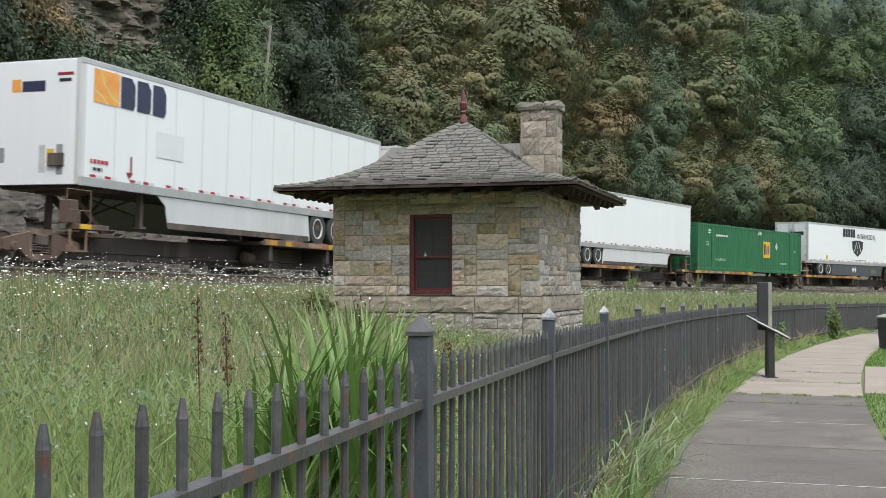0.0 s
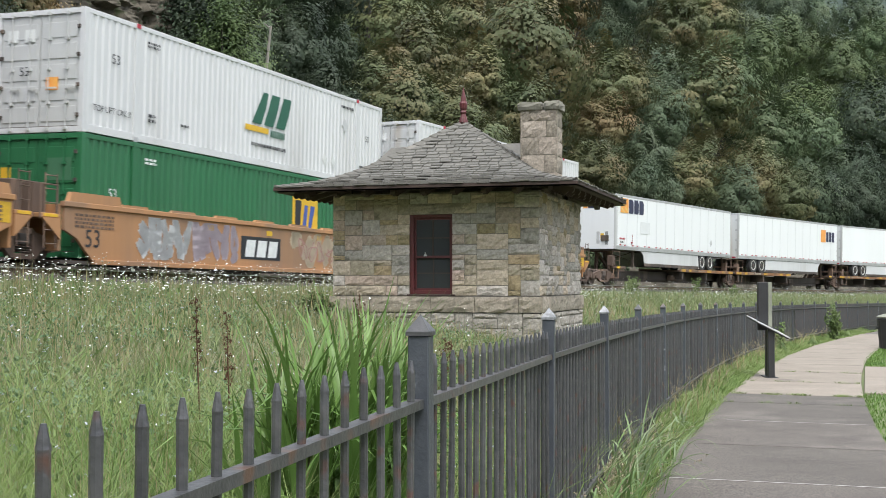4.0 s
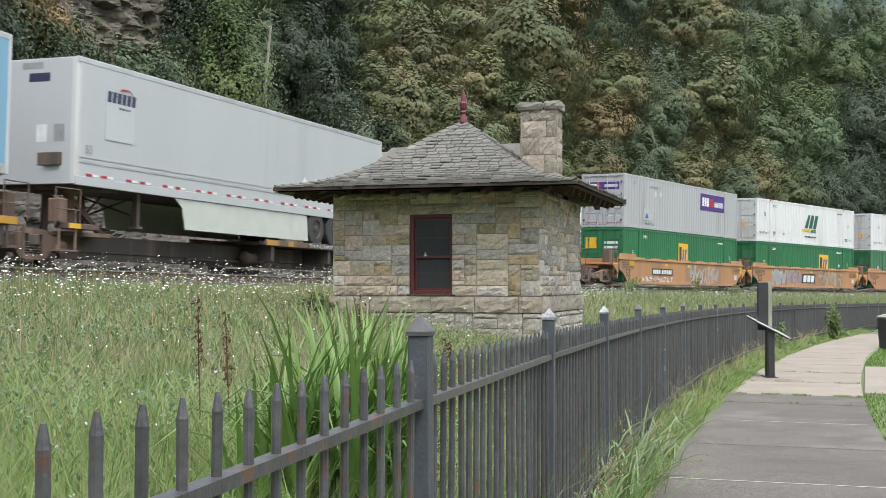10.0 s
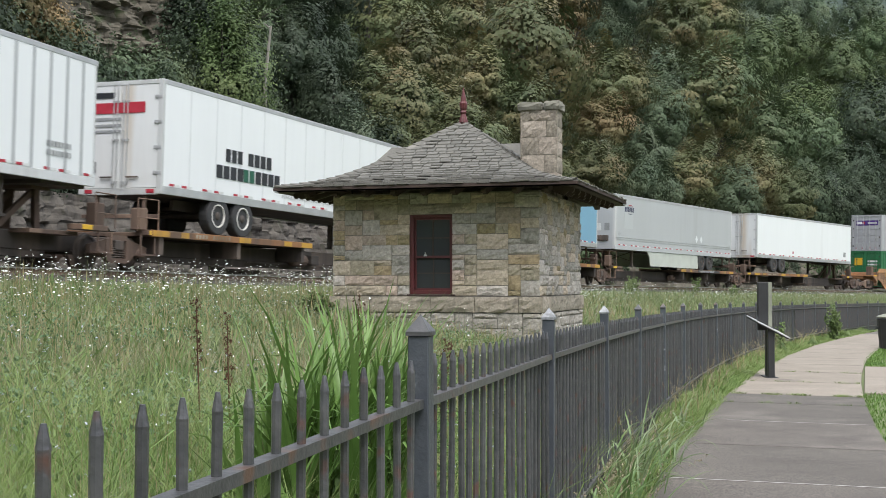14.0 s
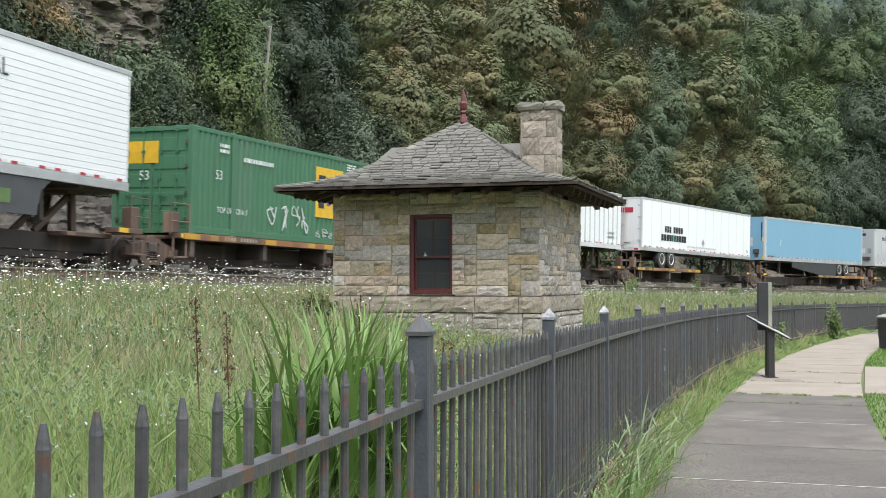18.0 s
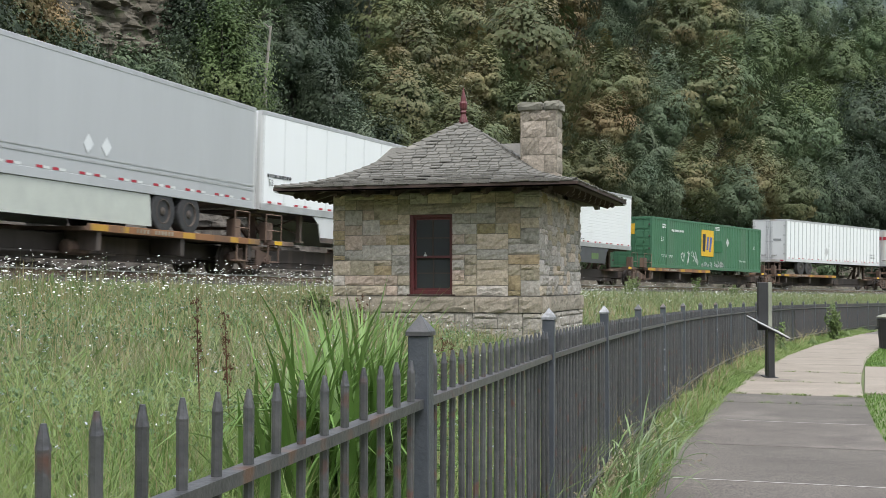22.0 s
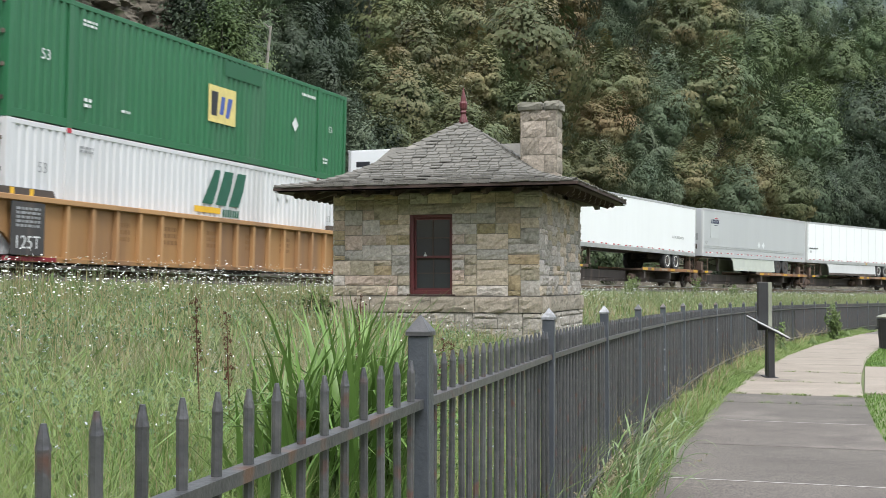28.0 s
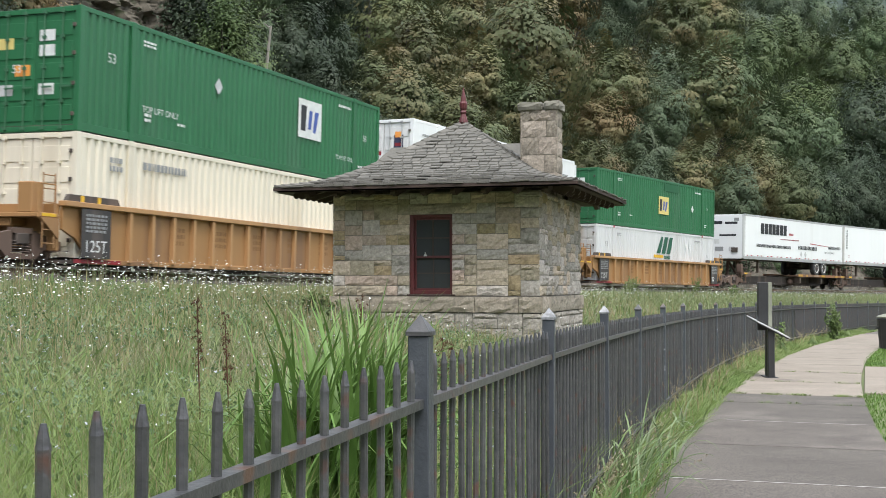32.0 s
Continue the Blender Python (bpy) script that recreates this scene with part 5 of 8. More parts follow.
def stack_abf(u, seed):
    low = container(u, LO, P_GREEN2 if seed == 1 else P_GREEN, "green corrugated container with a yellow logo panel in the well car", door=P_GREEN)
    mark_emp(low, -0.6 if seed == 1 else 2.6, LO, w=1.62)
    fine_print(low, LO, WHITE_INK, seed)
    diamonds(low, (5.3,) if seed == 2 else (3.9,), (LO + 1.55,))
    if seed == 1:
        patch(low, "repaint_patch", 0.6, 1.4, LO + 1.1, LO + 1.9, P_GREEN)
    for y0, z in ((0.75, 1.7), (-0.75, 1.9)):
        end_patch(low, "end_panel", -CL / 2 + 0.016, min(y0, y0 + 0.3) if y0 > 0 else -1.0, (y0 + 0.3) if y0 > 0 else -0.3, LO + z - 0.1, LO + z + 0.42, YELLOW_INK if y0 > 0 else P_GREEN2)
    end_words(low, "53", -CL / 2 - 0.03, -0.35, LO + 0.8, 0.2, WHITE_INK)
    up = container(u, HI, P_WHITE2, "white corrugated container with a green logo stacked on top", door=P_DOOR, pitch=0.25, rib=0.032)
    mark_abf(up, 0.35 if seed == 1 else 0.3, HI, rise=0.22)
    fine_print(up, HI, INK, seed + 5)
    words(up, "TOP LIFT ONLY", 6.3, HI + 0.55, 0.14, INK)
    words(up, "TOP LIFT ONLY", -7.75, HI + 0.55, 0.15, INK)
    diamonds(up, (3.85, 4.4), (HI + 0.72, HI + 2.0) if seed == 1 else (HI + 0.62,), 0.16)
    if seed == 2:
        diamonds(up, (5.2,), (HI + 1.9,), 0.2, PALE_INK)
    for x in (-6.096, 6.096):
        patch(up, "red_casting_mark", x - 0.08, x + 0.08, HI + CH - 0.11, HI + CH, RED_INK, y=-1.32)
    end_patch(up, "placard", -CL / 2 + 0.016, -0.55, -0.2, HI + 1.0, HI + 1.3, ORANGE_INK)
    for y in (0.95, 0.45):
        end_patch(up, "placard", -CL / 2 + 0.016, y - 0.3, y, HI + 2.15, HI + 2.45, WHITE_INK)
        end_patch(up, "placard", -CL / 2 + 0.016, y - 0.3, y, HI + 0.75, HI + 1.05, PALE_INK)
    end_words(up, "53", -CL / 2 - 0.03, 0.55, HI + 1.35, 0.22, INK)


def stack_courier(u):
    low = container(u, LO, P_GREEN, "green corrugated container with yellow logo panels in the well car", door=P_GREEN)
    mark_emp(low, -0.3, LO)
    fine_print(low, LO, WHITE_INK, 31)
    end_patch(low, "logo_panel", -CL / 2 + 0.016, 0.3, 1.0, LO + 1.75, LO + 2.35, YELLOW_INK)
    end_patch(low, "number_bar", -CL / 2 + 0.016, -0.95, -0.12, LO + 2.0, LO + 2.14, WHITE_INK)
    end_patch(low, "number_bar", -CL / 2 + 0.016, -0.95, -0.12, LO + 1.75, LO + 1.88, WHITE_INK)
    up = container(u, HI, P_GREY, "light grey container with purple logo panels stacked on top", door=P_GREY, rib=0.012, pitch=0.34, bars_coat=ALU)
    p = patch(up, "logo_panel", 2.15, 5.9, HI + 1.55, HI + 2.55, PURPLE_INK, label="purple logo panel with white and orange shapes")
    poly(p, "white_shape", glyphs(2.4, HI + 1.8, 3, 0.3, 0.52, 0.06, 0, None, 0.34), WHITE_INK, y=SIDE - 0.004)
    poly(p, "orange_shape", glyphs(3.5, HI + 1.8, 2, 0.28, 0.5, 0.05, 0, None, 0.4), RED_INK, y=SIDE - 0.004)
    poly(p, "word_mark", glyphs(4.3, HI + 1.82, 10, 0.09, 0.32, 0.045, 0.1, None, 0.4), WHITE_INK, y=SIDE - 0.004)
    diamonds(up, (-4.2, -3.55), (HI + 2.02,), 0.19, PALE_INK)
    poly(up, "blue_triangle", [[(-5.5, HI + 0.62), (-5.05, HI + 0.62), (-5.28, HI + 0.95)]], BLUE_INK)
    patch(up, "pale_patch", -5.7, -4.5, HI + 0.5, HI + 1.15, surf("pale_grey_sign", (0.44, 0.45, 0.46), None, 3, 0.5, 0))
    words(up, "TOP LIFT ONLY", -5.6, HI + 0.25, 0.13, INK)
    poly(up, "stencil_mark", bars(-4.9, -3.6, HI + 2.35, HI + 2.5, 1, 3) + bars(-7.0, -6.6, HI + 2.4, HI + 2.6, 2, 8), GREY_INK)
    q = end_patch(up, "logo_panel", -CL / 2 + 0.016, -0.98, 0.9, HI + 2.05, HI + 2.45, PURPLE_INK)
    end_patch(q, "white_shape", -CL / 2 + 0.01, 0.38, 0.8, HI + 2.15, HI + 2.36, WHITE_INK)
    end_patch(q, "orange_shape", -CL / 2 + 0.01, 0.15, 0.36, HI + 2.15, HI + 2.36, RED_INK)
    end_patch(q, "word_bar", -CL / 2 + 0.01, -0.88, -0.1, HI + 2.17, HI + 2.32, PALE_INK)
    for y in (0.85, 0.35, -0.3, -0.8):
        end_patch(up, "placard", -CL / 2 + 0.016, y - 0.05, y + 0.05, HI + 0.2, HI + 0.28, RED_INK)


def stack_green_over(u, lower, seed):
    if lower == "abf":
        low = container(u, LO, P_WHITE2, "white corrugated container with a green logo in the well car", door=P_DOOR, pitch=0.27, rib=0.034)
        mark_abf(low, 0.4, LO, True)
        fine_print(low, LO, GREY_INK, 40, sink=-0.36)
        diamonds(low, (3.6, 4.15), (LO + 2.2,), 0.17)
        for x in (-6.096, 6.096):
            patch(low, "red_casting_mark", x - 0.08, x + 0.08, LO + CH - 0.11, LO + CH, RED_INK, y=-1.32)
    else:
        low = container(u, LO, P_CREAM, "cream corrugated container in the well car", door=P_CREAM, pitch=0.29, rib=0.058)
        poly(low, "stencil_mark", bars(-5.6, -3.7, LO + 2.25, LO + 2.55, 1, 2) + bars(-6.9, -6.4, LO + 2.1, LO + 2.5, 2, 3), GREY_INK)
    up = container(u, HI, P_GREEN, "green corrugated container with a pale logo panel stacked on top", door=P_GREEN, bars_coat=P_GREEN2)
    if lower == "abf":
        mark_emp(up, 0.3, HI, PALE_YELLOW, 1.4, 0.95, 1.95)
        diamonds(up, (4.5,), (HI + 1.5,), 0.2)
        fine_print(up, HI, WHITE_INK, 50, sink=0.36)
        patch(up, "repaint_patch", 0.4, 2.4, HI + 2.3, HI + 2.72, P_GREEN_DEEP)
    else:
        mark_emp(up, 2.95, HI, WHITE_INK, 1.5, 1.15, 2.35)
        diamonds(up, (-2.3,), (HI + 1.95,), 0.2, PALE_INK)
        fine_print(up, HI, WHITE_INK, 60)
        words(up, "TOP LIFT ONLY", -5.7, HI + 0.78, 0.16, WHITE_INK)
        words(up, "TOP LIFT ONLY", 4.75, HI + 0.74, 0.14, WHITE_INK)
    for y, z, c in ((0.85, 2.1, PALE_YELLOW), (-0.35, 2.25, WHITE_INK), (-0.35, 1.9, WHITE_INK), (0.35, 1.45, ORANGE_INK), (-0.35, 1.0, WHITE_INK), (0.85, 1.0, PALE_INK)):
        end_patch(up, "placard", -CL / 2 + 0.016, y - 0.22, y + 0.22, HI + z - 0.13, HI + z + 0.13, c)
    end_words(up, "53", -CL / 2 - 0.03, 0.62, HI + 1.4, 0.2, WHITE_INK)


def stack_reefer(u):
    low = container(u, LO, P_WHITE, "white container with a black logo in the well car", door=P_DOOR_PALE, rib=0.008, pitch=0.4, posts=P_GREY, bars_coat=ALU)
    words(low, "53FT", -7.2, LO + 1.85, 0.27, INK)
    words(low, "XHC", -7.2, LO + 1.45, 0.27, INK)
    poly(low, "logo_shape", glyphs(-1.75, LO + 1.62, 5, 0.5, 0.75, 0.08, 0.05, None, 0.36) + glyphs(1.2, LO + 1.64, 3, 0.28, 0.5, 0.07, 0.05, None, 0.3), INK, label="black block logo shapes")
    words(low, "INTERMODAL", -1.9, LO + 1.06, 0.40, BLUE_INK)
    for x in (-6.0, 6.0):
        poly(low, "grey_post_paint", [[(x - 0.12, LO + 0.2), (x + 0.22, LO + 0.2), (x + 0.22, LO + 2.0), (x + 0.45, LO + 2.7), (x - 0.45, LO + 2.7), (x - 0.12, LO + 2.0)]], P_GREY)
    end_patch(low, "logo_shape", -CL / 2 + 0.016, -0.95, 0.7, LO + 1.75, LO + 2.1, INK)
    up = container(u, HI, P_WHITE, "white refrigerated container with wine-red lettering shapes stacked on top", door=P_DOOR_PALE, rib=0.005, pitch=0.6, bars_coat=ALU)
    rng = random.Random(77)
    poly(up, "logo_shape", glyphs(-1.3, HI + 1.2, 2, 0.55, 0.95, 0.16, 0.04, rng, 0.34) + glyphs(0.2, HI + 1.2, 1, 0.55, 0.95, 0.1, 0.04, rng, 0.36) + glyphs(0.88, HI + 1.2, 6, 0.42, 0.6, 0.09, 0.04, rng, 0.36), WINE_INK, label="wine-red logo shapes")
    crest = [[(4.55, HI + 1.0), (4.85, HI + 0.75), (5.15, HI + 1.0), (5.15, HI + 1.75), (4.55, HI + 1.75)]]
    poly(up, "crest", crest, INK, label="dark crest with gold trim")
    poly(up, "crest_trim", [[(4.45, HI + 1.76), (5.25, HI + 1.76), (5.05, HI + 2.25), (4.65, HI + 2.25)], [(4.68, HI + 1.05), (5.02, HI + 1.05), (5.02, HI + 1.35), (4.68, HI + 1.35)]], WINE_INK, y=SIDE - 0.001)
    poly(up, "crest_gold", [[(4.62, HI + 2.2), (5.08, HI + 2.2), (4.98, HI + 2.5), (4.72, HI + 2.5)], [(4.5, HI + 1.42), (5.2, HI + 1.42), (5.2, HI + 1.52), (4.5, HI + 1.52)]], ORANGE_INK, y=SIDE - 0.003)
    poly(up, "crest_blue", [[(4.58, HI + 1.1), (4.74, HI + 0.95), (4.74, HI + 1.4), (4.58, HI + 1.4)], [(4.96, HI + 0.95), (5.12, HI + 1.1), (5.12, HI + 1.4), (4.96, HI + 1.4)]], BLUE_INK, y=SIDE - 0.003)
    poly(up, "logo_shape", glyphs(-5.4, HI + 2.09, 4, 0.27, 0.28, 0.1, 0, None, 0.25), SKY_INK)
    poly(up, "logo_shape", glyphs(-3.9, HI + 2.09, 5, 0.27, 0.28, 0.1, 0, None, 0.25), BLUE_INK)
    poly(up, "word_mark", bars(-5.4, -2.2, HI + 1.86, HI + 1.96, 1, 6) + bars(-5.3, -3.5, HI + 0.85, HI + 1.0, 1, 3), GREY_INK)
    words(up, "TOP LIFT ONLY", -5.8, HI + 0.3, 0.17, INK)
    words(up, "TOP LIFT ONLY", 4.4, HI + 0.3, 0.15, INK)
    poly(up, "stencil_mark", bars(-7.4, -6.3, HI + 2.3, HI + 2.45, 1, 4) + bars(6.4, 7.2, HI + 1.9, HI + 2.2, 2, 9), GREY_INK)
    end_patch(up, "red_sign", -CL / 2 + 0.016, 0.55, 0.9, HI + 2.05, HI + 2.5, WINE_INK)
    q = end_patch(up, "crest", -CL / 2 + 0.016, -0.85, -0.45, HI + 1.65, HI + 2.3, NAVY)
    end_patch(q, "crest_gold", -CL / 2 + 0.011, -0.80, -0.50, HI + 2.2, HI + 2.42, ORANGE_INK)
    end_patch(q, "crest_band", -CL / 2 + 0.010, -0.80, -0.50, HI + 1.88, HI + 2.0, WINE_INK)
    end_patch(up, "word_bar", -CL / 2 + 0.016, 0.1, 0.95, HI + 1.55, HI + 1.7, WINE_INK)
    end_patch(up, "word_bar", -CL / 2 + 0.016, -0.95, 0.9, HI + 0.88, HI + 1.0, GREY_INK)
    # cooling unit frame at the leading end
    h = CL / 2
    fr = Shape()
    for y in (-1.22, 1.22):
        fr.beam((h + 0.32, y, HI + 0.1), (h + 0.32, y, HI + 2.75), 0.07, 0.07).beam((h, y, HI + 0.1), (h + 0.32, y, HI + 1.4), 0.05, 0.05).beam((h + 0.32, y, HI + 1.4), (h, y, HI + 2.7), 0.05, 0.05)
    part("cooling_unit_frame", fr, P_WHITE, up)
    part("cooling_unit", Shape().box(h + 0.01, h + 0.22, -1.05, 1.05, HI + 0.3, HI + 2.5, 0.03), P_DOOR, up)


# -- trailers --
TZ0, TZ1 = 1.92, 4.87


def trailer(u, length, nose, coat, label, style="plate", skirt="none", door=None, strip=RED_INK, tandem=2.85, rimmed=True, front=None, top=ALU, low=ALU, lift=0.11, tilt=0.0):
    """A road trailer. nose: 1 when its nose leads, -1 when it trails."""
    t = thing("trailer", label, "trailer", "trailers on the train")
    h, g = length / 2, nose
    door, front = door or P_DOOR_PALE, front or coat
    for s in (-1, 1):
        y0, y1 = sorted((s * 1.24, s * 1.295))
        panel, boards = Shape(), []
        if style == "ribbed" and s < 0:
            zs = [TZ0 + 0.22 + i * 0.155 for i in range(17)]
            for z in zs:
                if z + 0.155 > TZ1 - 0.14:
                    break
                boards.append(z)
            panel.box(-h + 0.09, h - 0.09, -1.283, -1.24, TZ0 + 0.2, TZ1 - 0.1)
        else:
            panel.box(-h + 0.09, h - 0.09, y0, y1, TZ0 + 0.20, TZ1 - 0.10)
        side = part("side_wall", panel, coat, t)
        for z in boards:
            part("wall_board", Shape().box(-h + 0.09, h - 0.09, -1.296, -1.284, z + 0.007, z + 0.148, 0.004), coat, side)
        part("bottom_rail", Shape().box(-h + 0.02, h - 0.02, *sorted((s * 1.22, s * 1.303)), TZ0, TZ0 + 0.21, 0.008), low, t)
        part("top_rail", Shape().box(-h + 0.02, h - 0.02, *sorted((s * 1.20, s * 1.303)), TZ1 - 0.13, TZ1, 0.01), top, t)
        if s < 0:
            if style == "posts":
                n = round(length / 0.61)
                for i in range(1, n):
                    x = -h + length * i / n
                    part("side_post", Shape().box(x - 0.055, x + 0.055, -1.306, -1.297, TZ0 + 0.22, TZ1 - 0.14), P_SILVER, side)
            if style == "seams":
                n = round(length / 1.22)
                for i in range(1, n):
                    x = -h + length * i / n
                    part("seam", Shape().box(x - 0.03, x + 0.03, -1.302, -1.296, TZ0 + 0.22, TZ1 - 0.14), SEAM_WHITE, side)
            k, x = 0, -h + 0.35
            marks = []
            while x < h - 0.4:
                marks.append([(x, TZ0 + 0.225), (x + 0.22, TZ0 + 0.225), (x + 0.22, TZ0 + 0.285), (x, TZ0 + 0.285)])
                x += (0.55, 0.95)[k % 2] if strip is RED_INK else 0.46
                k += 1
            tagged(poly(side, "reflector_strip", marks, strip, y=-1.301, label="red reflector strips"), kind="stuff")
            tagged(poly(side, "reflector_strip", [[(p[0] + 0.24, p[1]) for p in m] for m in marks], WHITE_INK, y=-1.301), kind="stuff")
    part("roof", Shape().box(-h + 0.03, h - 0.03, -1.22, 1.22, TZ1 - 0.05, TZ1 - 0.01), P_DOOR, t)
    part("floor", Shape().box(-h + 0.03, h - 0.03, -1.21, 1.21, TZ0 + 0.03, TZ0 + 0.12), P_DARK, t)
    # nose wall and corner posts
    xn, xr = g * h, -g * h
    part("nose_wall", Shape().box(*sorted((xn, xn - g * 0.09)), -1.14, 1.14, TZ0 + 0.02, TZ1 - 0.02, 0.01), front, t)
    for s in (-1, 1):
        corner = Shape()
        pts = [(xn - g * 0.14, s * 1.300), (xn - g * 0.05, s * 1.285), (xn - g * 0.01, s * 1.24), (xn + g * 0.003, s * 1.14), (xn - g * 0.1, s * 1.14)]
        n = len(pts)
        corner.add([(x, y, TZ0 + 0.03) for x, y in pts] + [(x, y, TZ1 - 0.01) for x, y in pts], [(i, (i + 1) % n, n + (i + 1) % n, n + i) for i in range(n)] + [tuple(range(n)), tuple(range(n, 2 * n))])
        part("nose_post", corner, P_DOOR if front is coat else ALU, t)
        part("rear_post", Shape().box(*sorted((xr, xr + g * 0.10)), *sorted((s * 1.16, s * 1.304)), TZ0, TZ1 - 0.005, 0.008), P_DOOR, t)
        ya, yb = sorted((s * 0.01, s * 1.15))
        leaf = part("door", Shape().box(*sorted((xr + g * 0.012, xr + g * 0.06)), ya, yb, TZ0 + 0.16, TZ1 - 0.12, 0.006), door, t)
        for k in (0.10, 0.22):
            bar = Shape().tube((xr - g * 0.02, s * k, TZ0 + 0.12), (xr - g * 0.02, s * k, TZ1 - 0.08), 0.017, n=6)
            for z in (TZ0 + 0.3, TZ0 + 1.4, TZ0 + 2.4):
                bar.box(*sorted((xr - g * 0.035, xr + g * 0.02)), s * k - 0.04, s * k + 0.04, z - 0.03, z + 0.03)
            part("locking_bar", bar, ALU, leaf)
        part("door_handle", Shape().box(*sorted((xr - g * 0.04, xr - g * 0.015)), *sorted((s * 0.22, s * 0.6)), TZ0 + 0.42, TZ0 + 0.46), P_DARK, leaf)
        for z in (0.5, 1.15, 1.8, 2.45):
            part("hinge", Shape().box(*sorted((xr - g * 0.012, xr + g * 0.03)), *sorted((s * 1.05, s * 1.29)), TZ0 + z, TZ0 + z + 0.09, 0.006), ALU, leaf)
        part("tail_lamp", Shape().box(*sorted((xr - g * 0.012, xr + g * 0.02)), *sorted((s * 0.85, s * 1.1)), TZ0 + 0.02, TZ0 + 0.12, 0.01), RED_INK, t)
    part("rear_sill", Shape().box(*sorted((xr, xr + g * 0.10)), -1.16, 1.16, TZ0 - 0.02, TZ0 + 0.15, 0.008), P_DOOR, t)
    part("rear_header", Shape().box(*sorted((xr, xr + g * 0.10)), -1.16, 1.16, TZ1 - 0.12, TZ1 - 0.01, 0.008), P_DOOR, t)
    guard = Shape()
    for s in (-0.75, 0.75):
        guard.beam((xr + g * 0.12, s, TZ0), (xr + g * 0.06, s, TZ0 - 0.55), 0.08, 0.08)
    guard.box(*sorted((xr + g * 0.02, xr + g * 0.12)), -1.2, 1.2, TZ0 - 0.62, TZ0 - 0.52, 0.01)
    part("underride_guard", guard, P_RUST if style != "ribbed" else P_DOOR, t)
    # underframe, landing gear, wheels
    xt = xr + g * tandem
    part("slider_frame", Shape().box(*sorted((xt - g * 1.7, xt + g * 1.7)), -0.55, -0.43, TZ0 - 0.3, TZ0 - 0.02).box(*sorted((xt - g * 1.7, xt + g * 1.7)), 0.43, 0.55, TZ0 - 0.3, TZ0 - 0.02).box(xt - 0.9, xt + 0.9, -0.43, 0.43, TZ0 - 0.25, TZ0 - 0.15), P_DARK, t)
    for dx in (-0.62, 0.62):
        part("axle", Shape().tube((xt + dx, -1.0, 1.53), (xt + dx, 1.0, 1.53), 0.075, n=8), P_DARK, t)
        for s in (-1, 1):
            def tyre_shape():
                return Shape().lathe((0, 0, 0), (0, 1, 0), [(-0.30, 0.31), (-0.30, 0.49), (-0.28, 0.525), (-0.24, 0.535), (-0.03, 0.535), (0.0, 0.52), (0.015, 0.49), (0.015, 0.33), (-0.02, 0.31)], 24)
            tyre = part("tyre", cached("tyre", tyre_shape, RUBBER), None, t, at=Matrix.Translation((xt + dx, s * 1.27, 1.53)) @ Matrix.Rotation(0 if s > 0 else math.pi, 4, "Z"))
            def rim_shape():
                return Shape().lathe((0, 0, 0), (0, 1, 0), [(-0.05, 0.32), (0.012, 0.325), (0.018, 0.295), (-0.05, 0.275), (-0.085, 0.20), (-0.085, 0.02)], 20)
            part("rim", cached("rim", rim_shape, RIM if rimmed else P_DARK), None, tyre)
            part("hub", cached("hub", lambda: Shape().lathe((0, -0.085, 0), (0, 1, 0), [(0, 0.13), (0.03, 0.125), (0.09, 0.10), (0.11, 0.03)], 12), P_DARK), None, tyre)
    xg = xn - g * 2.9
    gear = Shape()
    for s in (-0.85, 0.85):
        gear.box(xg - 0.07, xg + 0.07, s - 0.07, s + 0.07, 1.12, TZ0).box(xg - 0.12, xg + 0.12, s - 0.12, s + 0.12, 1.06, 1.12)
        gear.beam((xg, s, 1.3), (xg + 0.45, s * 0.7, TZ0), 0.05, 0.05)
        gear.beam((xg, s, 1.35), (xg, -s, TZ0 - 0.05), 0.04, 0.04)
    part("landing_gear", gear, P_DARK, t)
    part("coupler_plate", Shape().box(*sorted((xn - g * 0.15, xn - g * 1.8)), -1.1, 1.1, TZ0 - 0.06, TZ0 + 0.02), P_DARK, t)
    if skirt != "none":
        xa, xb = xt + g * 1.25, xn - g * {"dark": 4.2, "pale": 4.3}.get(skirt, 3.4)
        ext = [(xa, TZ0 - 0.01), (xa - g * 0.12, 1.12), (xb + g * (-0.15), 1.12), (xb, TZ0 - 0.25), (xb + g * 0.35, TZ0 - 0.01)]
        if skirt == "dark":
            ext = [(xa, TZ0 - 0.01), (xa, 1.08), (xa + g * 3.0, 1.08), (xb + g * 0.1, TZ0 - 0.4), (xb + g * 0.1, TZ0 - 0.01)]
        if (ext[0][0] > ext[-1][0]):
            ext = ext[::-1]
        mat_ = {"white": P_WHITE2, "pale": surf("pale_green_grey_skirt", (0.52, 0.55, 0.49), (0.44, 0.46, 0.42), 2, 0.5, 0.05), "dark": surf("black_skirt", (0.045, 0.047, 0.05), (0.035, 0.035, 0.037), 2, 0.5, 0.05), "grey": surf("charcoal_skirt", (0.075, 0.08, 0.085), (0.06, 0.06, 0.065), 2, 0.5, 0.05)}[skirt]
        for y in (-1.27, 1.24):
            part("side_skirt", Shape().prism(ext, y, y + 0.03), mat_, t, "side skirt panel")
        if skirt == "white":
            patch(t, "skirt_edge", *sorted((xa - g * 0.05, xb - g * 0.1)), 1.10, 1.26, P_DARK, y=-1.272)
    # air coupling box on the nose
    part("air_coupling_box", Shape().box(*sorted((xn, xn + g * 0.06)), -0.85, -0.4, TZ0 + 0.45, TZ0 + 0.75, 0.01), P_DARK, t)
    TRAIN.append((t, u, lift, tilt))
    return t


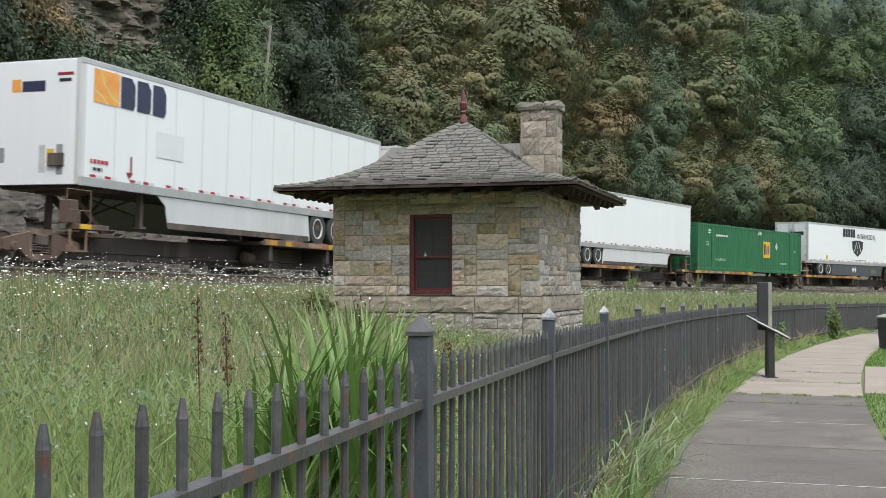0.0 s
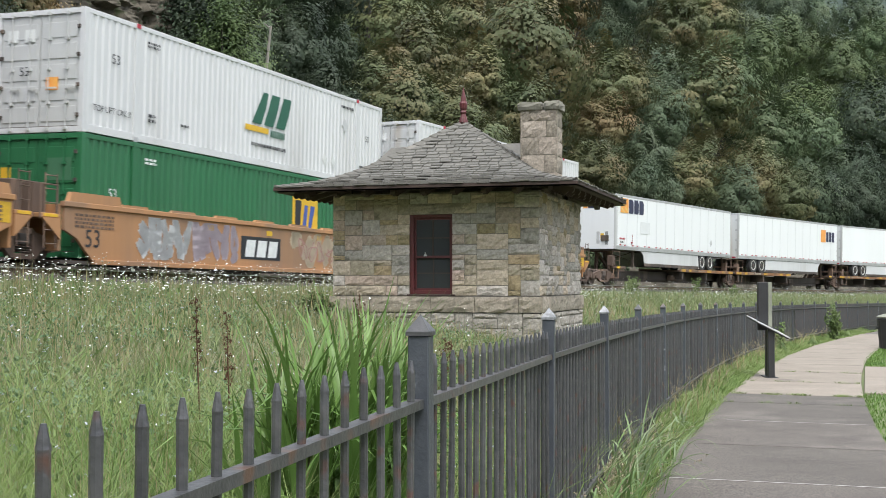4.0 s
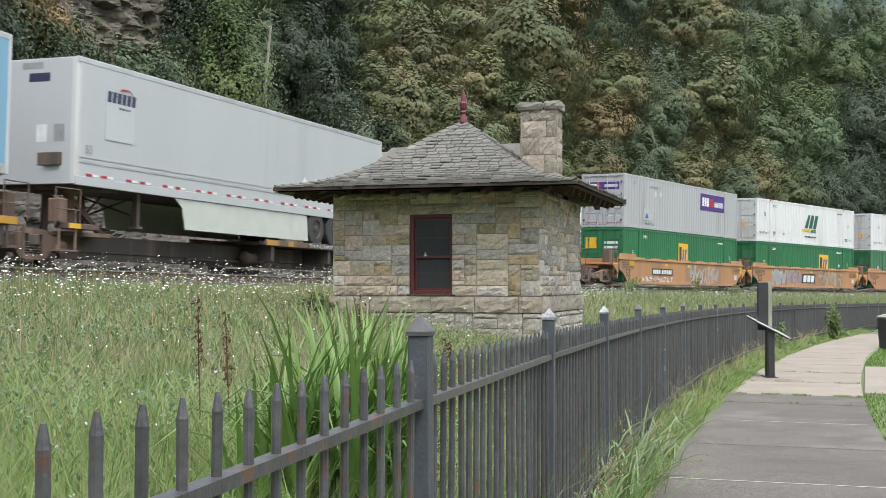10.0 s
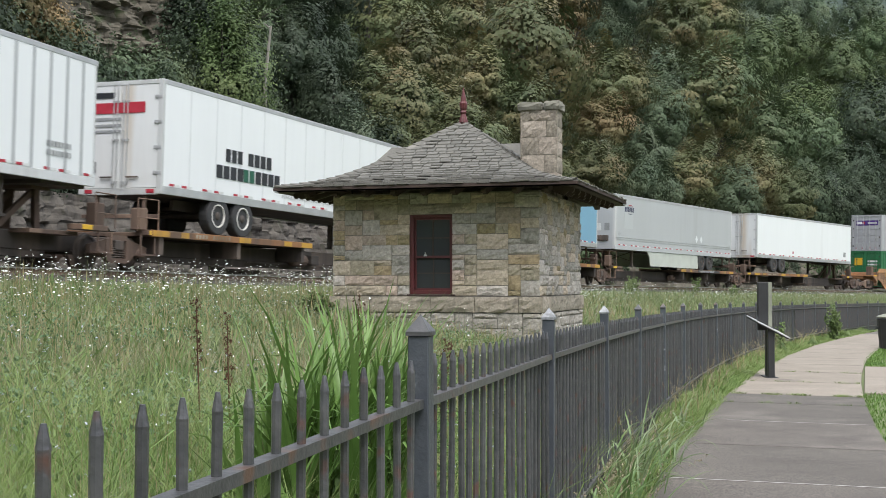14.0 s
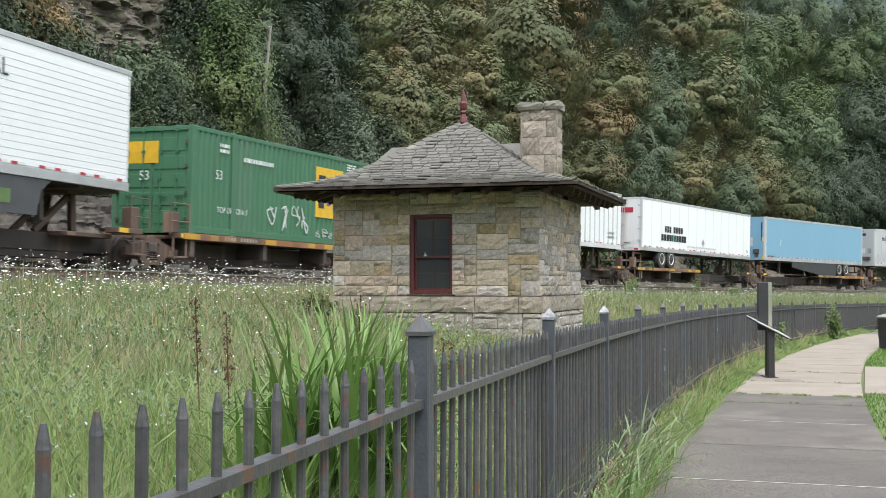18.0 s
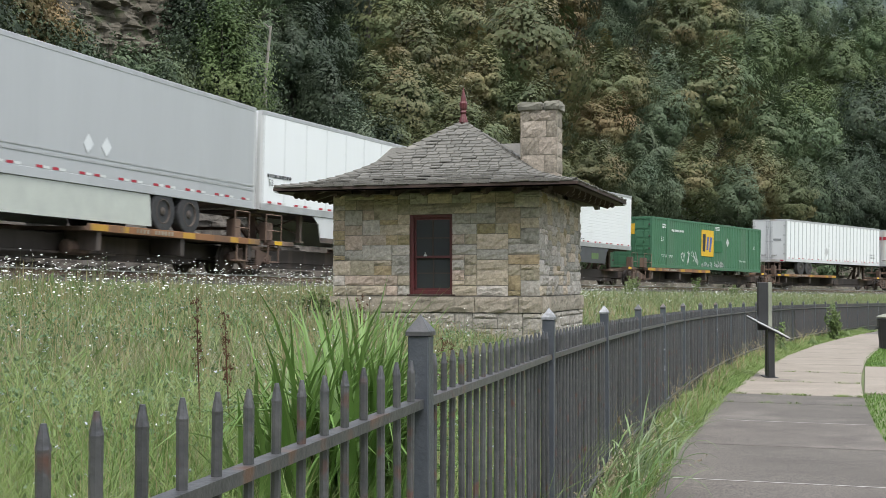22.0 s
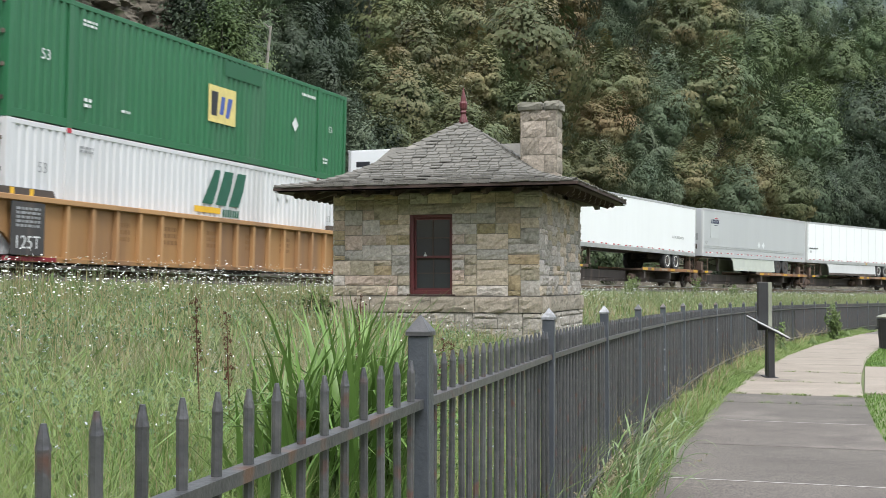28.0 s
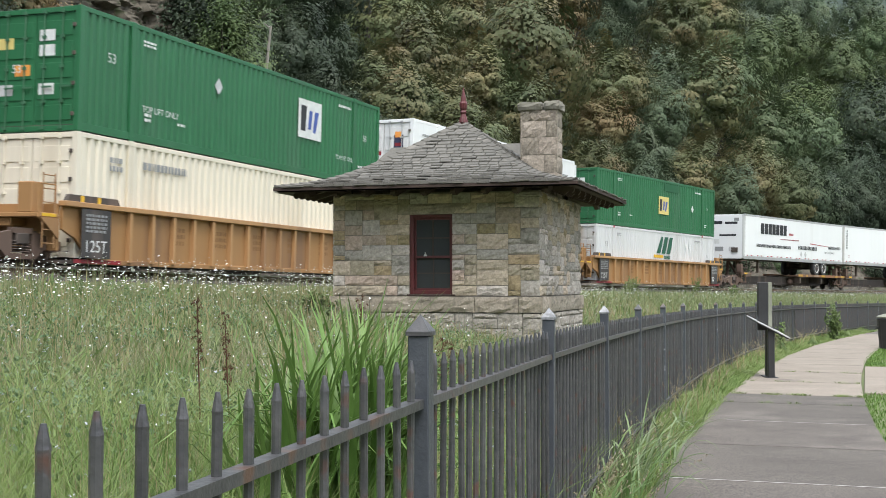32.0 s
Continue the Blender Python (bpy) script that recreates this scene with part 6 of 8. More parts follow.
def nose_marks(t, xn, spec):
    """Signs on a nose that trails: (y0, y1, z0, z1, paint)."""
    for y0, y1, z0, z1, c in spec:
        end_patch(t, "nose_sign", xn, y0, y1, TZ0 + z0, TZ0 + z1, c)


# the load, from the leading end to the rear
L53 = 16.154
# leading reefer trailer
def reefer_trailer(u, seed):
    t = trailer(u, 15.9, 1, P_WHITE, "white ribbed refrigerated trailer with black emblem", "ribbed", "grey", door=P_DOOR_PALE, tandem=2.7)
    x0 = -2.5
    poly(t, "logo_shape", glyphs(x0 + 0.1, TZ0 + 2.08, 5, 0.36, 0.62, 0.06, 0, None, 0.36), INK, label="black block logo shapes")
    words(t, "INTERMODAL", x0 + 2.5, TZ0 + 2.02, 0.38, INK)
    sx, sz = x0 + 2.6, TZ0 + 1.35
    poly(t, "emblem", [[(sx - 0.95, sz + 0.45), (sx - 0.86, sz - 0.15), (sx - 0.6, sz - 0.42), (sx, sz - 0.72), (sx + 0.6, sz - 0.42), (sx + 0.86, sz - 0.15), (sx + 0.95, sz + 0.45), (sx + 0.4, sz + 0.52), (sx - 0.4, sz + 0.52)]], INK, label="black shield emblem")
    poly(t, "emblem_road", [[(sx - 0.62, sz - 0.3), (sx - 0.5, sz - 0.36), (sx - 0.12, sz + 0.4), (sx - 0.22, sz + 0.4)], [(sx + 0.5, sz - 0.36), (sx + 0.62, sz - 0.3), (sx + 0.22, sz + 0.4), (sx + 0.12, sz + 0.4)], [(sx - 0.05, sz - 0.5), (sx + 0.05, sz - 0.5), (sx + 0.04, sz - 0.25), (sx - 0.04, sz - 0.25)], [(sx - 0.04, sz - 0.1), (sx + 0.04, sz - 0.1), (sx + 0.03, sz + 0.15), (sx - 0.03, sz + 0.15)]], PALE_INK, y=SIDE - 0.003)
    poly(t, "word_mark", bars(x0 + 1.6, x0 + 4.1, TZ0 + 0.34, TZ0 + 0.44, 1, 5), GREY_INK)
    patch(t, "yellow_sign", -5.1, -4.85, TZ0 + 0.3, TZ0 + 0.62, YELLOW_INK)
    diamonds(t, (-0.65, -0.28), (1.55,), 0.19)
    patch(t, "green_sign", 2.6, 3.5, 1.32, 1.62, surf("eco_green", (0.12, 0.2, 0.07), None, 3, 0.5, 0), y=-1.275)
    end_patch(t, "word_bar", -7.95, -0.95, 0.1, TZ0 + 2.0, TZ0 + 2.25, INK)
    end_patch(t, "word_bar", -7.95, -0.75, -0.2, TZ0 + 1.82, TZ0 + 1.9, GREY_INK)
    end_patch(t, "orange_sign", -7.95, -0.5, -0.3, TZ0 + 0.25, TZ0 + 0.45, ORANGE_INK)
    return t


def green_flat_container(u, seed):
    c = container(u, 1.06, P_GREEN2 if seed else P_GREEN, "green corrugated container with a yellow logo panel on the spine car", door=P_GREEN2 if seed else P_GREEN, lift=0.10)
    z0 = 1.06
    mark_emp(c, -0.55 if seed else 2.1, z0, YELLOW_INK, 1.8 if seed else 1.1, 0.85 if seed else 1.0, 2.45 if seed else 2.1)
    words(c, "53", -7.0, z0 + 1.55, 0.26, WHITE_INK)
    words(c, "53", 6.7, z0 + 1.5, 0.22, WHITE_INK)
    words(c, "TOP LIFT ONLY", -6.9 if seed else -5.7, z0 + 0.64, 0.16, WHITE_INK)
    words(c, "TOP LIFT ONLY", 4.3, z0 + 0.62, 0.12, WHITE_INK)
    poly(c, "stencil_mark", bars(-5.6, -4.0, z0 + 2.15, z0 + 2.35, 1, 7) + bars(-6.8, -6.35, z0 + 2.3, z0 + 2.6, 2, 8) + bars(0.6, 1.2, z0 + 2.5, z0 + 2.75, 3, 9), WHITE_INK)
    diamonds(c, (2.5 if seed else 3.7,), (z0 + 1.8,), 0.24, PALE_INK)
    if seed:
        patch(c, "repaint_patch", 0.5, 1.7, z0 + 1.15, z0 + 1.85, P_GREEN)
    if seed:
        scribble(c, -4.3, -1.7, z0 + 0.22, z0 + 1.15, WHITE_INK, 6, SIDE, 0.05, 4)
        scribble(c, -1.4, 0.2, z0 + 0.2, z0 + 0.5, PALE_INK, 7, SIDE, 0.05, 4)
        scribble(c, 0.5, 2.0, z0 + 0.2, z0 + 0.62, PALE_INK, 8, SIDE, 0.05, 6)
    end_patch(c, "logo_panel", -CL / 2 + 0.016, -0.2, 1.05, z0 + 1.9, z0 + 2.5, YELLOW_INK)
    end_words(c, "53", -CL / 2 - 0.03, 0.4, z0 + 1.45, 0.26, WHITE_INK)
    return c


reefer_trailer(92.44, 1)
green_flat_container(75.17, 0)
trailer(57.81, L53, 1, P_WHITE, "plain white trailer with a white side skirt", "plate", "white")
t = trailer(40.79, L53, 1, P_WHITE, "white seamed trailer with an orange and navy logo", "seams", "white")
patch(t, "orange_logo", 5.0, 5.85, TZ0 + 1.55, TZ0 + 2.45, ORANGE_INK, label="orange square logo")
poly(t, "navy_mark", glyphs(5.95, TZ0 + 1.6, 3, 0.42, 0.72, 0.1, 0, None, 0.32), NAVY)
end_patch(t, "door_logo", -L53 / 2, -0.2, 0.8, TZ0 + 2.1, TZ0 + 2.4, NAVY)
t = trailer(23.28, L53, -1, P_WHITE, "white seamed trailer with an orange and navy logo by its nose", "seams", "white", tandem=3.9)
xn = -L53 / 2
lg = patch(t, "orange_logo", xn + 0.42, xn + 1.36, TZ0 + 1.98, TZ0 + 2.76, ORANGE_INK, label="orange square logo with pale arcs")
poly(lg, "pale_arc", [[(xn + 0.62, TZ0 + 2.76), (xn + 0.68, TZ0 + 2.76), (xn + 0.82, TZ0 + 2.44), (xn + 1.1, TZ0 + 2.2), (xn + 1.36, TZ0 + 2.1), (xn + 1.36, TZ0 + 2.04), (xn + 1.06, TZ0 + 2.15), (xn + 0.77, TZ0 + 2.4)], [(xn + 0.42, TZ0 + 2.3), (xn + 0.8, TZ0 + 2.12), (xn + 0.98, TZ0 + 1.98), (xn + 0.9, TZ0 + 1.98), (xn + 0.76, TZ0 + 2.08), (xn + 0.42, TZ0 + 2.24)]], PALE_YELLOW, y=SIDE - 0.004)
poly(t, "navy_mark", [[(x0, TZ0 + 1.98), (x0 + 0.5, TZ0 + 1.98), (x0 + 0.56, TZ0 + 2.1), (x0 + 0.56, TZ0 + 2.56), (x0 + 0.42, TZ0 + 2.74), (x0, TZ0 + 2.74)] for x0 in (xn + 1.42, xn + 2.06, xn + 2.70)], NAVY, label="navy block logo shapes")
patch(t, "faded_patch", xn + 2.9, xn + 4.1, TZ0 + 0.95, TZ0 + 1.6, FADED)
poly(t, "red_number_mark", bars(xn + 0.35, xn + 1.05, TZ0 + 0.55, TZ0 + 0.7, 1, 3), RED_INK)
poly(t, "number_mark", bars(xn + 0.45, xn + 0.8, TZ0 + 0.38, TZ0 + 0.5, 1, 5), INK)
poly(t, "red_arrow", [[(xn + 1.82, TZ0 + 0.3), (xn + 1.98, TZ0 + 0.45), (xn + 1.92, TZ0 + 0.45), (xn + 1.92, TZ0 + 0.85), (xn + 1.86, TZ0 + 0.85), (xn + 1.86, TZ0 + 0.45), (xn + 1.7, TZ0 + 0.45)]], WINE_INK)
poly(t, "placard", [diamond(7.0 - 2.2, TZ0 + 0.8, 0.2)], PALE_INK)
nose_marks(t, xn, [(0.45, 0.72, 2.2, 2.5, ORANGE_INK), (-0.25, 0.42, 2.2, 2.45, NAVY), (-1.05, -0.6, 2.55, 2.62, WINE_INK), (-1.0, -0.65, 2.4, 2.48, INK), (-0.55, -0.35, 0.5, 0.85, YELLOW_INK), (-0.8, -0.62, 0.25, 0.95, GREY_INK), (-0.3, -0.12, 0.3, 0.95, PALE_INK), (0.9, 1.1, 0.55, 0.9, GREY_INK)])

stack_abf(2.11, 1)
stack_abf(-17.2, 2)
stack_courier(-36.6)

t = trailer(-57.94, 15.65, 1, P_WHITE, "plain white trailer with swing doors", "plate", tandem=3.25, rimmed=False, lift=0.21, tilt=0.4)
patch(t, "grey_sign", 6.35, 6.75, TZ0 + 0.5, TZ0 + 0.85, GREY_INK)
patch(t, "red_sign", -2.4, -2.25, TZ0 + 0.42, TZ0 + 0.6, RED_INK)


BLEACHED = paint("bleached_grey_paint", (0.47, 0.49, 0.49), (0.42, 0.43, 0.43), 0.45, 0.62, 0.95)


def grey_trailer(u, length, sign_at=2.6):
    t = trailer(u, length, -1, P_SILVER, "pale grey trailer with a small blue and red logo", "plate", "pale", rimmed=False, strip=RED_INK, low=P_SILVER, tandem=4.1)
    xn = -length / 2
    patch(t, "bleached_patch", xn + 1.0, xn + 2.1, TZ0 + 1.15, TZ0 + 2.25, BLEACHED)
    poly(t, "logo_shape", glyphs(xn + 1.05, TZ0 + 2.05, 6, 0.15, 0.26, 0.035, 0.1, None, 0.35), NAVY, label="small blue logo shapes")
    poly(t, "logo_arc", [[(xn + 1.5, TZ0 + 2.36), (xn + 1.9, TZ0 + 2.4), (xn + 2.12, TZ0 + 2.28), (xn + 1.9, TZ0 + 2.44), (xn + 1.6, TZ0 + 2.43)]], RED_INK)
    poly(t, "word_mark", bars(xn + 1.5, xn + 1.95, TZ0 + 1.92, TZ0 + 2.0, 1, 3), NAVY)
    words(t, "53", xn + 0.3, TZ0 + 0.75, 0.2, GREY_INK)
    part("rub_rail", Shape().box(xn + 0.1, -xn - 0.1, -1.306, -1.296, TZ0 + 0.52, TZ0 + 0.58).box(xn + 0.1, -xn - 0.1, -1.306, -1.296, TZ0 + 0.64, TZ0 + 0.68), ALU, t)
    diamonds(t, (sign_at, sign_at + 0.7), (TZ0 + 0.95,), 0.2, FADED)
    nose_marks(t, xn, [(-0.5, 0.1, 2.4, 2.6, NAVY), (-0.3, 0.3, 2.7, 2.85, GREY_INK), (-0.45, -0.15, 1.0, 1.4, WHITE_INK), (-0.95, -0.65, 1.0, 1.4, GREY_INK), (-0.9, -0.2, 0.45, 0.75, P_DARK)])
    return t


grey_trailer(-78.07, 16.4)
t = trailer(-96.78, L53, -1, P_BLUE, "sky-blue trailer with a dark side skirt", "plate", "dark", door=P_BLUE, front=P_BLUE, tandem=3.5)
xn = -L53 / 2
patch(t, "white_mark", xn + 2.2, xn + 2.3, TZ0 + 1.05, TZ0 + 1.5, WHITE_INK)
poly(t, "number_mark", bars(xn + 0.3, xn + 1.4, TZ0 + 0.26, TZ0 + 0.38, 1, 4), NAVY)
nose_marks(t, xn, [(-0.2, 0.2, 2.2, 2.32, NAVY), (-0.35, 0.0, 0.95, 1.55, PALE_INK), (0.35, 0.5, 0.35, 0.55, PALE_INK), (-1.05, -0.95, 1.3, 2.6, NAVY), (-1.14, -1.0, 1.3, 1.55, PALE_YELLOW), (-1.14, -1.0, 0.1, 0.35, YELLOW_INK), (-0.75, -0.5, 0.2, 0.6, P_DARK), (-0.1, 0.1, 0.25, 0.5, GREY_INK)])

t = trailer(-115.39, 15.95, 1, P_WHITE, "white seamed trailer with black and green lettering bars", "seams", tandem=3.3, low=ALU, lift=0.125, tilt=0.4)
poly(t, "word_mark", glyphs(-5.05, TZ0 + 1.14, 3, 0.24, 0.36, 0.06, 0, None, 0.4) + glyphs(-3.9, TZ0 + 1.14, 4, 0.27, 0.36, 0.06, 0, None, 0.4) + glyphs(-5.5, TZ0 + 0.66, 4, 0.3, 0.36, 0.05, 0, None, 0.4) + glyphs(-3.5, TZ0 + 0.66, 4, 0.3, 0.36, 0.05, 0, None, 0.4), INK, label="black lettering bars")
poly(t, "green_mark", glyphs(-4.13, TZ0 + 0.66, 2, 0.26, 0.36, 0.05, 0, None, 0.4), LINK_GREEN)
poly(t, "word_mark", bars(-2.0, 2.3, TZ0 + 0.40, TZ0 + 0.54, 1, 4), PALE_INK)
diamonds(t, (0.3,), (TZ0 + 0.75,), 0.22, GREY_INK)
words(t, "53", 7.2, TZ0 + 0.42, 0.2, INK)
end_patch(t, "word_bar", -15.95 / 2, -0.75, 1.0, TZ0 + 2.1, TZ0 + 2.38, RED_INK)
end_patch(t, "word_bar", -15.95 / 2, 0.2, 1.0, TZ0 + 2.5, TZ0 + 2.65, INK)
for z in (1.92, 1.75, 1.6):
    end_patch(t, "word_bar", -15.95 / 2, 0.0, 0.95, TZ0 + z, TZ0 + z + 0.07, GREY_INK)
end_patch(t, "placard", -15.95 / 2, 0.75, 1.0, TZ0 + 0.55, TZ0 + 0.85, GREY_INK)

t = trailer(-134.1, 15.85, 1, P_WHITE, "white trailer with upright side posts and worn doors", "posts", tandem=2.9, rimmed=False, low=P_WHITE2)
diamonds(t, (-1.6,), (TZ0 + 0.85,), 0.3, PALE_INK)
poly(t, "number_mark", bars(6.0, 6.9, TZ0 + 0.55, TZ0 + 0.95, 2, 4), GREY_INK)
end_patch(t, "placard", -15.85 / 2, 0.7, 0.95, TZ0 + 0.8, TZ0 + 1.1, GREY_INK)
end_patch(t, "word_bar", -15.85 / 2, -0.9, -0.3, TZ0 + 1.45, TZ0 + 1.6, GREY_INK)
green_flat_container(-154.36, 1)
reefer_trailer(-173.3, 2)
t = trailer(-191.14, 16.35, -1, P_WHITE, "white seamed trailer with a two-tone skirt", "seams", "white", tandem=3.75)
words(t, "53", -7.8, TZ0 + 0.75, 0.2, INK)
poly(t, "number_mark", bars(-7.85, -6.5, TZ0 + 1.0, TZ0 + 1.16, 1, 9), INK)
patch(t, "yellow_sign", 1.4, 1.6, TZ0 + 0.03, TZ0 + 0.18, YELLOW_INK, y=-1.306)
grey_trailer(-207.85, 16.1, 0.1)
t = trailer(-225.4, 16.5, -1, P_WHITE, "plain white trailer with upright number bars at its nose", "plate", tandem=3.6, lift=0.085, tilt=0.3)
words(t, "53'", -7.55, TZ0 + 0.55, 0.2, WINE_INK)
poly(t, "number_mark", [[(-7.85, TZ0 + z), (-7.70, TZ0 + z), (-7.70, TZ0 + z + 0.13), (-7.85, TZ0 + z + 0.13)] for z in (1.2, 1.38, 1.56, 1.74, 1.92, 2.1, 2.28, 2.46)], INK)
words(t, "AIR RIDE EQUIPPED", 4.6, TZ0 + 0.95, 0.15, GREY_INK)
nose_marks(t, -8.25, [(-1.12, -0.98, 1.15, 2.6, INK), (-1.0, -0.75, 0.2, 0.5, GREY_INK), (-0.4, 0.2, 0.3, 0.6, PALE_INK)])
t = trailer(-242.05, L53, -1, P_WHITE, "white trailer with large black lettering bars and a red line", "plate", tandem=4.0)
poly(t, "word_mark", glyphs(-5.7, TZ0 + 1.75, 7, 0.5, 0.7, 0.08, 0, random.Random(6), 0.36), INK, label="large black lettering bars")
poly(t, "word_mark", glyphs(-1.3, TZ0 + 1.8, 4, 0.12, 0.14, 0.05, 0), RED_INK)
poly(t, "word_mark", bars(-2.7, 0.3, TZ0 + 1.45, TZ0 + 1.56, 1, 4), WINE_INK)
poly(t, "word_mark", glyphs(-6.3, TZ0 + 0.85, 28, 0.13, 0.2, 0.06, 0, random.Random(8), 0.4), INK)
poly(t, "word_mark", glyphs(0.2, TZ0 + 0.88, 14, 0.15, 0.26, 0.08, 0, random.Random(9), 0.4), INK)
poly(t, "red_line", [[(2.2, TZ0 + 1.32), (5.4, TZ0 + 1.22), (5.4, TZ0 + 1.25), (2.2, TZ0 + 1.37)]], RED_INK)
poly(t, "number_mark", glyphs(5.4, TZ0 + 1.05, 12, 0.1, 0.22, 0.09, 0, random.Random(10), 0.35), INK)
words(t, "AIR RIDE EQUIPPED", 4.7, TZ0 + 0.72, 0.15, GREY_INK)
diamonds(t, (0.7, 1.4), (TZ0 + 0.55,), 0.2, PALE_INK)
nose_marks(t, -L53 / 2, [(0.3, 0.9, 2.3, 2.5, INK), (-0.8, 0.1, 2.3, 2.45, INK), (-0.9, -0.55, 2.5, 2.7, GREY_INK), (-0.7, 0.5, 1.5, 1.62, INK), (0.2, 0.8, 0.5, 0.8, GREY_INK), (-0.6, -0.2, 0.5, 0.8, PALE_INK), (0.5, 0.9, 1.0, 1.3, WHITE_INK)])

stack_green_over(-263.0, "abf", 1)
stack_reefer(-282.1)
stack_green_over(-301.1, "cream", 2)

# cars under the load, with the joints half way between neighbours
SPINES = ((92.44, 15.9, 1), (75.17, L53, 1), (57.81, L53, 1), (40.79, L53, 1), (23.28, L53, -1))
SPINES2 = ((-57.94, 15.65, 1), (-78.07, 16.4, -1), (-96.78, L53, -1), (-115.39, 15.95, 1), (-134.1, 15.85, 1), (-154.36, L53, 1), (-173.3, 15.85, 1), (-191.14, 16.35, -1), (-207.85, 16.1, -1), (-225.4, 16.5, -1), (-242.05, L53, -1))
WELLS, WELLS2 = ((2.11, 1), (-17.2, 2), (-36.6, 3)), ((-263.0, 4), (-282.1, 5), (-301.1, 6))
for block in (SPINES, SPINES2):
    for i, (u, ln, g) in enumerate(block):
        ahead = (block[i - 1][0] - u) / 2 if i else 9.0
        back = (u - block[i + 1][0]) / 2 if i + 1 < len(block) else 9.0
        spine_car(u, ln, g, back, ahead, i + 1 == len(block), seed=i + (10 if block is SPINES2 else 0))
for u, k in WELLS:
    well_car(u, 9.66, "old", k == 3, k)
for u, k in WELLS2:
    well_car(u, 9.52, "new", k == 6, k)

# ---- plants ----
SWAYING = []


def foliage(name, tones, rough=0.6, patch_scale=0.8, own=0.34, through_leaf=0.22, leaf_own=0.17):
    """Leaves or blades: one of several tones for each, drifting in patches."""
    m = bpy.data.materials.new(name)
    m.use_nodes = True
    n, l = m.node_tree.nodes, m.node_tree.links
    b = n["Principled BSDF"]
    geo, info = n.new("ShaderNodeNewGeometry"), n.new("ShaderNodeObjectInfo")
    tex = n.new("ShaderNodeTexNoise")
    tex.inputs["Scale"].default_value, tex.inputs["Detail"].default_value = patch_scale, 3
    l.new(geo.outputs["Position"], tex.inputs["Vector"])
    a = n.new("ShaderNodeMath")
    a.operation = "MULTIPLY_ADD"
    a.inputs[1].default_value, a.inputs[2].default_value = 2 * leaf_own, -leaf_own
    l.new(geo.outputs["Random Per Island"], a.inputs[0])
    c = n.new("ShaderNodeMapRange")
    c.inputs["From Min"].default_value, c.inputs["From Max"].default_value = 0.3, 0.7
    l.new(tex.outputs["Fac"], c.inputs["Value"])
    s = n.new("ShaderNodeMath")
    s.operation = "ADD"
    s.use_clamp = True
    l.new(a.outputs[0], s.inputs[0])
    l.new(c.outputs["Result"], s.inputs[1])
    ramp = n.new("ShaderNodeValToRGB")
    el = ramp.color_ramp.elements
    while len(el) < len(tones):
        el.new(0.5)
    for i, t in enumerate(tones):
        el[i].position, el[i].color = i / (len(tones) - 1), (*t, 1)
    l.new(s.outputs[0], ramp.inputs[0])
    hs = n.new("ShaderNodeHueSaturation")
    v = n.new("ShaderNodeMapRange")
    v.inputs["To Min"].default_value, v.inputs["To Max"].default_value = 1 - own, 1 + own
    l.new(info.outputs["Random"], v.inputs["Value"])
    l.new(v.outputs["Result"], hs.inputs["Value"])
    l.new(ramp.outputs[0], hs.inputs["Color"])
    l.new(hs.outputs[0], b.inputs["Base Color"])
    b.inputs["Roughness"].default_value = rough
    b.inputs["Specular IOR Level"].default_value = 0.3
    tr, ms = n.new("ShaderNodeBsdfTranslucent"), n.new("ShaderNodeMixShader")
    ms.inputs[0].default_value = through_leaf
    l.new(hs.outputs[0], tr.inputs["Color"])
    l.new(b.outputs[0], ms.inputs[1])
    l.new(tr.outputs[0], ms.inputs[2])
    l.new(ms.outputs[0], n["Material Output"].inputs["Surface"])
    return m


LEAF_GREEN = foliage("broad_green_leaves", [(0.050, 0.080, 0.037), (0.080, 0.118, 0.052), (0.122, 0.150, 0.070)], 0.6, 0.30, 0.30, 0.12, 0.07)
LEAF_BRIGHT = foliage("yellow_green_leaves", [(0.062, 0.098, 0.038), (0.094, 0.132, 0.050), (0.135, 0.164, 0.070)], 0.6, 0.30, 0.24, 0.12, 0.07)
LEAF_CLIFF = foliage("fresh_green_leaves", [(0.066, 0.108, 0.036), (0.096, 0.140, 0.048), (0.135, 0.172, 0.068)], 0.6, 0.30, 0.1, 0.15, 0.12)
LEAF_DARK = foliage("dark_green_leaves", [(0.046, 0.066, 0.042), (0.068, 0.094, 0.056), (0.098, 0.121, 0.072)], 0.6, 0.30, 0.30, 0.12, 0.07)
# a darker copy of the dark green leaves, with the wood's shade in its colour
LEAF_SHADE = foliage("shade_dark_leaves", [(0.028, 0.044, 0.025), (0.042, 0.063, 0.034), (0.064, 0.086, 0.048)], 0.6, 0.30, 0.28, 0.12, 0.07)
LEAF_BLUE = foliage("grey_green_leaves", [(0.055, 0.085, 0.045), (0.080, 0.112, 0.058), (0.112, 0.140, 0.076)], 0.6, 0.30, 0.26, 0.12, 0.07)
LEAF_OLIVE = foliage("olive_leaves", [(0.066, 0.094, 0.038), (0.110, 0.124, 0.052), (0.175, 0.142, 0.064)], 0.6, 0.22, 0.24, 0.12, 0.07)
LEAF_BROWN = foliage("browning_leaves", [(0.098, 0.101, 0.044), (0.148, 0.122, 0.055), (0.204, 0.136, 0.064)], 0.6, 0.25, 0.22, 0.12, 0.07)
BARK = surf("grey_bark", (0.07, 0.061, 0.052), (0.04, 0.035, 0.03), 3, 0.95, 0.7, fine=20)
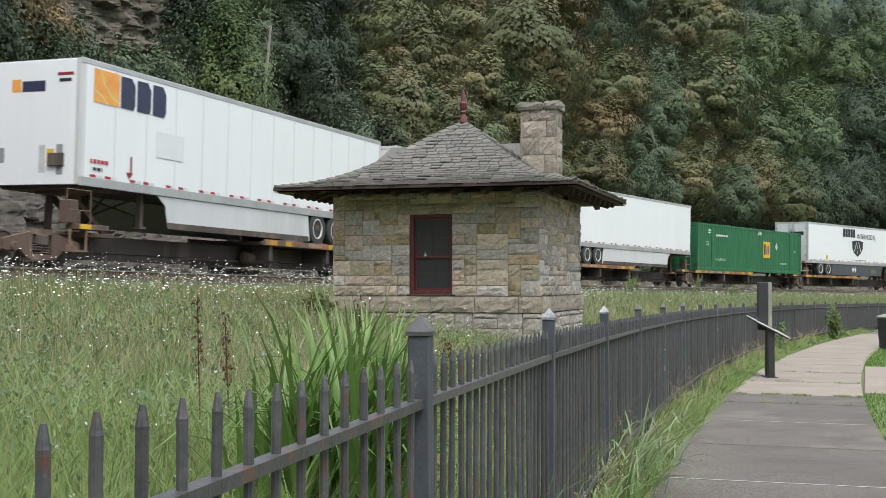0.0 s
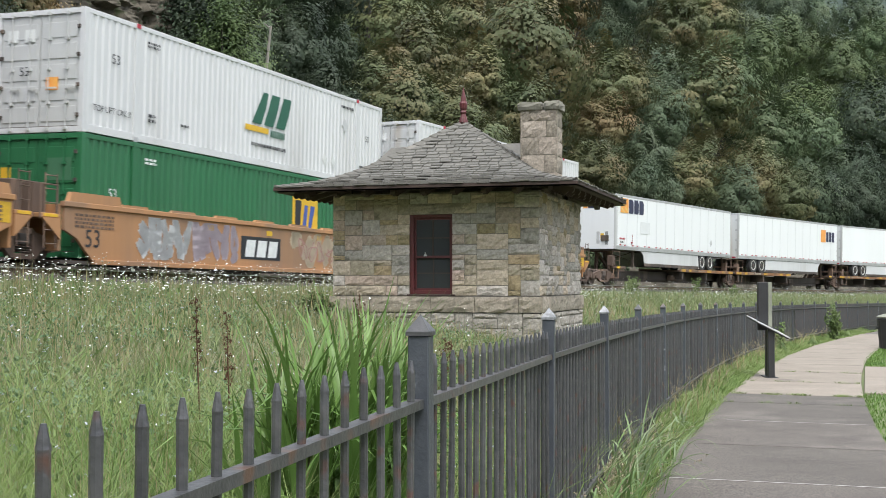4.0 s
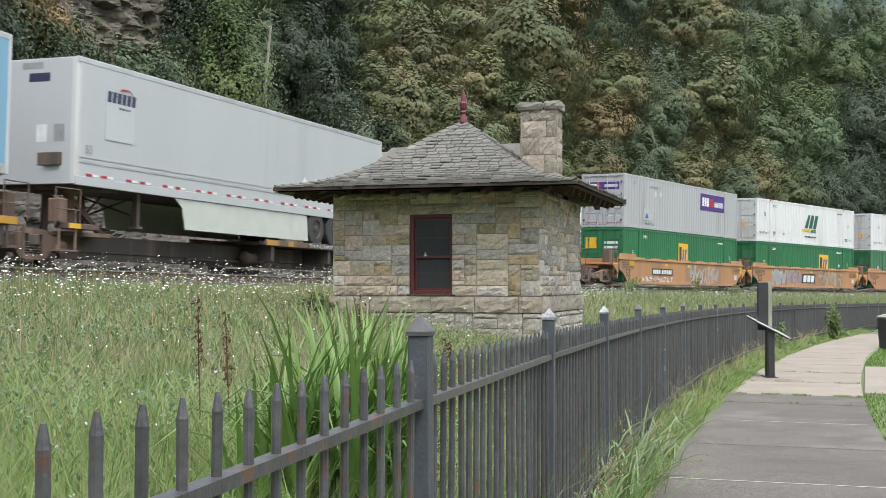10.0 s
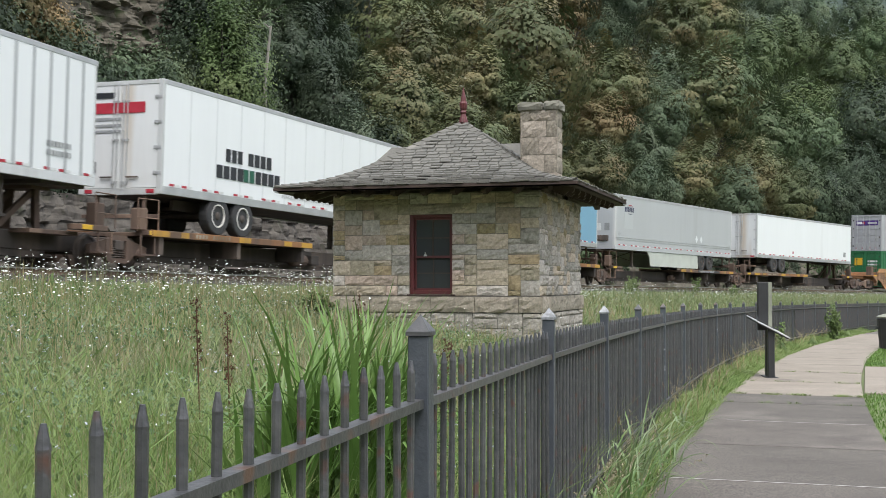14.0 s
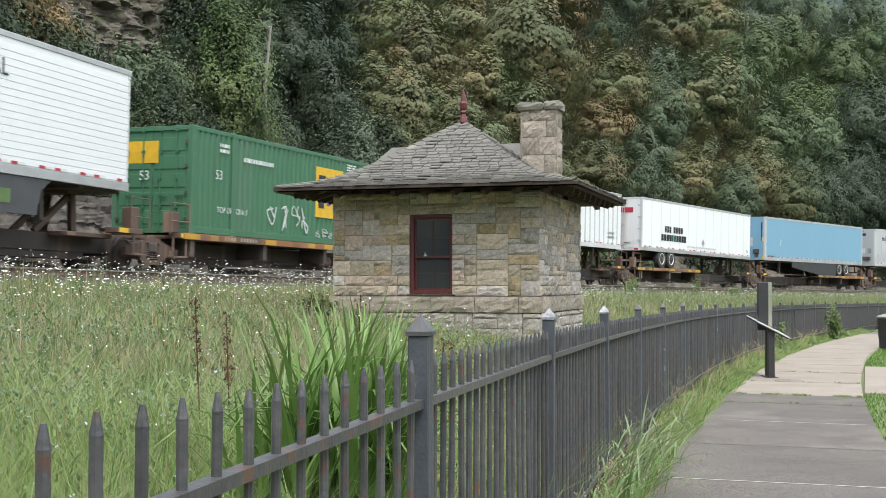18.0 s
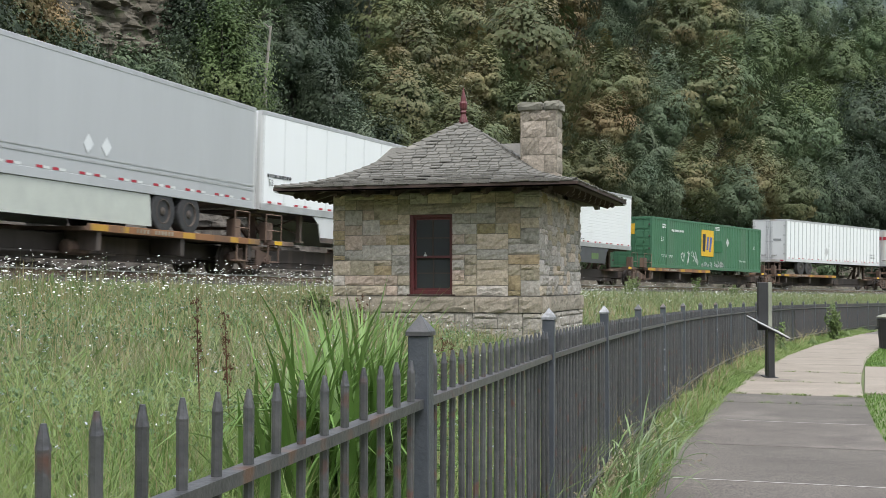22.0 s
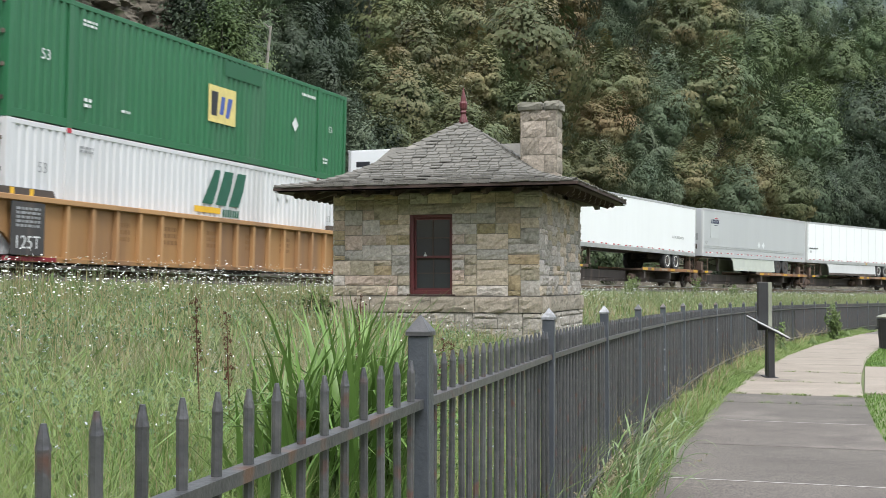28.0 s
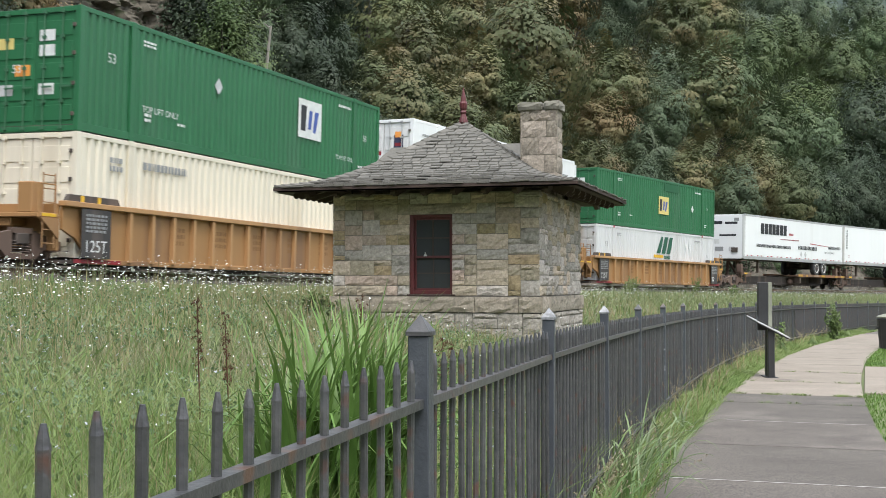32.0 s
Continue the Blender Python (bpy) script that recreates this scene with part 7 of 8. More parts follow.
GRASS = foliage("meadow_grass", [(0.110, 0.162, 0.058), (0.170, 0.215, 0.090), (0.255, 0.262, 0.145), (0.39, 0.34, 0.24)], 0.55, 1.5, 0.05, 0.22, 0.3)
GRASS_FAR = foliage("rank_grass", [(0.110, 0.158, 0.058), (0.162, 0.200, 0.085), (0.235, 0.245, 0.140)], 0.6, 0.5, 0.05)
GRASS_FRESH = foliage("verge_grass", [(0.128, 0.205, 0.055), (0.200, 0.278, 0.084), (0.270, 0.315, 0.140)], 0.5, 0.8, 0.05)
LAWN = foliage("mown_lawn", [(0.072, 0.156, 0.026), (0.117, 0.215, 0.042), (0.156, 0.247, 0.058)], 0.6, 1.2, 0.05)
STRAW = foliage("dry_stalks", [(0.30, 0.24, 0.12), (0.36, 0.31, 0.17), (0.24, 0.19, 0.10)], 0.8, 0.7, 0.05)
SEEDS = foliage("tan_seed_heads", [(0.27, 0.23, 0.155), (0.37, 0.32, 0.23)], 0.8, 0.9, 0.02, 0.2)
LILY = foliage("strap_leaves", [(0.085, 0.170, 0.036), (0.125, 0.215, 0.052), (0.165, 0.250, 0.075)], 0.4, 1.5, 0.15)
HERB = foliage("blue_green_herbs", [(0.092, 0.158, 0.075), (0.14, 0.212, 0.102), (0.205, 0.265, 0.15)], 0.6, 1.1, 0.05)
WEED = foliage("broad_weeds", [(0.11, 0.175, 0.055), (0.165, 0.235, 0.08), (0.235, 0.285, 0.125)], 0.6, 0.9, 0.05)
PETAL = foliage("white_umbels", [(0.62, 0.64, 0.60), (0.74, 0.75, 0.71), (0.80, 0.80, 0.77)], 0.8, 0.9, 0.02, 0.2)
ASTER = foliage("pale_lilac_flowers", [(0.50, 0.53, 0.62), (0.60, 0.62, 0.70)], 0.8, 0.9, 0.02, 0.2)
LILY_PALE = foliage("pale_reed_leaves", [(0.085, 0.165, 0.04), (0.15, 0.23, 0.085), (0.30, 0.35, 0.22)], 0.45, 1.5, 0.15)
DOCK = foliage("dock_seed", [(0.075, 0.036, 0.022), (0.115, 0.058, 0.034)], 0.9, 2.0, 0.05, 0.1)


def fast_mesh(name, verts, tris, material):
    """A mesh of triangles from arrays."""
    me = bpy.data.meshes.new(name)
    me.vertices.add(len(verts))
    me.vertices.foreach_set("co", np.asarray(verts, np.float32).ravel())
    me.loops.add(len(tris) * 3)
    me.loops.foreach_set("vertex_index", np.asarray(tris, np.int32).ravel())
    me.polygons.add(len(tris))
    me.polygons.foreach_set("loop_start", np.arange(0, len(tris) * 3, 3, dtype=np.int32))
    me.polygons.foreach_set("loop_total", np.full(len(tris), 3, np.int32))
    me.materials.append(material)
    me.update(calc_edges=True)
    return me


def leaf_cards(rng, centres, radius, flat, per, size, droop=0.3):
    """Small folded leaves scattered round the centres: arrays of vertices and triangles."""
    n = len(centres) * per
    c = np.repeat(centres, per, 0)
    r = np.repeat(radius, per)
    off = rng.normal(0, 1, (n, 3)) * 0.5
    off /= np.maximum(1, np.linalg.norm(off, axis=1))[:, None] ** 0.6
    p = c + off * np.stack([r, r, r * flat], 1)
    nrm = rng.normal(0, 0.5, (n, 3)) + np.array([0, 0, 0.7]) + off * 1.8
    nrm /= np.linalg.norm(nrm, axis=1)[:, None]
    d = rng.normal(0, 1, (n, 3))
    d[:, 2] -= droop
    d -= nrm * np.sum(d * nrm, 1)[:, None]
    d /= np.linalg.norm(d, axis=1)[:, None]
    w = np.cross(nrm, d)
    s = size * rng.uniform(0.6, 1.35, n)[:, None]
    a, b = p - d * s * 0.5, p + d * s * 0.5
    m = p - nrm * s * 0.08
    q1, q2 = m + w * s * 0.33, m - w * s * 0.33
    q1, q2 = q1 + nrm * s * 0.14, q2 + nrm * s * 0.14
    v = np.stack([a, q1, b, q2], 1).reshape(-1, 3)
    i = np.arange(n)[:, None] * 4
    t = np.concatenate([i + np.array([0, 1, 2]), i + np.array([0, 2, 3])], 0)
    return v, t


def crown_leaves(rng, height, spread, bare, lobes, flat, n, leaf, slim, ragged=0.0):
    """A crown: boughs bulge out of it as lobes, each shingled with large inner leaves and fringed with small outer ones.
    flat under 1 spreads the boughs into level layers; ragged breaks up the outline."""
    lay = 1.0 / max(flat, 0.3) ** 0.85
    tip = rng.normal(0, 1, (lobes, 3))
    tip[:, 2] += 0.25
    tip /= np.linalg.norm(tip, axis=1)[:, None]
    big = rng.uniform(0.65, 1.25, lobes)
    reach = 0.92 * math.sqrt(12.6 / lobes)
    k = np.arange(n)
    zz = 1 - 2 * (k + 0.5) / n
    az = k * 2.39996
    even = np.stack([np.sqrt(1 - zz * zz) * np.cos(az), np.sqrt(1 - zz * zz) * np.sin(az), zz], 1)
    m = int(n * 1.25)
    loose = rng.normal(0, 1, (m, 3))
    loose[:, 2] += 0.2
    loose /= np.linalg.norm(loose, axis=1)[:, None]
    u = np.concatenate([even + rng.normal(0, 0.02, even.shape), loose])
    inner = np.arange(n + m) < n
    stretch = np.array([1, 1, lay])
    gap = np.linalg.norm((u[:, None] - tip[None]) * stretch, axis=2) / (reach * big[None])
    near = np.argmin(gap, 1)
    cap = np.sqrt(np.maximum(0, 1 - gap[np.arange(len(u)), near] ** 2)) * big[near]
    turn = np.arctan2(u[:, 1], u[:, 0])
    ph = rng.uniform(0, 6.28, 3)
    lean = 1 + 0.14 * np.sin(turn + ph[0]) + 0.12 * np.sin(2 * turn + ph[1] + 2 * u[:, 2]) + 0.10 * np.sin(3 * turn + ph[2] - 3 * u[:, 2])
    r = (0.52 + 0.48 * cap) * lean * np.where(inner, 1.0, rng.uniform(0.95 - ragged, 1.16 + ragged, len(u)))
    if ragged:
        at = float(ph[0]) * 7
        r = r * np.array([1 + 2.2 * ragged * noise.noise((a * 3.1 + at, b * 3.1, c * 4.0)) + 1.2 * ragged * noise.noise((a * 8, b * 8 + at, c * 9)) for a, b, c in u.tolist()])
    size = np.array([spread, spread, height * (1 - bare) * 0.52])
    taper = np.where(u[:, 2] > 0, 1 - 0.22 * u[:, 2], 1 + 0.10 * u[:, 2])[:, None] * np.array([1, 1, 0]) + np.array([0, 0, 1])
    p = u * r[:, None] * size * taper + np.array([0, 0, height * (bare + 1) / 2])
    nrm = (u * r[:, None] - tip[near] * 0.60) * np.array([1, 1, lay])
    nrm /= np.linalg.norm(nrm, axis=1)[:, None] + 1e-6
    nrm = nrm * 0.75 + u * 0.45 + rng.normal(0, 1, u.shape) * np.where(inner, 0.11 + ragged, 0.24 + 2 * ragged)[:, None] + np.array([0, 0, 0.10])
    nrm /= np.linalg.norm(nrm, axis=1)[:, None]
    d = rng.normal(0, 1, u.shape) + u * 0.4
    d[:, 2] -= 0.3
    d -= nrm * np.sum(d * nrm, 1)[:, None]
    d /= np.linalg.norm(d, axis=1)[:, None]
    w = np.cross(nrm, d)
    area = 4.2 * math.pi * spread * (spread + size[2]) / 2 * 0.7 / n
    s = np.where(inner, 1.6 * math.sqrt(area) * rng.uniform(0.8, 1.25, len(u)), leaf * rng.uniform(0.7, 1.5, len(u)))[:, None]
    wide = np.where(inner, 0.5, slim * 1.5)[:, None]
    skew = rng.uniform(-0.3, 0.3, len(u))[:, None] * s
    v = np.stack([p - d * s * 0.45 - w * s * wide, p - d * s * 0.40 + w * s * wide, p + d * s * 0.6 + w * skew], 1).reshape(-1, 3)
    return v, np.arange(len(u) * 3).reshape(-1, 3)


def tree_meshes(seed, height, spread, material, leaf, lobes, count, flat, bare=0.2, slim=0.3, ragged=0.0):
    """Trunk and crown of one tree, standing on its origin."""
    rng = np.random.default_rng(seed)
    pr = random.Random(seed)
    wood = Shape()
    pts, p = [Vector((0, 0, -0.6))], Vector((0, 0, 0))
    n = 6
    for i in range(1, n + 1):
        p = Vector((p.x + pr.uniform(-0.03, 0.03) * height, p.y + pr.uniform(-0.03, 0.03) * height, height * 0.9 * i / n))
        pts.append(p)
    r0 = height * 0.014 + 0.03
    for i in range(n):
        wood.tube(pts[i], pts[i + 1], r0 * (1 - i / n * 0.85), r0 * (1 - (i + 1) / n * 0.85), 6, False)
    limbs = 12
    for k in range(limbs):
        f = bare + (0.95 - bare) * (k + pr.random() * 0.8) / limbs
        seg = min(n - 1, int(f * n))
        base = pts[seg].lerp(pts[seg + 1], f * n - seg)
        g = (f - bare) / (1 - bare)
        reach = spread * (0.3 + 0.6 * math.sqrt(max(0.0, 1 - (1.6 * g - 0.6) ** 2))) * pr.uniform(0.75, 1.05)
        az = k * 2.4 + pr.uniform(-0.6, 0.6)
        out = Vector((math.cos(az), math.sin(az), pr.uniform(0.15, 0.5)))
        rr = max(0.012, r0 * 0.42 * (1 - f * 0.6))
        mid = base + out * reach * 0.5 + Vector((pr.uniform(-0.2, 0.2), pr.uniform(-0.2, 0.2), 0))
        wood.tube(base, mid, rr, rr * 0.6, 4, False)
        wood.tube(mid, base + out * reach, rr * 0.6, rr * 0.2, 4, False)
    v, t = crown_leaves(rng, height, spread, bare, lobes, flat, count, leaf, slim, ragged)
    return wood.mesh("trunk", BARK), fast_mesh("crown", v, t, material)


def plant_tree(meshes, x, y, scale, turn, label, z=None, name="tree", category="tree", group="trees on the hillside"):
    t = thing(name, label, category, group, at=Matrix.Translation((x, y, ground_z(x, y) - 0.15 if z is None else z)) @ Matrix.Rotation(turn, 4, "Z") @ Matrix.Diagonal((scale, scale, scale * random.uniform(0.92, 1.1), 1)))
    part("trunk", meshes[0], None, t)
    part("crown", meshes[1], None, t)
    return t


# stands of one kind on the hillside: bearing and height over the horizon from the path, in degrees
# "deep" stands mark shaded parts of the wood, the shade painted into their leaves
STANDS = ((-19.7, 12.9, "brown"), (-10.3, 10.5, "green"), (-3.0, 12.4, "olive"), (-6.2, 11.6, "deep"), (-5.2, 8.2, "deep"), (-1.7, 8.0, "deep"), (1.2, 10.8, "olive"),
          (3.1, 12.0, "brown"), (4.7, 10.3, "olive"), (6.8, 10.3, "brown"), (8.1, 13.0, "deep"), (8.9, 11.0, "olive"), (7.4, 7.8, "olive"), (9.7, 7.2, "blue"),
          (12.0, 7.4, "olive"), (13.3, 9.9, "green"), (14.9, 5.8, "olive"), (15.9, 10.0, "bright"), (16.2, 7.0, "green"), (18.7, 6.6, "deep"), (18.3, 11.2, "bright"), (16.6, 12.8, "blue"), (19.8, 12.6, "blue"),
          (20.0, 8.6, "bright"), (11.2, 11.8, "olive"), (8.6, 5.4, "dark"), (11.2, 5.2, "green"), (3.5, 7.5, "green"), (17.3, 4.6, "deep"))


def build_woods():
    rng = random.Random(42)
    kinds = {}
    for kind, coat, flat in (("green", LEAF_GREEN, 0.78), ("bright", LEAF_BRIGHT, 0.75), ("dark", LEAF_DARK, 0.85), ("deep", LEAF_SHADE, 0.85), ("blue", LEAF_BLUE, 0.78)):
        i = len(kinds)
        kinds["near_" + kind] = [tree_meshes(100 + 10 * i + q, 9.0, 2.8, coat, 0.11, 64, 5600, flat, 0.16, ragged=0.07) for q in range(2)]
        kinds[kind] = [tree_meshes(105 + 10 * i + q, 15, 4.4, coat, 0.16, 90, 4800, flat, 0.28, ragged=0.07) for q in range(3)]
    for kind, coat in (("olive", LEAF_OLIVE), ("brown", LEAF_BROWN)):
        i = len(kinds)
        kinds["near_" + kind] = [tree_meshes(300 + 10 * i + q, 9.0, 3.2, coat, 0.11, 70, 5600, 0.42, 0.20, 0.22, 0.05) for q in range(2)]
        kinds[kind] = [tree_meshes(305 + 10 * i + q, 15, 5.0, coat, 0.16, 96, 4800, 0.42, 0.28, 0.22, 0.05) for q in range(3)]
    kinds["cheap"] = [tree_meshes(180 + i, 15, 4.0, LEAF_DARK, 0.50, 30, 900, 0.7) for i in range(2)]
    kinds["bush"] = [tree_meshes(190 + i, 2.8, 1.3, m, 0.10, 22, 1100, 0.75, 0.05, ragged=0.24) for i, m in enumerate((LEAF_GREEN, LEAF_DARK, LEAF_GREEN, LEAF_DARK))]
    labels = {"deep": "dense deep green tree on the wooded hillside", "green": "tall green broadleaf tree on the wooded hillside", "bright": "bright yellow-green broadleaf tree on the wooded hillside", "dark": "tall dark green tree on the wooded hillside", "olive": "olive-yellow locust tree with layered feathery crown", "brown": "browning locust tree on the wooded hillside", "blue": "grey-green broadleaf tree on the wooded hillside", "cheap": "distant dark green tree on the hill", "bush": "low leafy bush on the rock cut"}
    rows = ((1.6, 3.4, "bush"), (4.5, 4.6, "near"), (10.0, 5.6, "near"), (16.5, 6.6, "far"), (25, 7.0, "far"), (34.5, 7.2, "far"), (44.5, 7.6, "far"), (54, 8.0, "far"), (68, 9.0, "far"))
    for e, step, tier in rows:
        s = -36.0 + rng.uniform(0, step)
        while s < 190:
            ss, ee = s + rng.uniform(-0.35, 0.35) * step, e + rng.uniform(-0.3, 0.3) * step
            s += step
            x, y, _, _ = track(ss, -(11.5 + ee))
            ang = math.degrees(math.atan2(x, y))
            dist = math.hypot(x, y)
            if tier == "bush":
                if -30 < ss < 75 and rng.random() < 0.85:
                    continue
                plant_tree(rng.choice(kinds["bush"]), x, y, rng.uniform(0.7, 1.3), rng.uniform(0, 6.3), labels["bush"], name="bush", category="bush", group="bushes on the rock cut")
                continue
            if not -23.5 < ang < 23.5 or (ground_z(x, y) - 1.33) / dist > 0.245:
                if rng.random() < 0.22:
                    plant_tree(rng.choice(kinds["cheap"]), x, y, rng.uniform(0.7, 1.1), rng.uniform(0, 6.3), labels["cheap"])
                continue
            near = tier == "near" and dist < 75
            if near and 30 < ss < 43 and e < 13:
                continue
            rise = math.degrees(math.atan2(ground_z(x, y) + (6 if near else 11) - 1.33, dist))
            stand = min(STANDS, key=lambda q: math.hypot(ang - q[0], (rise - q[1]) * 1.1) + rng.uniform(0, 1.1))
            kind = stand[2]
            if rng.random() < 0.10:
                kind = rng.choice(("green", "dark", "blue"))
            if near:
                sc = rng.uniform(0.62, 0.95) if e < 8 else rng.uniform(0.8, 1.15)
            else:
                sc = rng.uniform(0.5, 0.72) if tier == "near" else rng.uniform(0.62, 1.22) + (0.1 if e > 36 else 0)
            plant_tree(rng.choice(kinds["near_" + kind if near else kind]), x, y, sc, rng.uniform(0, 6.3), labels[kind])
    # saplings and brambles on the forest floor, toned dark to paint shade into the gaps
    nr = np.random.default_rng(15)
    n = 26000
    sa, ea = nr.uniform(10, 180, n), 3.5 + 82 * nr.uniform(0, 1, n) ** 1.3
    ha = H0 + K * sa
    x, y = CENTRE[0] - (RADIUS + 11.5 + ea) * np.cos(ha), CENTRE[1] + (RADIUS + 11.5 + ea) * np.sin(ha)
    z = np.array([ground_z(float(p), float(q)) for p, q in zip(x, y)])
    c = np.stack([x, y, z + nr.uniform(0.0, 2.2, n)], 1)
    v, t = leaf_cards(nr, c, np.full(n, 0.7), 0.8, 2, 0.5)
    stuff("undergrowth", v, t, LEAF_SHADE, "undergrowth in shade-darkened green on the forest floor", "undergrowth")


def build_far_ridge():
    """A far wooded ridge behind the near hill."""
    verts, faces = [], []
    n, m = 260, 44
    for j in range(m):
        for i in range(n):
            a = radians(-40 + 95 * i / (n - 1))
            r = 420 + 520 * j / (m - 1)
            x, y = math.sin(a) * r, math.cos(a) * r
            base = 8 + 290 * (j / (m - 1)) ** 0.8 * (0.8 + 0.3 * noise.noise((a * 3, 0.3, 0)))
            z = base + 5.5 * noise.noise((x * 0.07, y * 0.07, 0)) + 3.5 * noise.noise((x * 0.2, y * 0.2, 3))
            verts.append((x, y, z))
    for j in range(m - 1):
        for i in range(n - 1):
            a = j * n + i
            faces.append((a, a + 1, a + n + 1, a + n))
    me = bpy.data.meshes.new("far_ridge")
    me.from_pydata(verts, [], faces)
    me.materials.append(surf("far_woods", (0.052, 0.076, 0.058), (0.022, 0.036, 0.030), 0.05, 1.0, 1.0, fine=0.35))
    tagged(new("far_ridge", me), "far wooded ridge under the pale sky", "hill", kind="structure")


def build_rocks():
    """Layered rock faces of the cutting."""
    def face(s0, s1, e0, e1, z0, z1, name, label, seed, lift):
        ns, nz = int((s1 - s0) / 0.45), int((z1 - z0) / 0.22)
        verts, faces = [], []
        for j in range(nz + 1):
            for i in range(ns + 1):
                s, k = s0 + (s1 - s0) * i / ns, j / nz
                zz = z0 + (z1 - z0) * k
                edge = min(1, (s - s0) / 3, (s1 - s) / 3)
                layer = noise.noise((s * 0.12, math.floor(zz * 1.3 + 0.5 * noise.noise((s * 0.2, 0, seed))) * 3.1, seed))
                bump = 0.75 * layer + 0.55 * noise.noise((s * 0.45, zz * 0.5, seed + 2)) + 0.22 * noise.noise((s * 1.6, zz * 2.2, seed + 5))
                e = e0 + (e1 - e0) * k + bump + (1 - edge) * 1.5
                x, y, zr, _ = track(s, -(11.5 + e))
                verts.append((x, y, zr + zz * (0.6 + 0.4 * edge) + lift + 0.4 * noise.noise((s * 0.3, seed, 0)) * k))
        w = ns + 1
        for j in range(nz):
            for i in range(ns):
                a = j * w + i
                faces.append((a, a + w, a + w + 1, a + 1))
        me = bpy.data.meshes.new(name)
        me.from_pydata(verts, [], faces)
        me.materials.append(ROCK)
        tagged(new(name, me), label, "rock", kind="structure")
    face(-30, 150, -0.6, 2.2, -0.6, 3.6, "rock_cut", "low grey layered rock face behind the tracks", 3.0, 0.0)
    def crag(s0, s1, e0, z0, z1, name, label, seed, coat, rough):
        """A broken rock face: ledges, upright cracks and knocked-off corners, with flat facets."""
        ns, nz = int((s1 - s0) / 0.14), int((z1 - z0) / 0.09)
        verts, faces = [], []
        for j in range(nz + 1):
            for i in range(ns + 1):
                s, zz = s0 + (s1 - s0) * i / ns, z0 + (z1 - z0) * j / nz
                warp = 0.7 * noise.noise((s * 0.3, zz * 0.4, seed))
                bed = math.floor(zz * 1.5 + warp + 0.12 * s)
                block = math.floor(s * 0.8 + 1.5 * noise.noise((bed * 3.7, s * 0.2, seed)))
                e = 0.45 * noise.noise((block * 1.7, bed * 2.3, seed)) + 0.35 * noise.noise((s * 0.35, zz * 0.5, seed + 3))
                e += 0.15 * noise.noise((s * 0.9, zz * 2.4, seed + 5)) + 0.06 * noise.noise((s * 2.4, zz * 6.5, seed + 7)) + 0.02 * noise.noise((s * 8.0, zz * 9.0, seed + 8))
                e += 0.12 * max(0.0, 0.2 - abs(noise.noise((s * 0.9, zz * 0.35, seed + 9)))) / 0.2
                x, y, zr, _ = track(s, -(11.5 + e0 + 0.3 * (zz - z0) + e * rough))
                verts.append((x, y, zr + zz + 0.05 * noise.noise((s * 2.0, zz * 2.0, seed + 4))))
        w = ns + 1
        for j in range(nz):
            for i in range(ns):
                a = j * w + i
                faces.append((a, a + w, a + w + 1, a + 1))
        me = bpy.data.meshes.new(name)
        me.from_pydata(verts, [], faces)
        me.materials.append(coat)
        tagged(new(name, me), label, "rock", kind="structure")
    crag(-8, 52, -1.1, -0.5, 3.4, "rock_cut_face", "grey cracked rock face of the cutting behind the tracks", 12.0, ROCK_PALE, 1.0)
    crag(26, 46, 4.4, 5.5, 17.0, "rock_cliff", "brown-grey layered cliff among the trees", 8.0, ROCK, 1.9)


def ground_array(x, y):
    dx, dy = CENTRE[0] - x, y - CENTRE[1]
    s = (np.arctan2(dy, dx) - H0) / K
    d = RADIUS - np.hypot(dx, dy)
    z = ZR + GRADE * np.clip(s, -420, 500) - np.interp(d, [p[0] for p in DROP], [p[1] for p in DROP]) + RAIL_LIFT * (d < 10)
    return z, s, d


def fence_x(y):
    fy = np.array([p[1] for p in FENCE])
    fx = np.array([p[0] for p in FENCE])
    return np.interp(y, fy, fx)


def blades(rng, x, y, z, h, w, lean, bend=0.5):
    """Curved tapering blades at the given places."""
    n = len(x)
    az = rng.uniform(0, 2 * np.pi, n)
    dx, dy = np.cos(az), np.sin(az)
    fz = rng.uniform(0, 2 * np.pi, n)
    wx, wy = np.cos(fz) * w / 2, np.sin(fz) * w / 2
    k1, k2 = lean * h * 0.35, lean * h * (0.9 + bend * rng.uniform(0, 1, n))
    base = np.stack([x, y, z], 1)
    mid = base + np.stack([dx * k1, dy * k1, h * 0.58], 1)
    tip = base + np.stack([dx * k2, dy * k2, h], 1)
    side = np.stack([wx, wy, np.zeros(n)], 1)
    v = np.stack([base - side, base + side, mid - side * 0.8, mid + side * 0.8, tip], 1).reshape(-1, 3)
    i = np.arange(n)[:, None] * 5
    t = np.concatenate([i + np.array(q) for q in ((0, 1, 3), (0, 3, 2), (2, 3, 4))], 0)
    return v, t


def stuff(name, v, t, material, label, category):
    return tagged(new(name, fast_mesh(name, v, t, material)), label, category, kind="stuff")


def in_house(x, y):
    dx, dy = x - 0.4185, y - 24.57
    c, s = math.cos(radians(17)), math.sin(radians(17))
    a, b = dx * c - dy * s, dx * s + dy * c
    return (np.abs(a) < 2.12) & (np.abs(b) < 2.12)


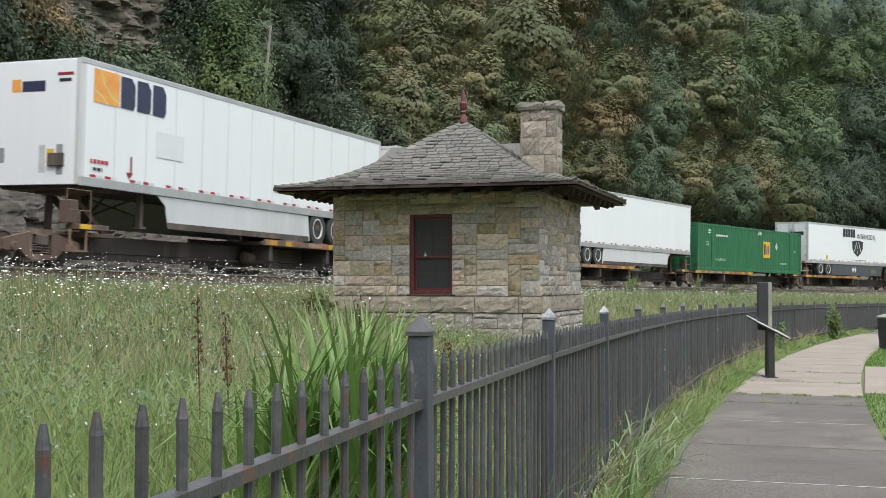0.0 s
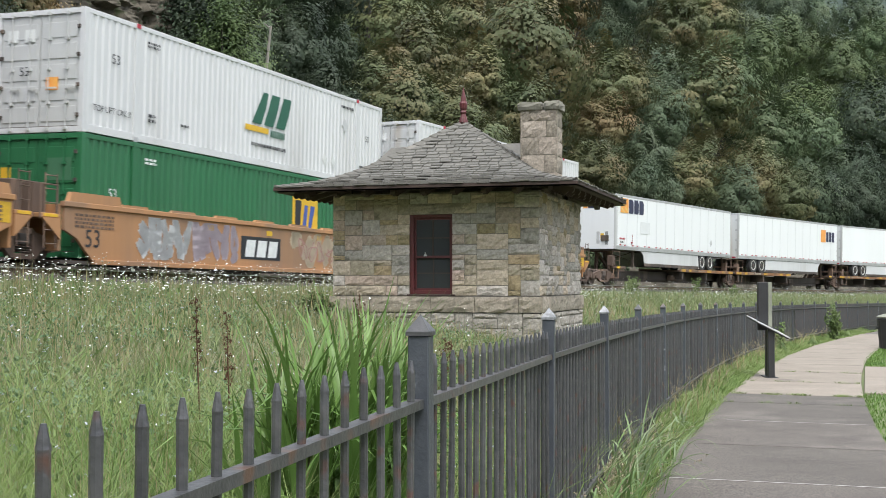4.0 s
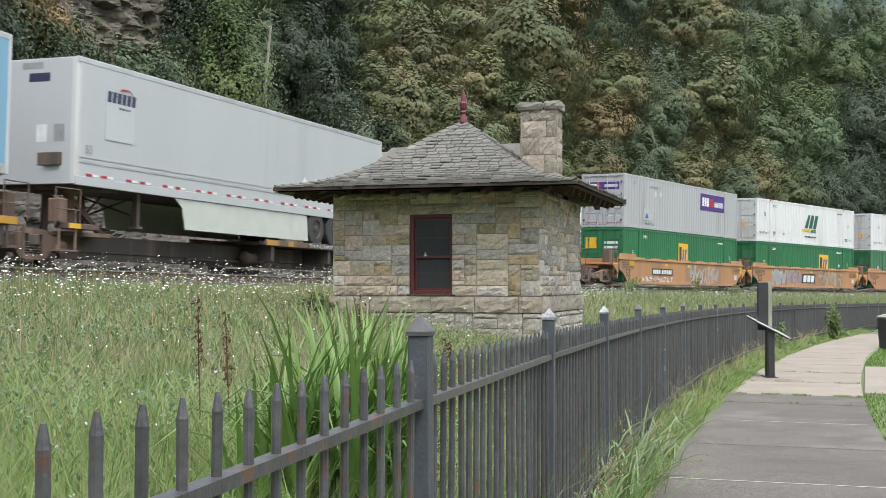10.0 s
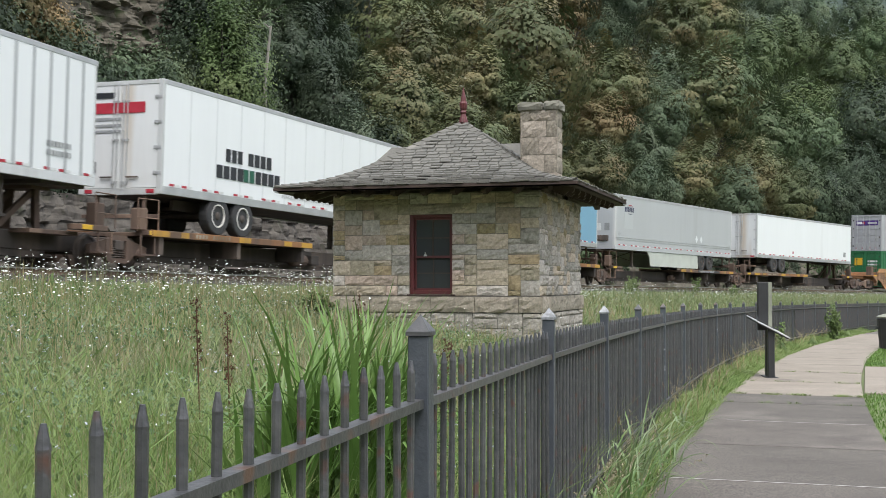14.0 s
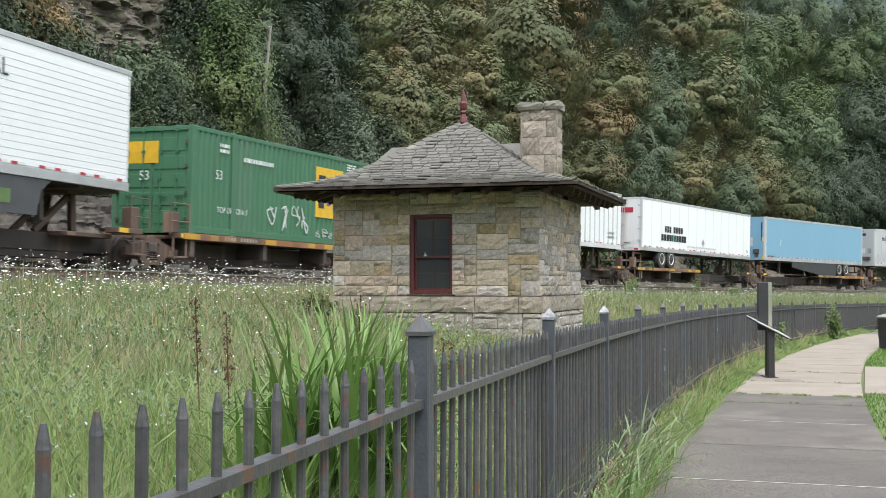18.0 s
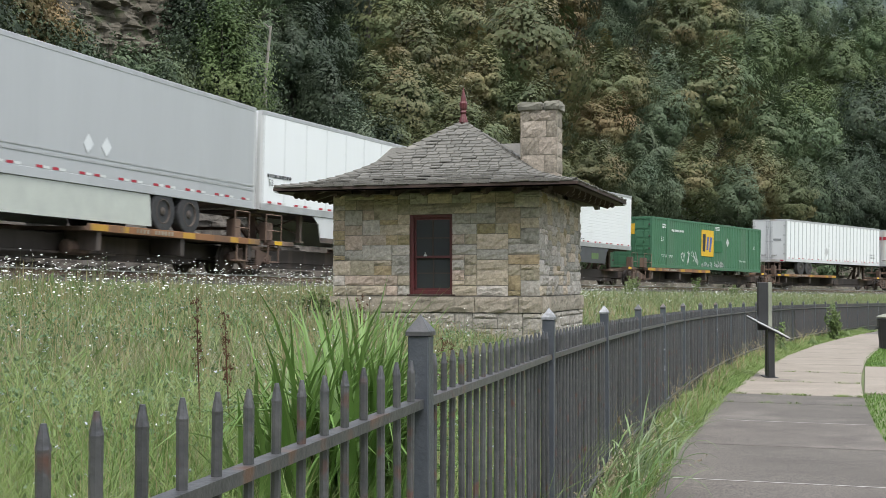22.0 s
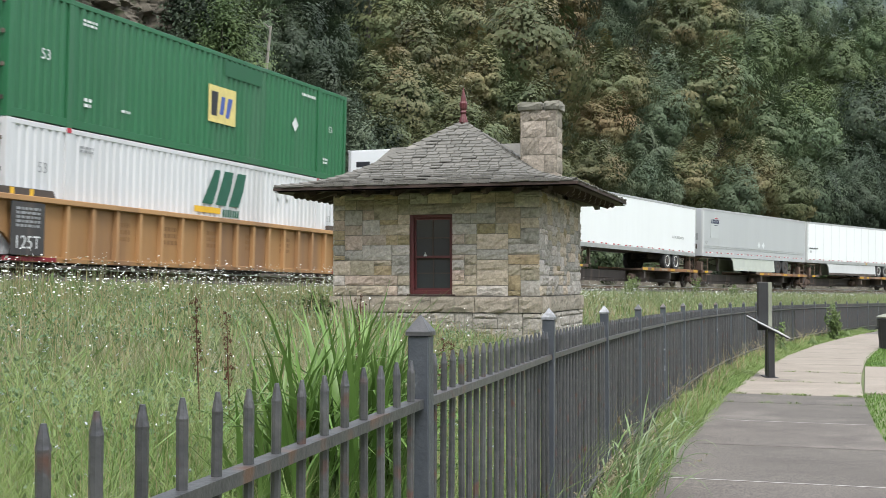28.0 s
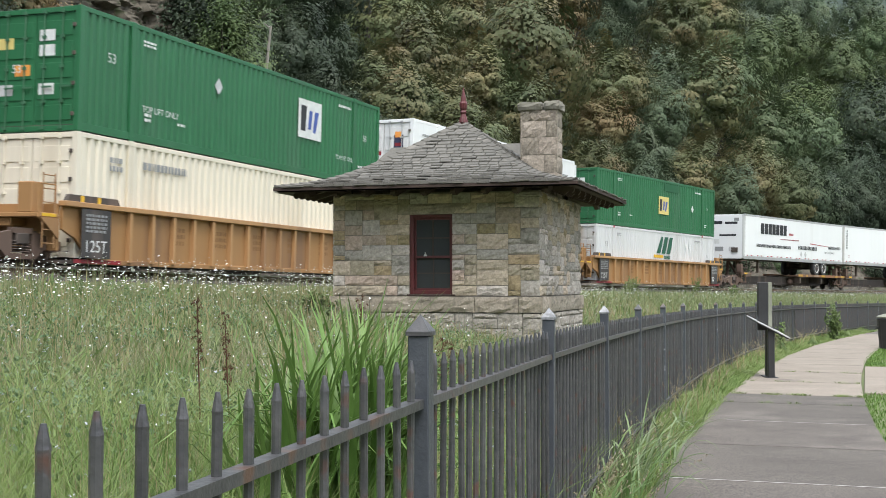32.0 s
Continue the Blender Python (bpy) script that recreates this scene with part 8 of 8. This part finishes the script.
def scatter(rng, n, near, far, spread=27.0, even=0.25):
    """Places round the viewer's meadow, denser close by, with an even share over the whole strip."""
    m = int(n * (1 - even))
    a = np.radians(rng.uniform(-spread - 4, spread, m))
    r = near + (far - near) * rng.uniform(0, 1, m) ** 1.15
    x, y = np.sin(a) * r, np.cos(a) * r
    k = n - m
    s, d = rng.uniform(-25, 110, k), rng.uniform(2.6, 17, k)
    h = H0 + K * s
    x2, y2 = CENTRE[0] - (RADIUS - d) * np.cos(h), CENTRE[1] + (RADIUS - d) * np.sin(h)
    return np.concatenate([x, x2]), np.concatenate([y, y2])


def build_meadow():
    rng = np.random.default_rng(4)
    def keep(x, y, lo=2.55):
        z, s, d = ground_array(x, y)
        ok = np.where(y > 40, d < 15.7, x < fence_x(y) - 0.04) & (d > lo) & ~in_house(x, y) & ((x * x + y * y) > 1.2)
        return x[ok], y[ok], z[ok], d[ok]
    for nm, count, mat_, hh, ww, ln, lab in (("meadow_grass", 170000, GRASS, (0.10, 0.40), 0.0044, 0.95, "tall green and straw-tinted meadow grass"),
                                           ("meadow_stalks", 14000, STRAW, (0.35, 0.66), 0.004, 0.3, "dry pale seed stalks in the meadow"),
                                           ("meadow_weeds", 26000, WEED, (0.12, 0.38), 0.022, 0.75, "broad green meadow weeds")):
        x, y = scatter(rng, count, 1.4, 46)
        # the meadow goes on beside and behind the viewer
        k = count // 6
        x, y = np.concatenate([x, rng.uniform(-13, 0, k)]), np.concatenate([y, rng.uniform(-6, 15, k)])
        x, y, z, d = keep(x, y)
        r = np.hypot(x, y)
        h = rng.uniform(*hh, len(x)) * np.clip(0.75 + d * 0.02, 0.7, 1.05) * (1 + 0.25 * np.sin(x * 0.9) * np.cos(y * 0.7))
        w = ww * np.clip(r / 7, 0.8, 4.0) * rng.uniform(0.7, 1.3, len(x))
        v, t = blades(rng, x, y, z - 0.05, h, w, rng.uniform(0.15, 1.0, len(x)) * ln)
        stuff(nm, v, t, mat_, lab, "grass")
    # low leafy herbs in patches among the grass
    x, y = scatter(rng, 62000, 1.6, 30, even=0.12)
    x, y, z, d = keep(x, y)
    mask = np.sin(x * 1.3 + 2 * np.sin(y * 0.7)) + np.sin(y * 1.1 + 1.7 * np.sin(x * 0.9)) + rng.normal(0, 0.6, len(x)) > 0.1
    x, y, z = x[mask], y[mask], z[mask]
    c = np.stack([x, y, z + rng.uniform(0.08, 0.36, len(x))], 1)
    v, t = leaf_cards(rng, c, np.full(len(c), 0.06), 0.8, 2, 0.036)
    stuff("meadow_herbs", v, t, HERB, "low leafy green herbs in the meadow", "wild plants")
    # the strip along the far side of the curve
    n = 44000
    sa, da = rng.uniform(38, 175, n), rng.uniform(1.9, 17, n)
    ha = H0 + K * sa
    x, y = CENTRE[0] - (RADIUS - da) * np.cos(ha), CENTRE[1] + (RADIUS - da) * np.sin(ha)
    x, y, z, d = keep(x, y, 2.5)
    v, t = blades(rng, x, y, z - 0.05, rng.uniform(0.2, 0.6, len(x)), 0.016 * rng.uniform(0.6, 1.4, len(x)), rng.uniform(0.2, 1.0, len(x)))
    stuff("far_meadow_grass", v, t, GRASS_FAR, "rank green grass beside the far rails", "grass")
    x, y = scatter(rng, 26000, 1.4, 9, even=0.0)
    x, y, z, d = keep(x, y)
    v, t = blades(rng, x, y, z - 0.03, rng.uniform(0.3, 0.62, len(x)), 0.0055 * rng.uniform(0.7, 1.4, len(x)), rng.uniform(0.2, 1.0, len(x)) * 0.9)
    stuff("fresh_grass", v, t, GRASS_FRESH, "long fresh green grass behind the fence", "grass")
    # white umbels, thickest by the ballast
    k = 7600
    s, d = rng.uniform(-20, 130, k), 2.5 + np.abs(rng.normal(0, 2.6, k))
    s = np.where((s > 45) & (rng.uniform(0, 1, k) < 0.35), rng.uniform(-20, 45, k), s)
    far = rng.uniform(0, 1, k) < 0.16
    d = np.where(far, rng.uniform(3, 15, k), d)
    hd = H0 + K * s
    x, y = CENTRE[0] - (RADIUS - d) * np.cos(hd), CENTRE[1] + (RADIUS - d) * np.sin(hd)
    x, y, z, d = keep(x, y, 2.5)
    h = rng.uniform(0.30, 0.76, len(x))
    close = np.where(d > 6, 0.55, 1.0)
    v, t = blades(rng, x, y, z - 0.03, h, np.full(len(x), 0.008), np.full(len(x), 0.02), 0.0)
    stuff("umbel_stems", v, t, GRASS, "thin green flower stems", "wild flowers")
    tips = v.reshape(-1, 5, 3)[:, 4]
    rad = rng.uniform(0.010, 0.036, len(tips)) * close * np.clip(np.hypot(tips[:, 0], tips[:, 1]) / 16, 0.25, 1.0)
    ang = np.linspace(0, 2 * np.pi, 8)[:-1]
    ring = np.stack([np.cos(ang), np.sin(ang), np.zeros(7)], 1)
    tilt = rng.normal(0, 0.25, (len(tips), 2))
    rv = tips[:, None] + ring[None] * rad[:, None, None]
    rv[:, :, 2] += (ring[None, :, 0] * tilt[:, :1] + ring[None, :, 1] * tilt[:, 1:]) * rad[:, None]
    top = tips + np.array([0, 0, 0.012])
    v = np.concatenate([rv, top[:, None]], 1).reshape(-1, 3)
    i = np.arange(len(tips))[:, None] * 8
    t = np.concatenate([i + np.array([a, (a + 1) % 7, 7]) for a in range(7)], 0)
    stuff("white_umbels", v, t, PETAL, "flat white wild carrot flowers", "wild flowers")
    # small pale asters nearer by
    x, y = scatter(rng, 1500, 4, 24, even=0.1)
    x, y, z, d = keep(x, y)
    c = np.stack([x, y, z + rng.uniform(0.18, 0.42, len(x))], 1)
    v, t = leaf_cards(rng, c, np.full(len(c), 0.02), 0.5, 3, 0.017)
    stuff("asters", v, t, ASTER, "small pale lilac meadow flowers", "wild flowers")
    # verge between fence and path, and along the far edge
    n = 70000
    y = 0.8 + 46 * rng.uniform(0, 1, n) ** 1.5
    fx = fence_x(y)
    px = -0.62 + 0.2235 * y + 0.00315 * y * y
    k = rng.uniform(0, 1, n) ** 1.25
    x = fx - 0.06 + k * np.maximum(px + 0.10 - fx, 0.15)
    z, s, d = ground_array(x, y)
    h = (0.19 - 0.11 * k) * rng.uniform(0.4, 1.25, n) * (1 + 0.35 * np.sin(y * 1.7) * np.cos(y * 0.6))
    v, t = blades(rng, x, y, z - 0.02, h, 0.0048 * np.clip(np.hypot(x, y) / 7, 0.9, 4) * rng.uniform(0.7, 1.3, n), rng.uniform(0.3, 1.0, n) * 1.3)
    stuff("verge_grass", v, t, GRASS_FRESH, "fresh green uncut grass along the fence", "grass")
    n = 300
    y = 5.5 + 34 * rng.uniform(0, 1, n) ** 1.3
    x = fence_x(y) + rng.uniform(0.0, 0.38, n)
    z, s, d = ground_array(x, y)
    far = np.clip(np.hypot(x, y) / 8, 0.9, 3)
    v, t = blades(rng, x, y, z, rng.uniform(0.25, 0.55, n), 0.0035 * far, rng.uniform(0.2, 0.9, n))
    stuff("verge_stalks", v, t, STRAW, "dry seed stalks along the fence", "grass")
    # nodding tan seed heads on the stalks, and a matted patch of them at the fence foot
    q = v.reshape(-1, 5, 3)
    low, high = (q[:, 2] + q[:, 3]) / 2, q[:, 4]
    k = rng.uniform(0.35, 1.0, (n, 12, 1))
    c = (low[:, None] * (1 - k) + high[:, None] * k).reshape(-1, 3)
    mat = np.stack([rng.normal(1.0, 0.07, 900), rng.normal(7.75, 0.35, 900), np.zeros(900)], 1)
    mat[:, 0] = np.maximum(mat[:, 0], fence_x(mat[:, 1]) + 0.04)
    mat[:, 2] = ground_array(mat[:, 0], mat[:, 1])[0] + rng.uniform(0.08, 0.27, 900)
    v, t = leaf_cards(rng, np.concatenate([c, mat]), np.concatenate([np.repeat(far * 0.008, 12), np.full(900, 0.012)]), 1.4, 2, 0.0115, 1.2)
    stuff("seed_heads", v, t, SEEDS, "tan grass seed heads along the fence", "grass")
    # grass tufts rooted in the joints of the path
    n = 900
    at = rng.choice(np.array([14.9, 16.2, 18.7, 21.2]), n, p=[0.1, 0.6, 0.15, 0.15])
    k = np.clip(rng.choice(np.array([0.08, 0.30, 0.36, 0.5, 0.55, 0.82, 0.88, 0.97]), n) + rng.normal(0, 0.025, n), 0.03, 0.99)
    slope = 0.2235 + 0.0063 * at
    across = PATH_W * k / np.sqrt(1 + slope * slope)
    x = -0.62 + 0.2235 * at + 0.00315 * at * at + across
    y = at - slope * across + rng.normal(0, 0.012, n)
    z, s, d = ground_array(x, y)
    v, t = blades(rng, x, y, z + 0.02, rng.uniform(0.015, 0.05, n), np.full(n, 0.008), rng.uniform(0.3, 1.2, n))
    stuff("joint_grass", v, t, GRASS_FRESH, "small grass tufts in the path joints", "grass")
    # lawn beyond the path
    n = 56000
    y = np.where(rng.uniform(0, 1, n) < 0.2, rng.uniform(-6, 4, n), 3 + 42 * rng.uniform(0, 1, n) ** 1.3)
    px = -0.62 + 0.2235 * y + 0.00315 * y * y + PATH_W * 1.04
    x = px + 0.02 + rng.uniform(0, 1, n) ** 1.2 * 4.0
    z, s, d = ground_array(x, y)
    ya, yb = 16.6 - (x - px) * 0.10, 23.0 - (x - px) * 0.10
    ok = ~((y > ya) & (y < yb))
    x, y, z = x[ok], y[ok], z[ok]
    v, t = blades(rng, x, y, z - 0.01, rng.uniform(0.03, 0.075, len(x)), 0.0055 * np.clip(np.hypot(x, y) / 7, 0.9, 4), rng.uniform(0.3, 0.9, len(x)))
    stuff("lawn", v, t, LAWN, "short mown lawn beside the path", "grass")


def ribbon(base, az, length, width, arch, seed, segs=7, lean=12.0, late=2.4):
    """A long strap leaf that rises and bends over."""
    pr = random.Random(seed)
    pts, faces = [], []
    p = Vector(base)
    up = radians(89 - pr.uniform(0, lean))
    d = Vector((math.cos(az), math.sin(az), 0))
    side = Vector((-d.y, d.x, 0))
    for i in range(segs + 1):
        k = i / segs
        w = width * (0.75 + 0.6 * k * (1 - k)) * (1 - k ** 3) + 0.0008
        fold = Vector((0, 0, w * 0.25))
        pts += [p - side * w / 2 + fold, p.copy(), p + side * w / 2 + fold]
        ang = up - arch * k ** late
        p = p + (d * math.cos(ang) + Vector((0, 0, math.sin(ang)))) * length / segs
    for i in range(segs):
        a = i * 3
        faces += [(a, a + 1, a + 4, a + 3), (a + 1, a + 2, a + 5, a + 4)]
    return pts, faces


def build_clumps():
    pr = random.Random(21)
    def clump(name, label, cx, cy, rx, ry, n, length, width, stiff, limp, material, category, lean, late, toward, wide):
        """Strap leaves on a small plot: about half of them stiff, the rest bent over, most of them leaning one way."""
        c = thing(name, label, category, at=Matrix.Translation((cx, cy, ground_z(cx, cy))))
        for i in range(n):
            x, y = pr.gauss(0, rx), pr.gauss(0, ry)
            arch = pr.uniform(*(stiff if pr.random() < 0.55 else limp))
            pts, f = ribbon((x, y, -0.03), pr.gauss(toward, wide), length * pr.uniform(0.55, 1.12) * (1 - 0.25 * min(1, abs(x) / (2.2 * rx))), width * pr.uniform(0.65, 1.25), arch, pr.random(), 7, lean, late)
            sh = Shape().add(pts, f)
            sh.smooth = True
            part("leaf", sh, material, c)
        SWAYING.append((c, 0.9))
    for cx, cy, n, ln in ((-0.56, 5.15, 300, 1.22), (-0.38, 5.35, 340, 1.28)):
        clump("daylily_clump", "tall clump of bright green strap leaves behind the fence", cx, cy, 0.12, 0.22, n, ln, 0.038, (0.4, 1.3), (2.0, 3.9), LILY, "plant", 11.0, 2.7, 0.2, 1.5)
    for x, y, n, ln in ((1.02, 7.3, 34, 0.80), (1.40, 8.6, 30, 0.75), (0.60, 5.4, 16, 0.50), (1.22, 7.9, 34, 0.85), (0.92, 6.7, 24, 0.66), (1.75, 9.6, 20, 0.6), (2.3, 11.6, 14, 0.5), (3.2, 14.8, 12, 0.45)):
        clump("reed_tuft", "tuft of arching pale green reed leaves at the fence foot", x, y, 0.10, 0.22, n, ln, 0.019, (0.5, 1.3), (1.5, 2.8), LILY_PALE, "plant", 30.0, 1.5, -0.3, 1.2)
    for x, y, h in ((-1.58, 7.9, 0.98), (-1.33, 7.6, 0.90), (-0.60, 8.3, 1.10), (-0.03, 7.6, 0.90), (0.02, 8.4, 0.85)):
        d = thing("dock_plant", "dry red-brown dock stalk in the meadow", "plant", "dock stalks in the meadow", at=Matrix.Translation((x, y, ground_z(x, y))))
        lean = pr.uniform(-0.05, 0.05)
        part("stem", Shape().tube((0, 0, -0.05), (lean * 0.6, 0, h * 0.6), 0.006, 0.005, 5).tube((lean * 0.6, 0, h * 0.6), (lean, 0.02, h), 0.005, 0.002, 5), DOCK, d)
        rng = np.random.default_rng(int(h * 1000))
        ks = rng.uniform(0.52, 1.0, 60)
        cs = np.stack([lean * ks, 0 * ks, h * ks], 1) + rng.normal(0, 1, (60, 3)) * np.array([0.016, 0.016, 0.012])
        v, t = leaf_cards(rng, cs, np.full(60, 0.012), 1.3, 12, 0.011)
        part("seed_head", fast_mesh("seed_head", v, t, DOCK), None, d)
        SWAYING.append((d, 0.7))
    def loose_shrub(x, y, height, spread, stems, material, leaf, label, seed):
        """A few thin stems of unequal length with small leaves in tiers along them."""
        rng = np.random.default_rng(seed)
        t = thing("shrub", label, "shrub", at=Matrix.Translation((x, y, ground_z(x, y))))
        wood, centres = Shape(), []
        for i in range(stems):
            az, out, hh = rng.uniform(0, 6.28), spread * rng.uniform(0.2, 1.0), height * rng.uniform(0.45, 1.0)
            tip = Vector((out * math.cos(az), out * math.sin(az), hh))
            wood.tube((0, 0, -0.05), tip, 0.010, 0.004, 5, False)
            for k in np.arange(0.12, 1.0, 0.07):
                centres.append(tuple(tip * float(k) + Vector(rng.normal(0, 0.05 * (1.2 - k), 3).tolist())))
        part("stems", wood, BARK, t)
        v, f = leaf_cards(rng, np.array(centres), rng.uniform(0.05, 0.12, len(centres)), 0.6, 9, leaf)
        part("leaves", fast_mesh("leaves", v, f, material), None, t)
    loose_shrub(12.2, 37.6, 1.22, 0.30, 11, WEED, 0.075, "leafy green shrub growing up the fence", 5)
    loose_shrub(float(fence_x(29.6)) + 0.12, 29.6, 0.75, 0.16, 5, WEED, 0.06, "thin green sapling against the fence", 6)
    loose_shrub(-2.3, 22.0, 0.62, 0.42, 12, LEAF_CLIFF, 0.06, "dark leafy weed by the corner of the house", 8)
    for x, y, hh, seed in ((9.73, 61.28, 1.0, 21), (9.2, 60.4, 0.9, 22), (14.39, 68.46, 1.05, 23), (17.74, 73.2, 0.8, 24)):
        loose_shrub(x, y, hh, 0.45, 9, WEED, 0.06, "tall green weed at the edge of the ballast", seed)
    shrub2 = tree_meshes(302, 0.8, 0.3, WEED, 0.05, 18, 450, 0.9, 0.02)
    for x, y, sc in ((8.0, 28.6, 0.5), (10.2, 33.3, 0.4), (13.6, 40.6, 0.5)):
        plant_tree(shrub2, x, y, sc, x, "small leafy weed shrub in the grass", name="weed_shrub", category="shrub", group="weed shrubs")
    pr2 = random.Random(77)
    # the second kind has shade painted into its leaf colour
    greens = [tree_meshes(310 + i, 7.5, 2.0, m, 0.105, 60, 6600, 0.6, 0.12, ragged=0.20) for i, m in enumerate((LEAF_GREEN, LEAF_SHADE, LEAF_DARK, LEAF_DARK))]
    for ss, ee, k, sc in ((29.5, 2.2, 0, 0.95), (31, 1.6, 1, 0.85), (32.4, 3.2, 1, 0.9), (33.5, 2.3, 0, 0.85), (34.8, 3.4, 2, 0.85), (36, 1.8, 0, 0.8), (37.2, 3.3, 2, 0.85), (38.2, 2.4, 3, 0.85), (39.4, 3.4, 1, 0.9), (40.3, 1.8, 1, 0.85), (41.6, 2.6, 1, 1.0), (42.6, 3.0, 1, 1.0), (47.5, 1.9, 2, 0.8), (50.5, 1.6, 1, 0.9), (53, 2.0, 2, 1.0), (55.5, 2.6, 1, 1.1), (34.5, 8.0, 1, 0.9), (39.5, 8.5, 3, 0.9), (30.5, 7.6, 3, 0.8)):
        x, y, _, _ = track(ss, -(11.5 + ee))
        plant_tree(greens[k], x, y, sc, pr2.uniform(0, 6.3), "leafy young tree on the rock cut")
    ledge = [tree_meshes(330 + i, 2.2, 1.1, m, 0.085, 22, 1500, 0.6, 0.02, ragged=0.30) for i, m in enumerate((LEAF_GREEN, LEAF_DARK, LEAF_BLUE, LEAF_BROWN))]
    for i in range(12):
        ss, zz = pr2.uniform(28.5, 43.5), pr2.uniform(6.0, 8.6)
        x, y, zr, _ = track(ss, -(11.5 + 4.3 + (zz - 6.5) * 0.22))
        plant_tree(ledge[i % 3], x, y, pr2.uniform(0.6, 1.15), pr2.uniform(0, 6.3), "small bush rooted on a rock ledge", z=zr + zz, name="ledge_bush", category="bush", group="bushes on the cliff")
    for ss, zz, k, sc in ((31.2, 9.6, 3, 1.3), (32.3, 8.8, 2, 1.2), (32.6, 10.6, 3, 1.2), (33.6, 9.6, 3, 1.1), (34.4, 8.0, 2, 1.3), (35.6, 7.4, 1, 1.3), (37.6, 7.4, 2, 1.4), (39.2, 7.0, 2, 1.3), (40.2, 8.4, 2, 1.2), (40.8, 6.6, 0, 1.2)):
        x, y, zr, _ = track(ss, -(15.4 + (zz - 6.5) * 0.22))
        plant_tree(ledge[k], x, y, sc, pr2.uniform(0, 6.3), "small bush rooted on a rock ledge", z=zr + zz, name="ledge_bush", category="bush", group="bushes on the cliff")
    x, y, _, _ = track(43.0, -14.1)
    plant_tree(tree_meshes(341, 13.6, 2.0, LEAF_CLIFF, 0.10, 80, 13000, 0.40, 0.16, ragged=0.18), x, y, 1.0, 0.7, "slender bright green tree at the foot of the cliff")
    for ss, ee, k, sc in ((43.8, 4.6, 1, 1.5), (44.8, 6.5, 1, 1.6), (28.6, 4.2, 1, 1.4)):
        x, y, _, _ = track(ss, -(11.5 + ee))
        plant_tree(greens[k], x, y, sc, pr2.uniform(0, 6.3), "tall leafy tree beside the cliff")
    # bare grey stub of a dead tree on the slope
    x, y, _, _ = track(45.0, -13.4)
    snag = thing("dead_tree", "bare grey dead tree trunk on the slope", "tree", at=Matrix.Translation((x, y, ground_z(x, y))))
    part("trunk", Shape().tube((0, 0, -0.5), (0.05, 0, 5.6), 0.14, 0.11, 7).tube((0.05, 0, 5.6), (-0.05, 0, 9.0), 0.11, 0.09, 7).tube((-0.05, 0, 9.0), (0.25, 0, 12.0), 0.09, 0.06, 7).tube((0.25, 0, 11.9), (-0.1, 0, 12.15), 0.05, 0.03, 5), surf("bleached_wood", (0.30, 0.28, 0.245), (0.19, 0.175, 0.15), 4, 0.9, 0.3), snag)


build_rocks()
build_far_ridge()
build_woods()
build_clumps()
build_meadow()


# ---- the ride: the whole train rolls along the curve at one steady speed ----
def ride(u, t, lift=0.0, tilt=0.0, reach=7.0):
    """The pose of a car whose middle is at u when the clip begins."""
    s = u + SPEED * t
    xa, ya, za, _ = track(s - reach)
    xb, yb, zb, _ = track(s + reach)
    turn = math.degrees(math.atan2(yb - ya, xb - xa))
    return pose((xa + xb) / 2, (ya + yb) / 2, (za + zb) / 2 + lift, BANK, tilt - math.degrees(math.atan2(zb - za, 2 * reach)), turn)


def sway(base, t, size, pace, phase):
    """A plant stirred by a light wind."""
    return base @ pose(0, 0, 0, size * math.sin(pace * t + phase), size * 0.8 * math.sin(pace * 0.73 * t + 2 * phase), 0)


def motions():
    for k, (ob, size) in enumerate(SWAYING):
        base = ob.matrix_basis.copy()
        walk(ob, [(0.5 * i, sway(base, 0.5 * i, size, 1.7, 1.3 * k)) for i in range(65)])
    for ob, u, lift, tilt in TRAIN:
        walk(ob, [(float(t), ride(u, t, lift, tilt)) for t in range(0, 33)])


motions()
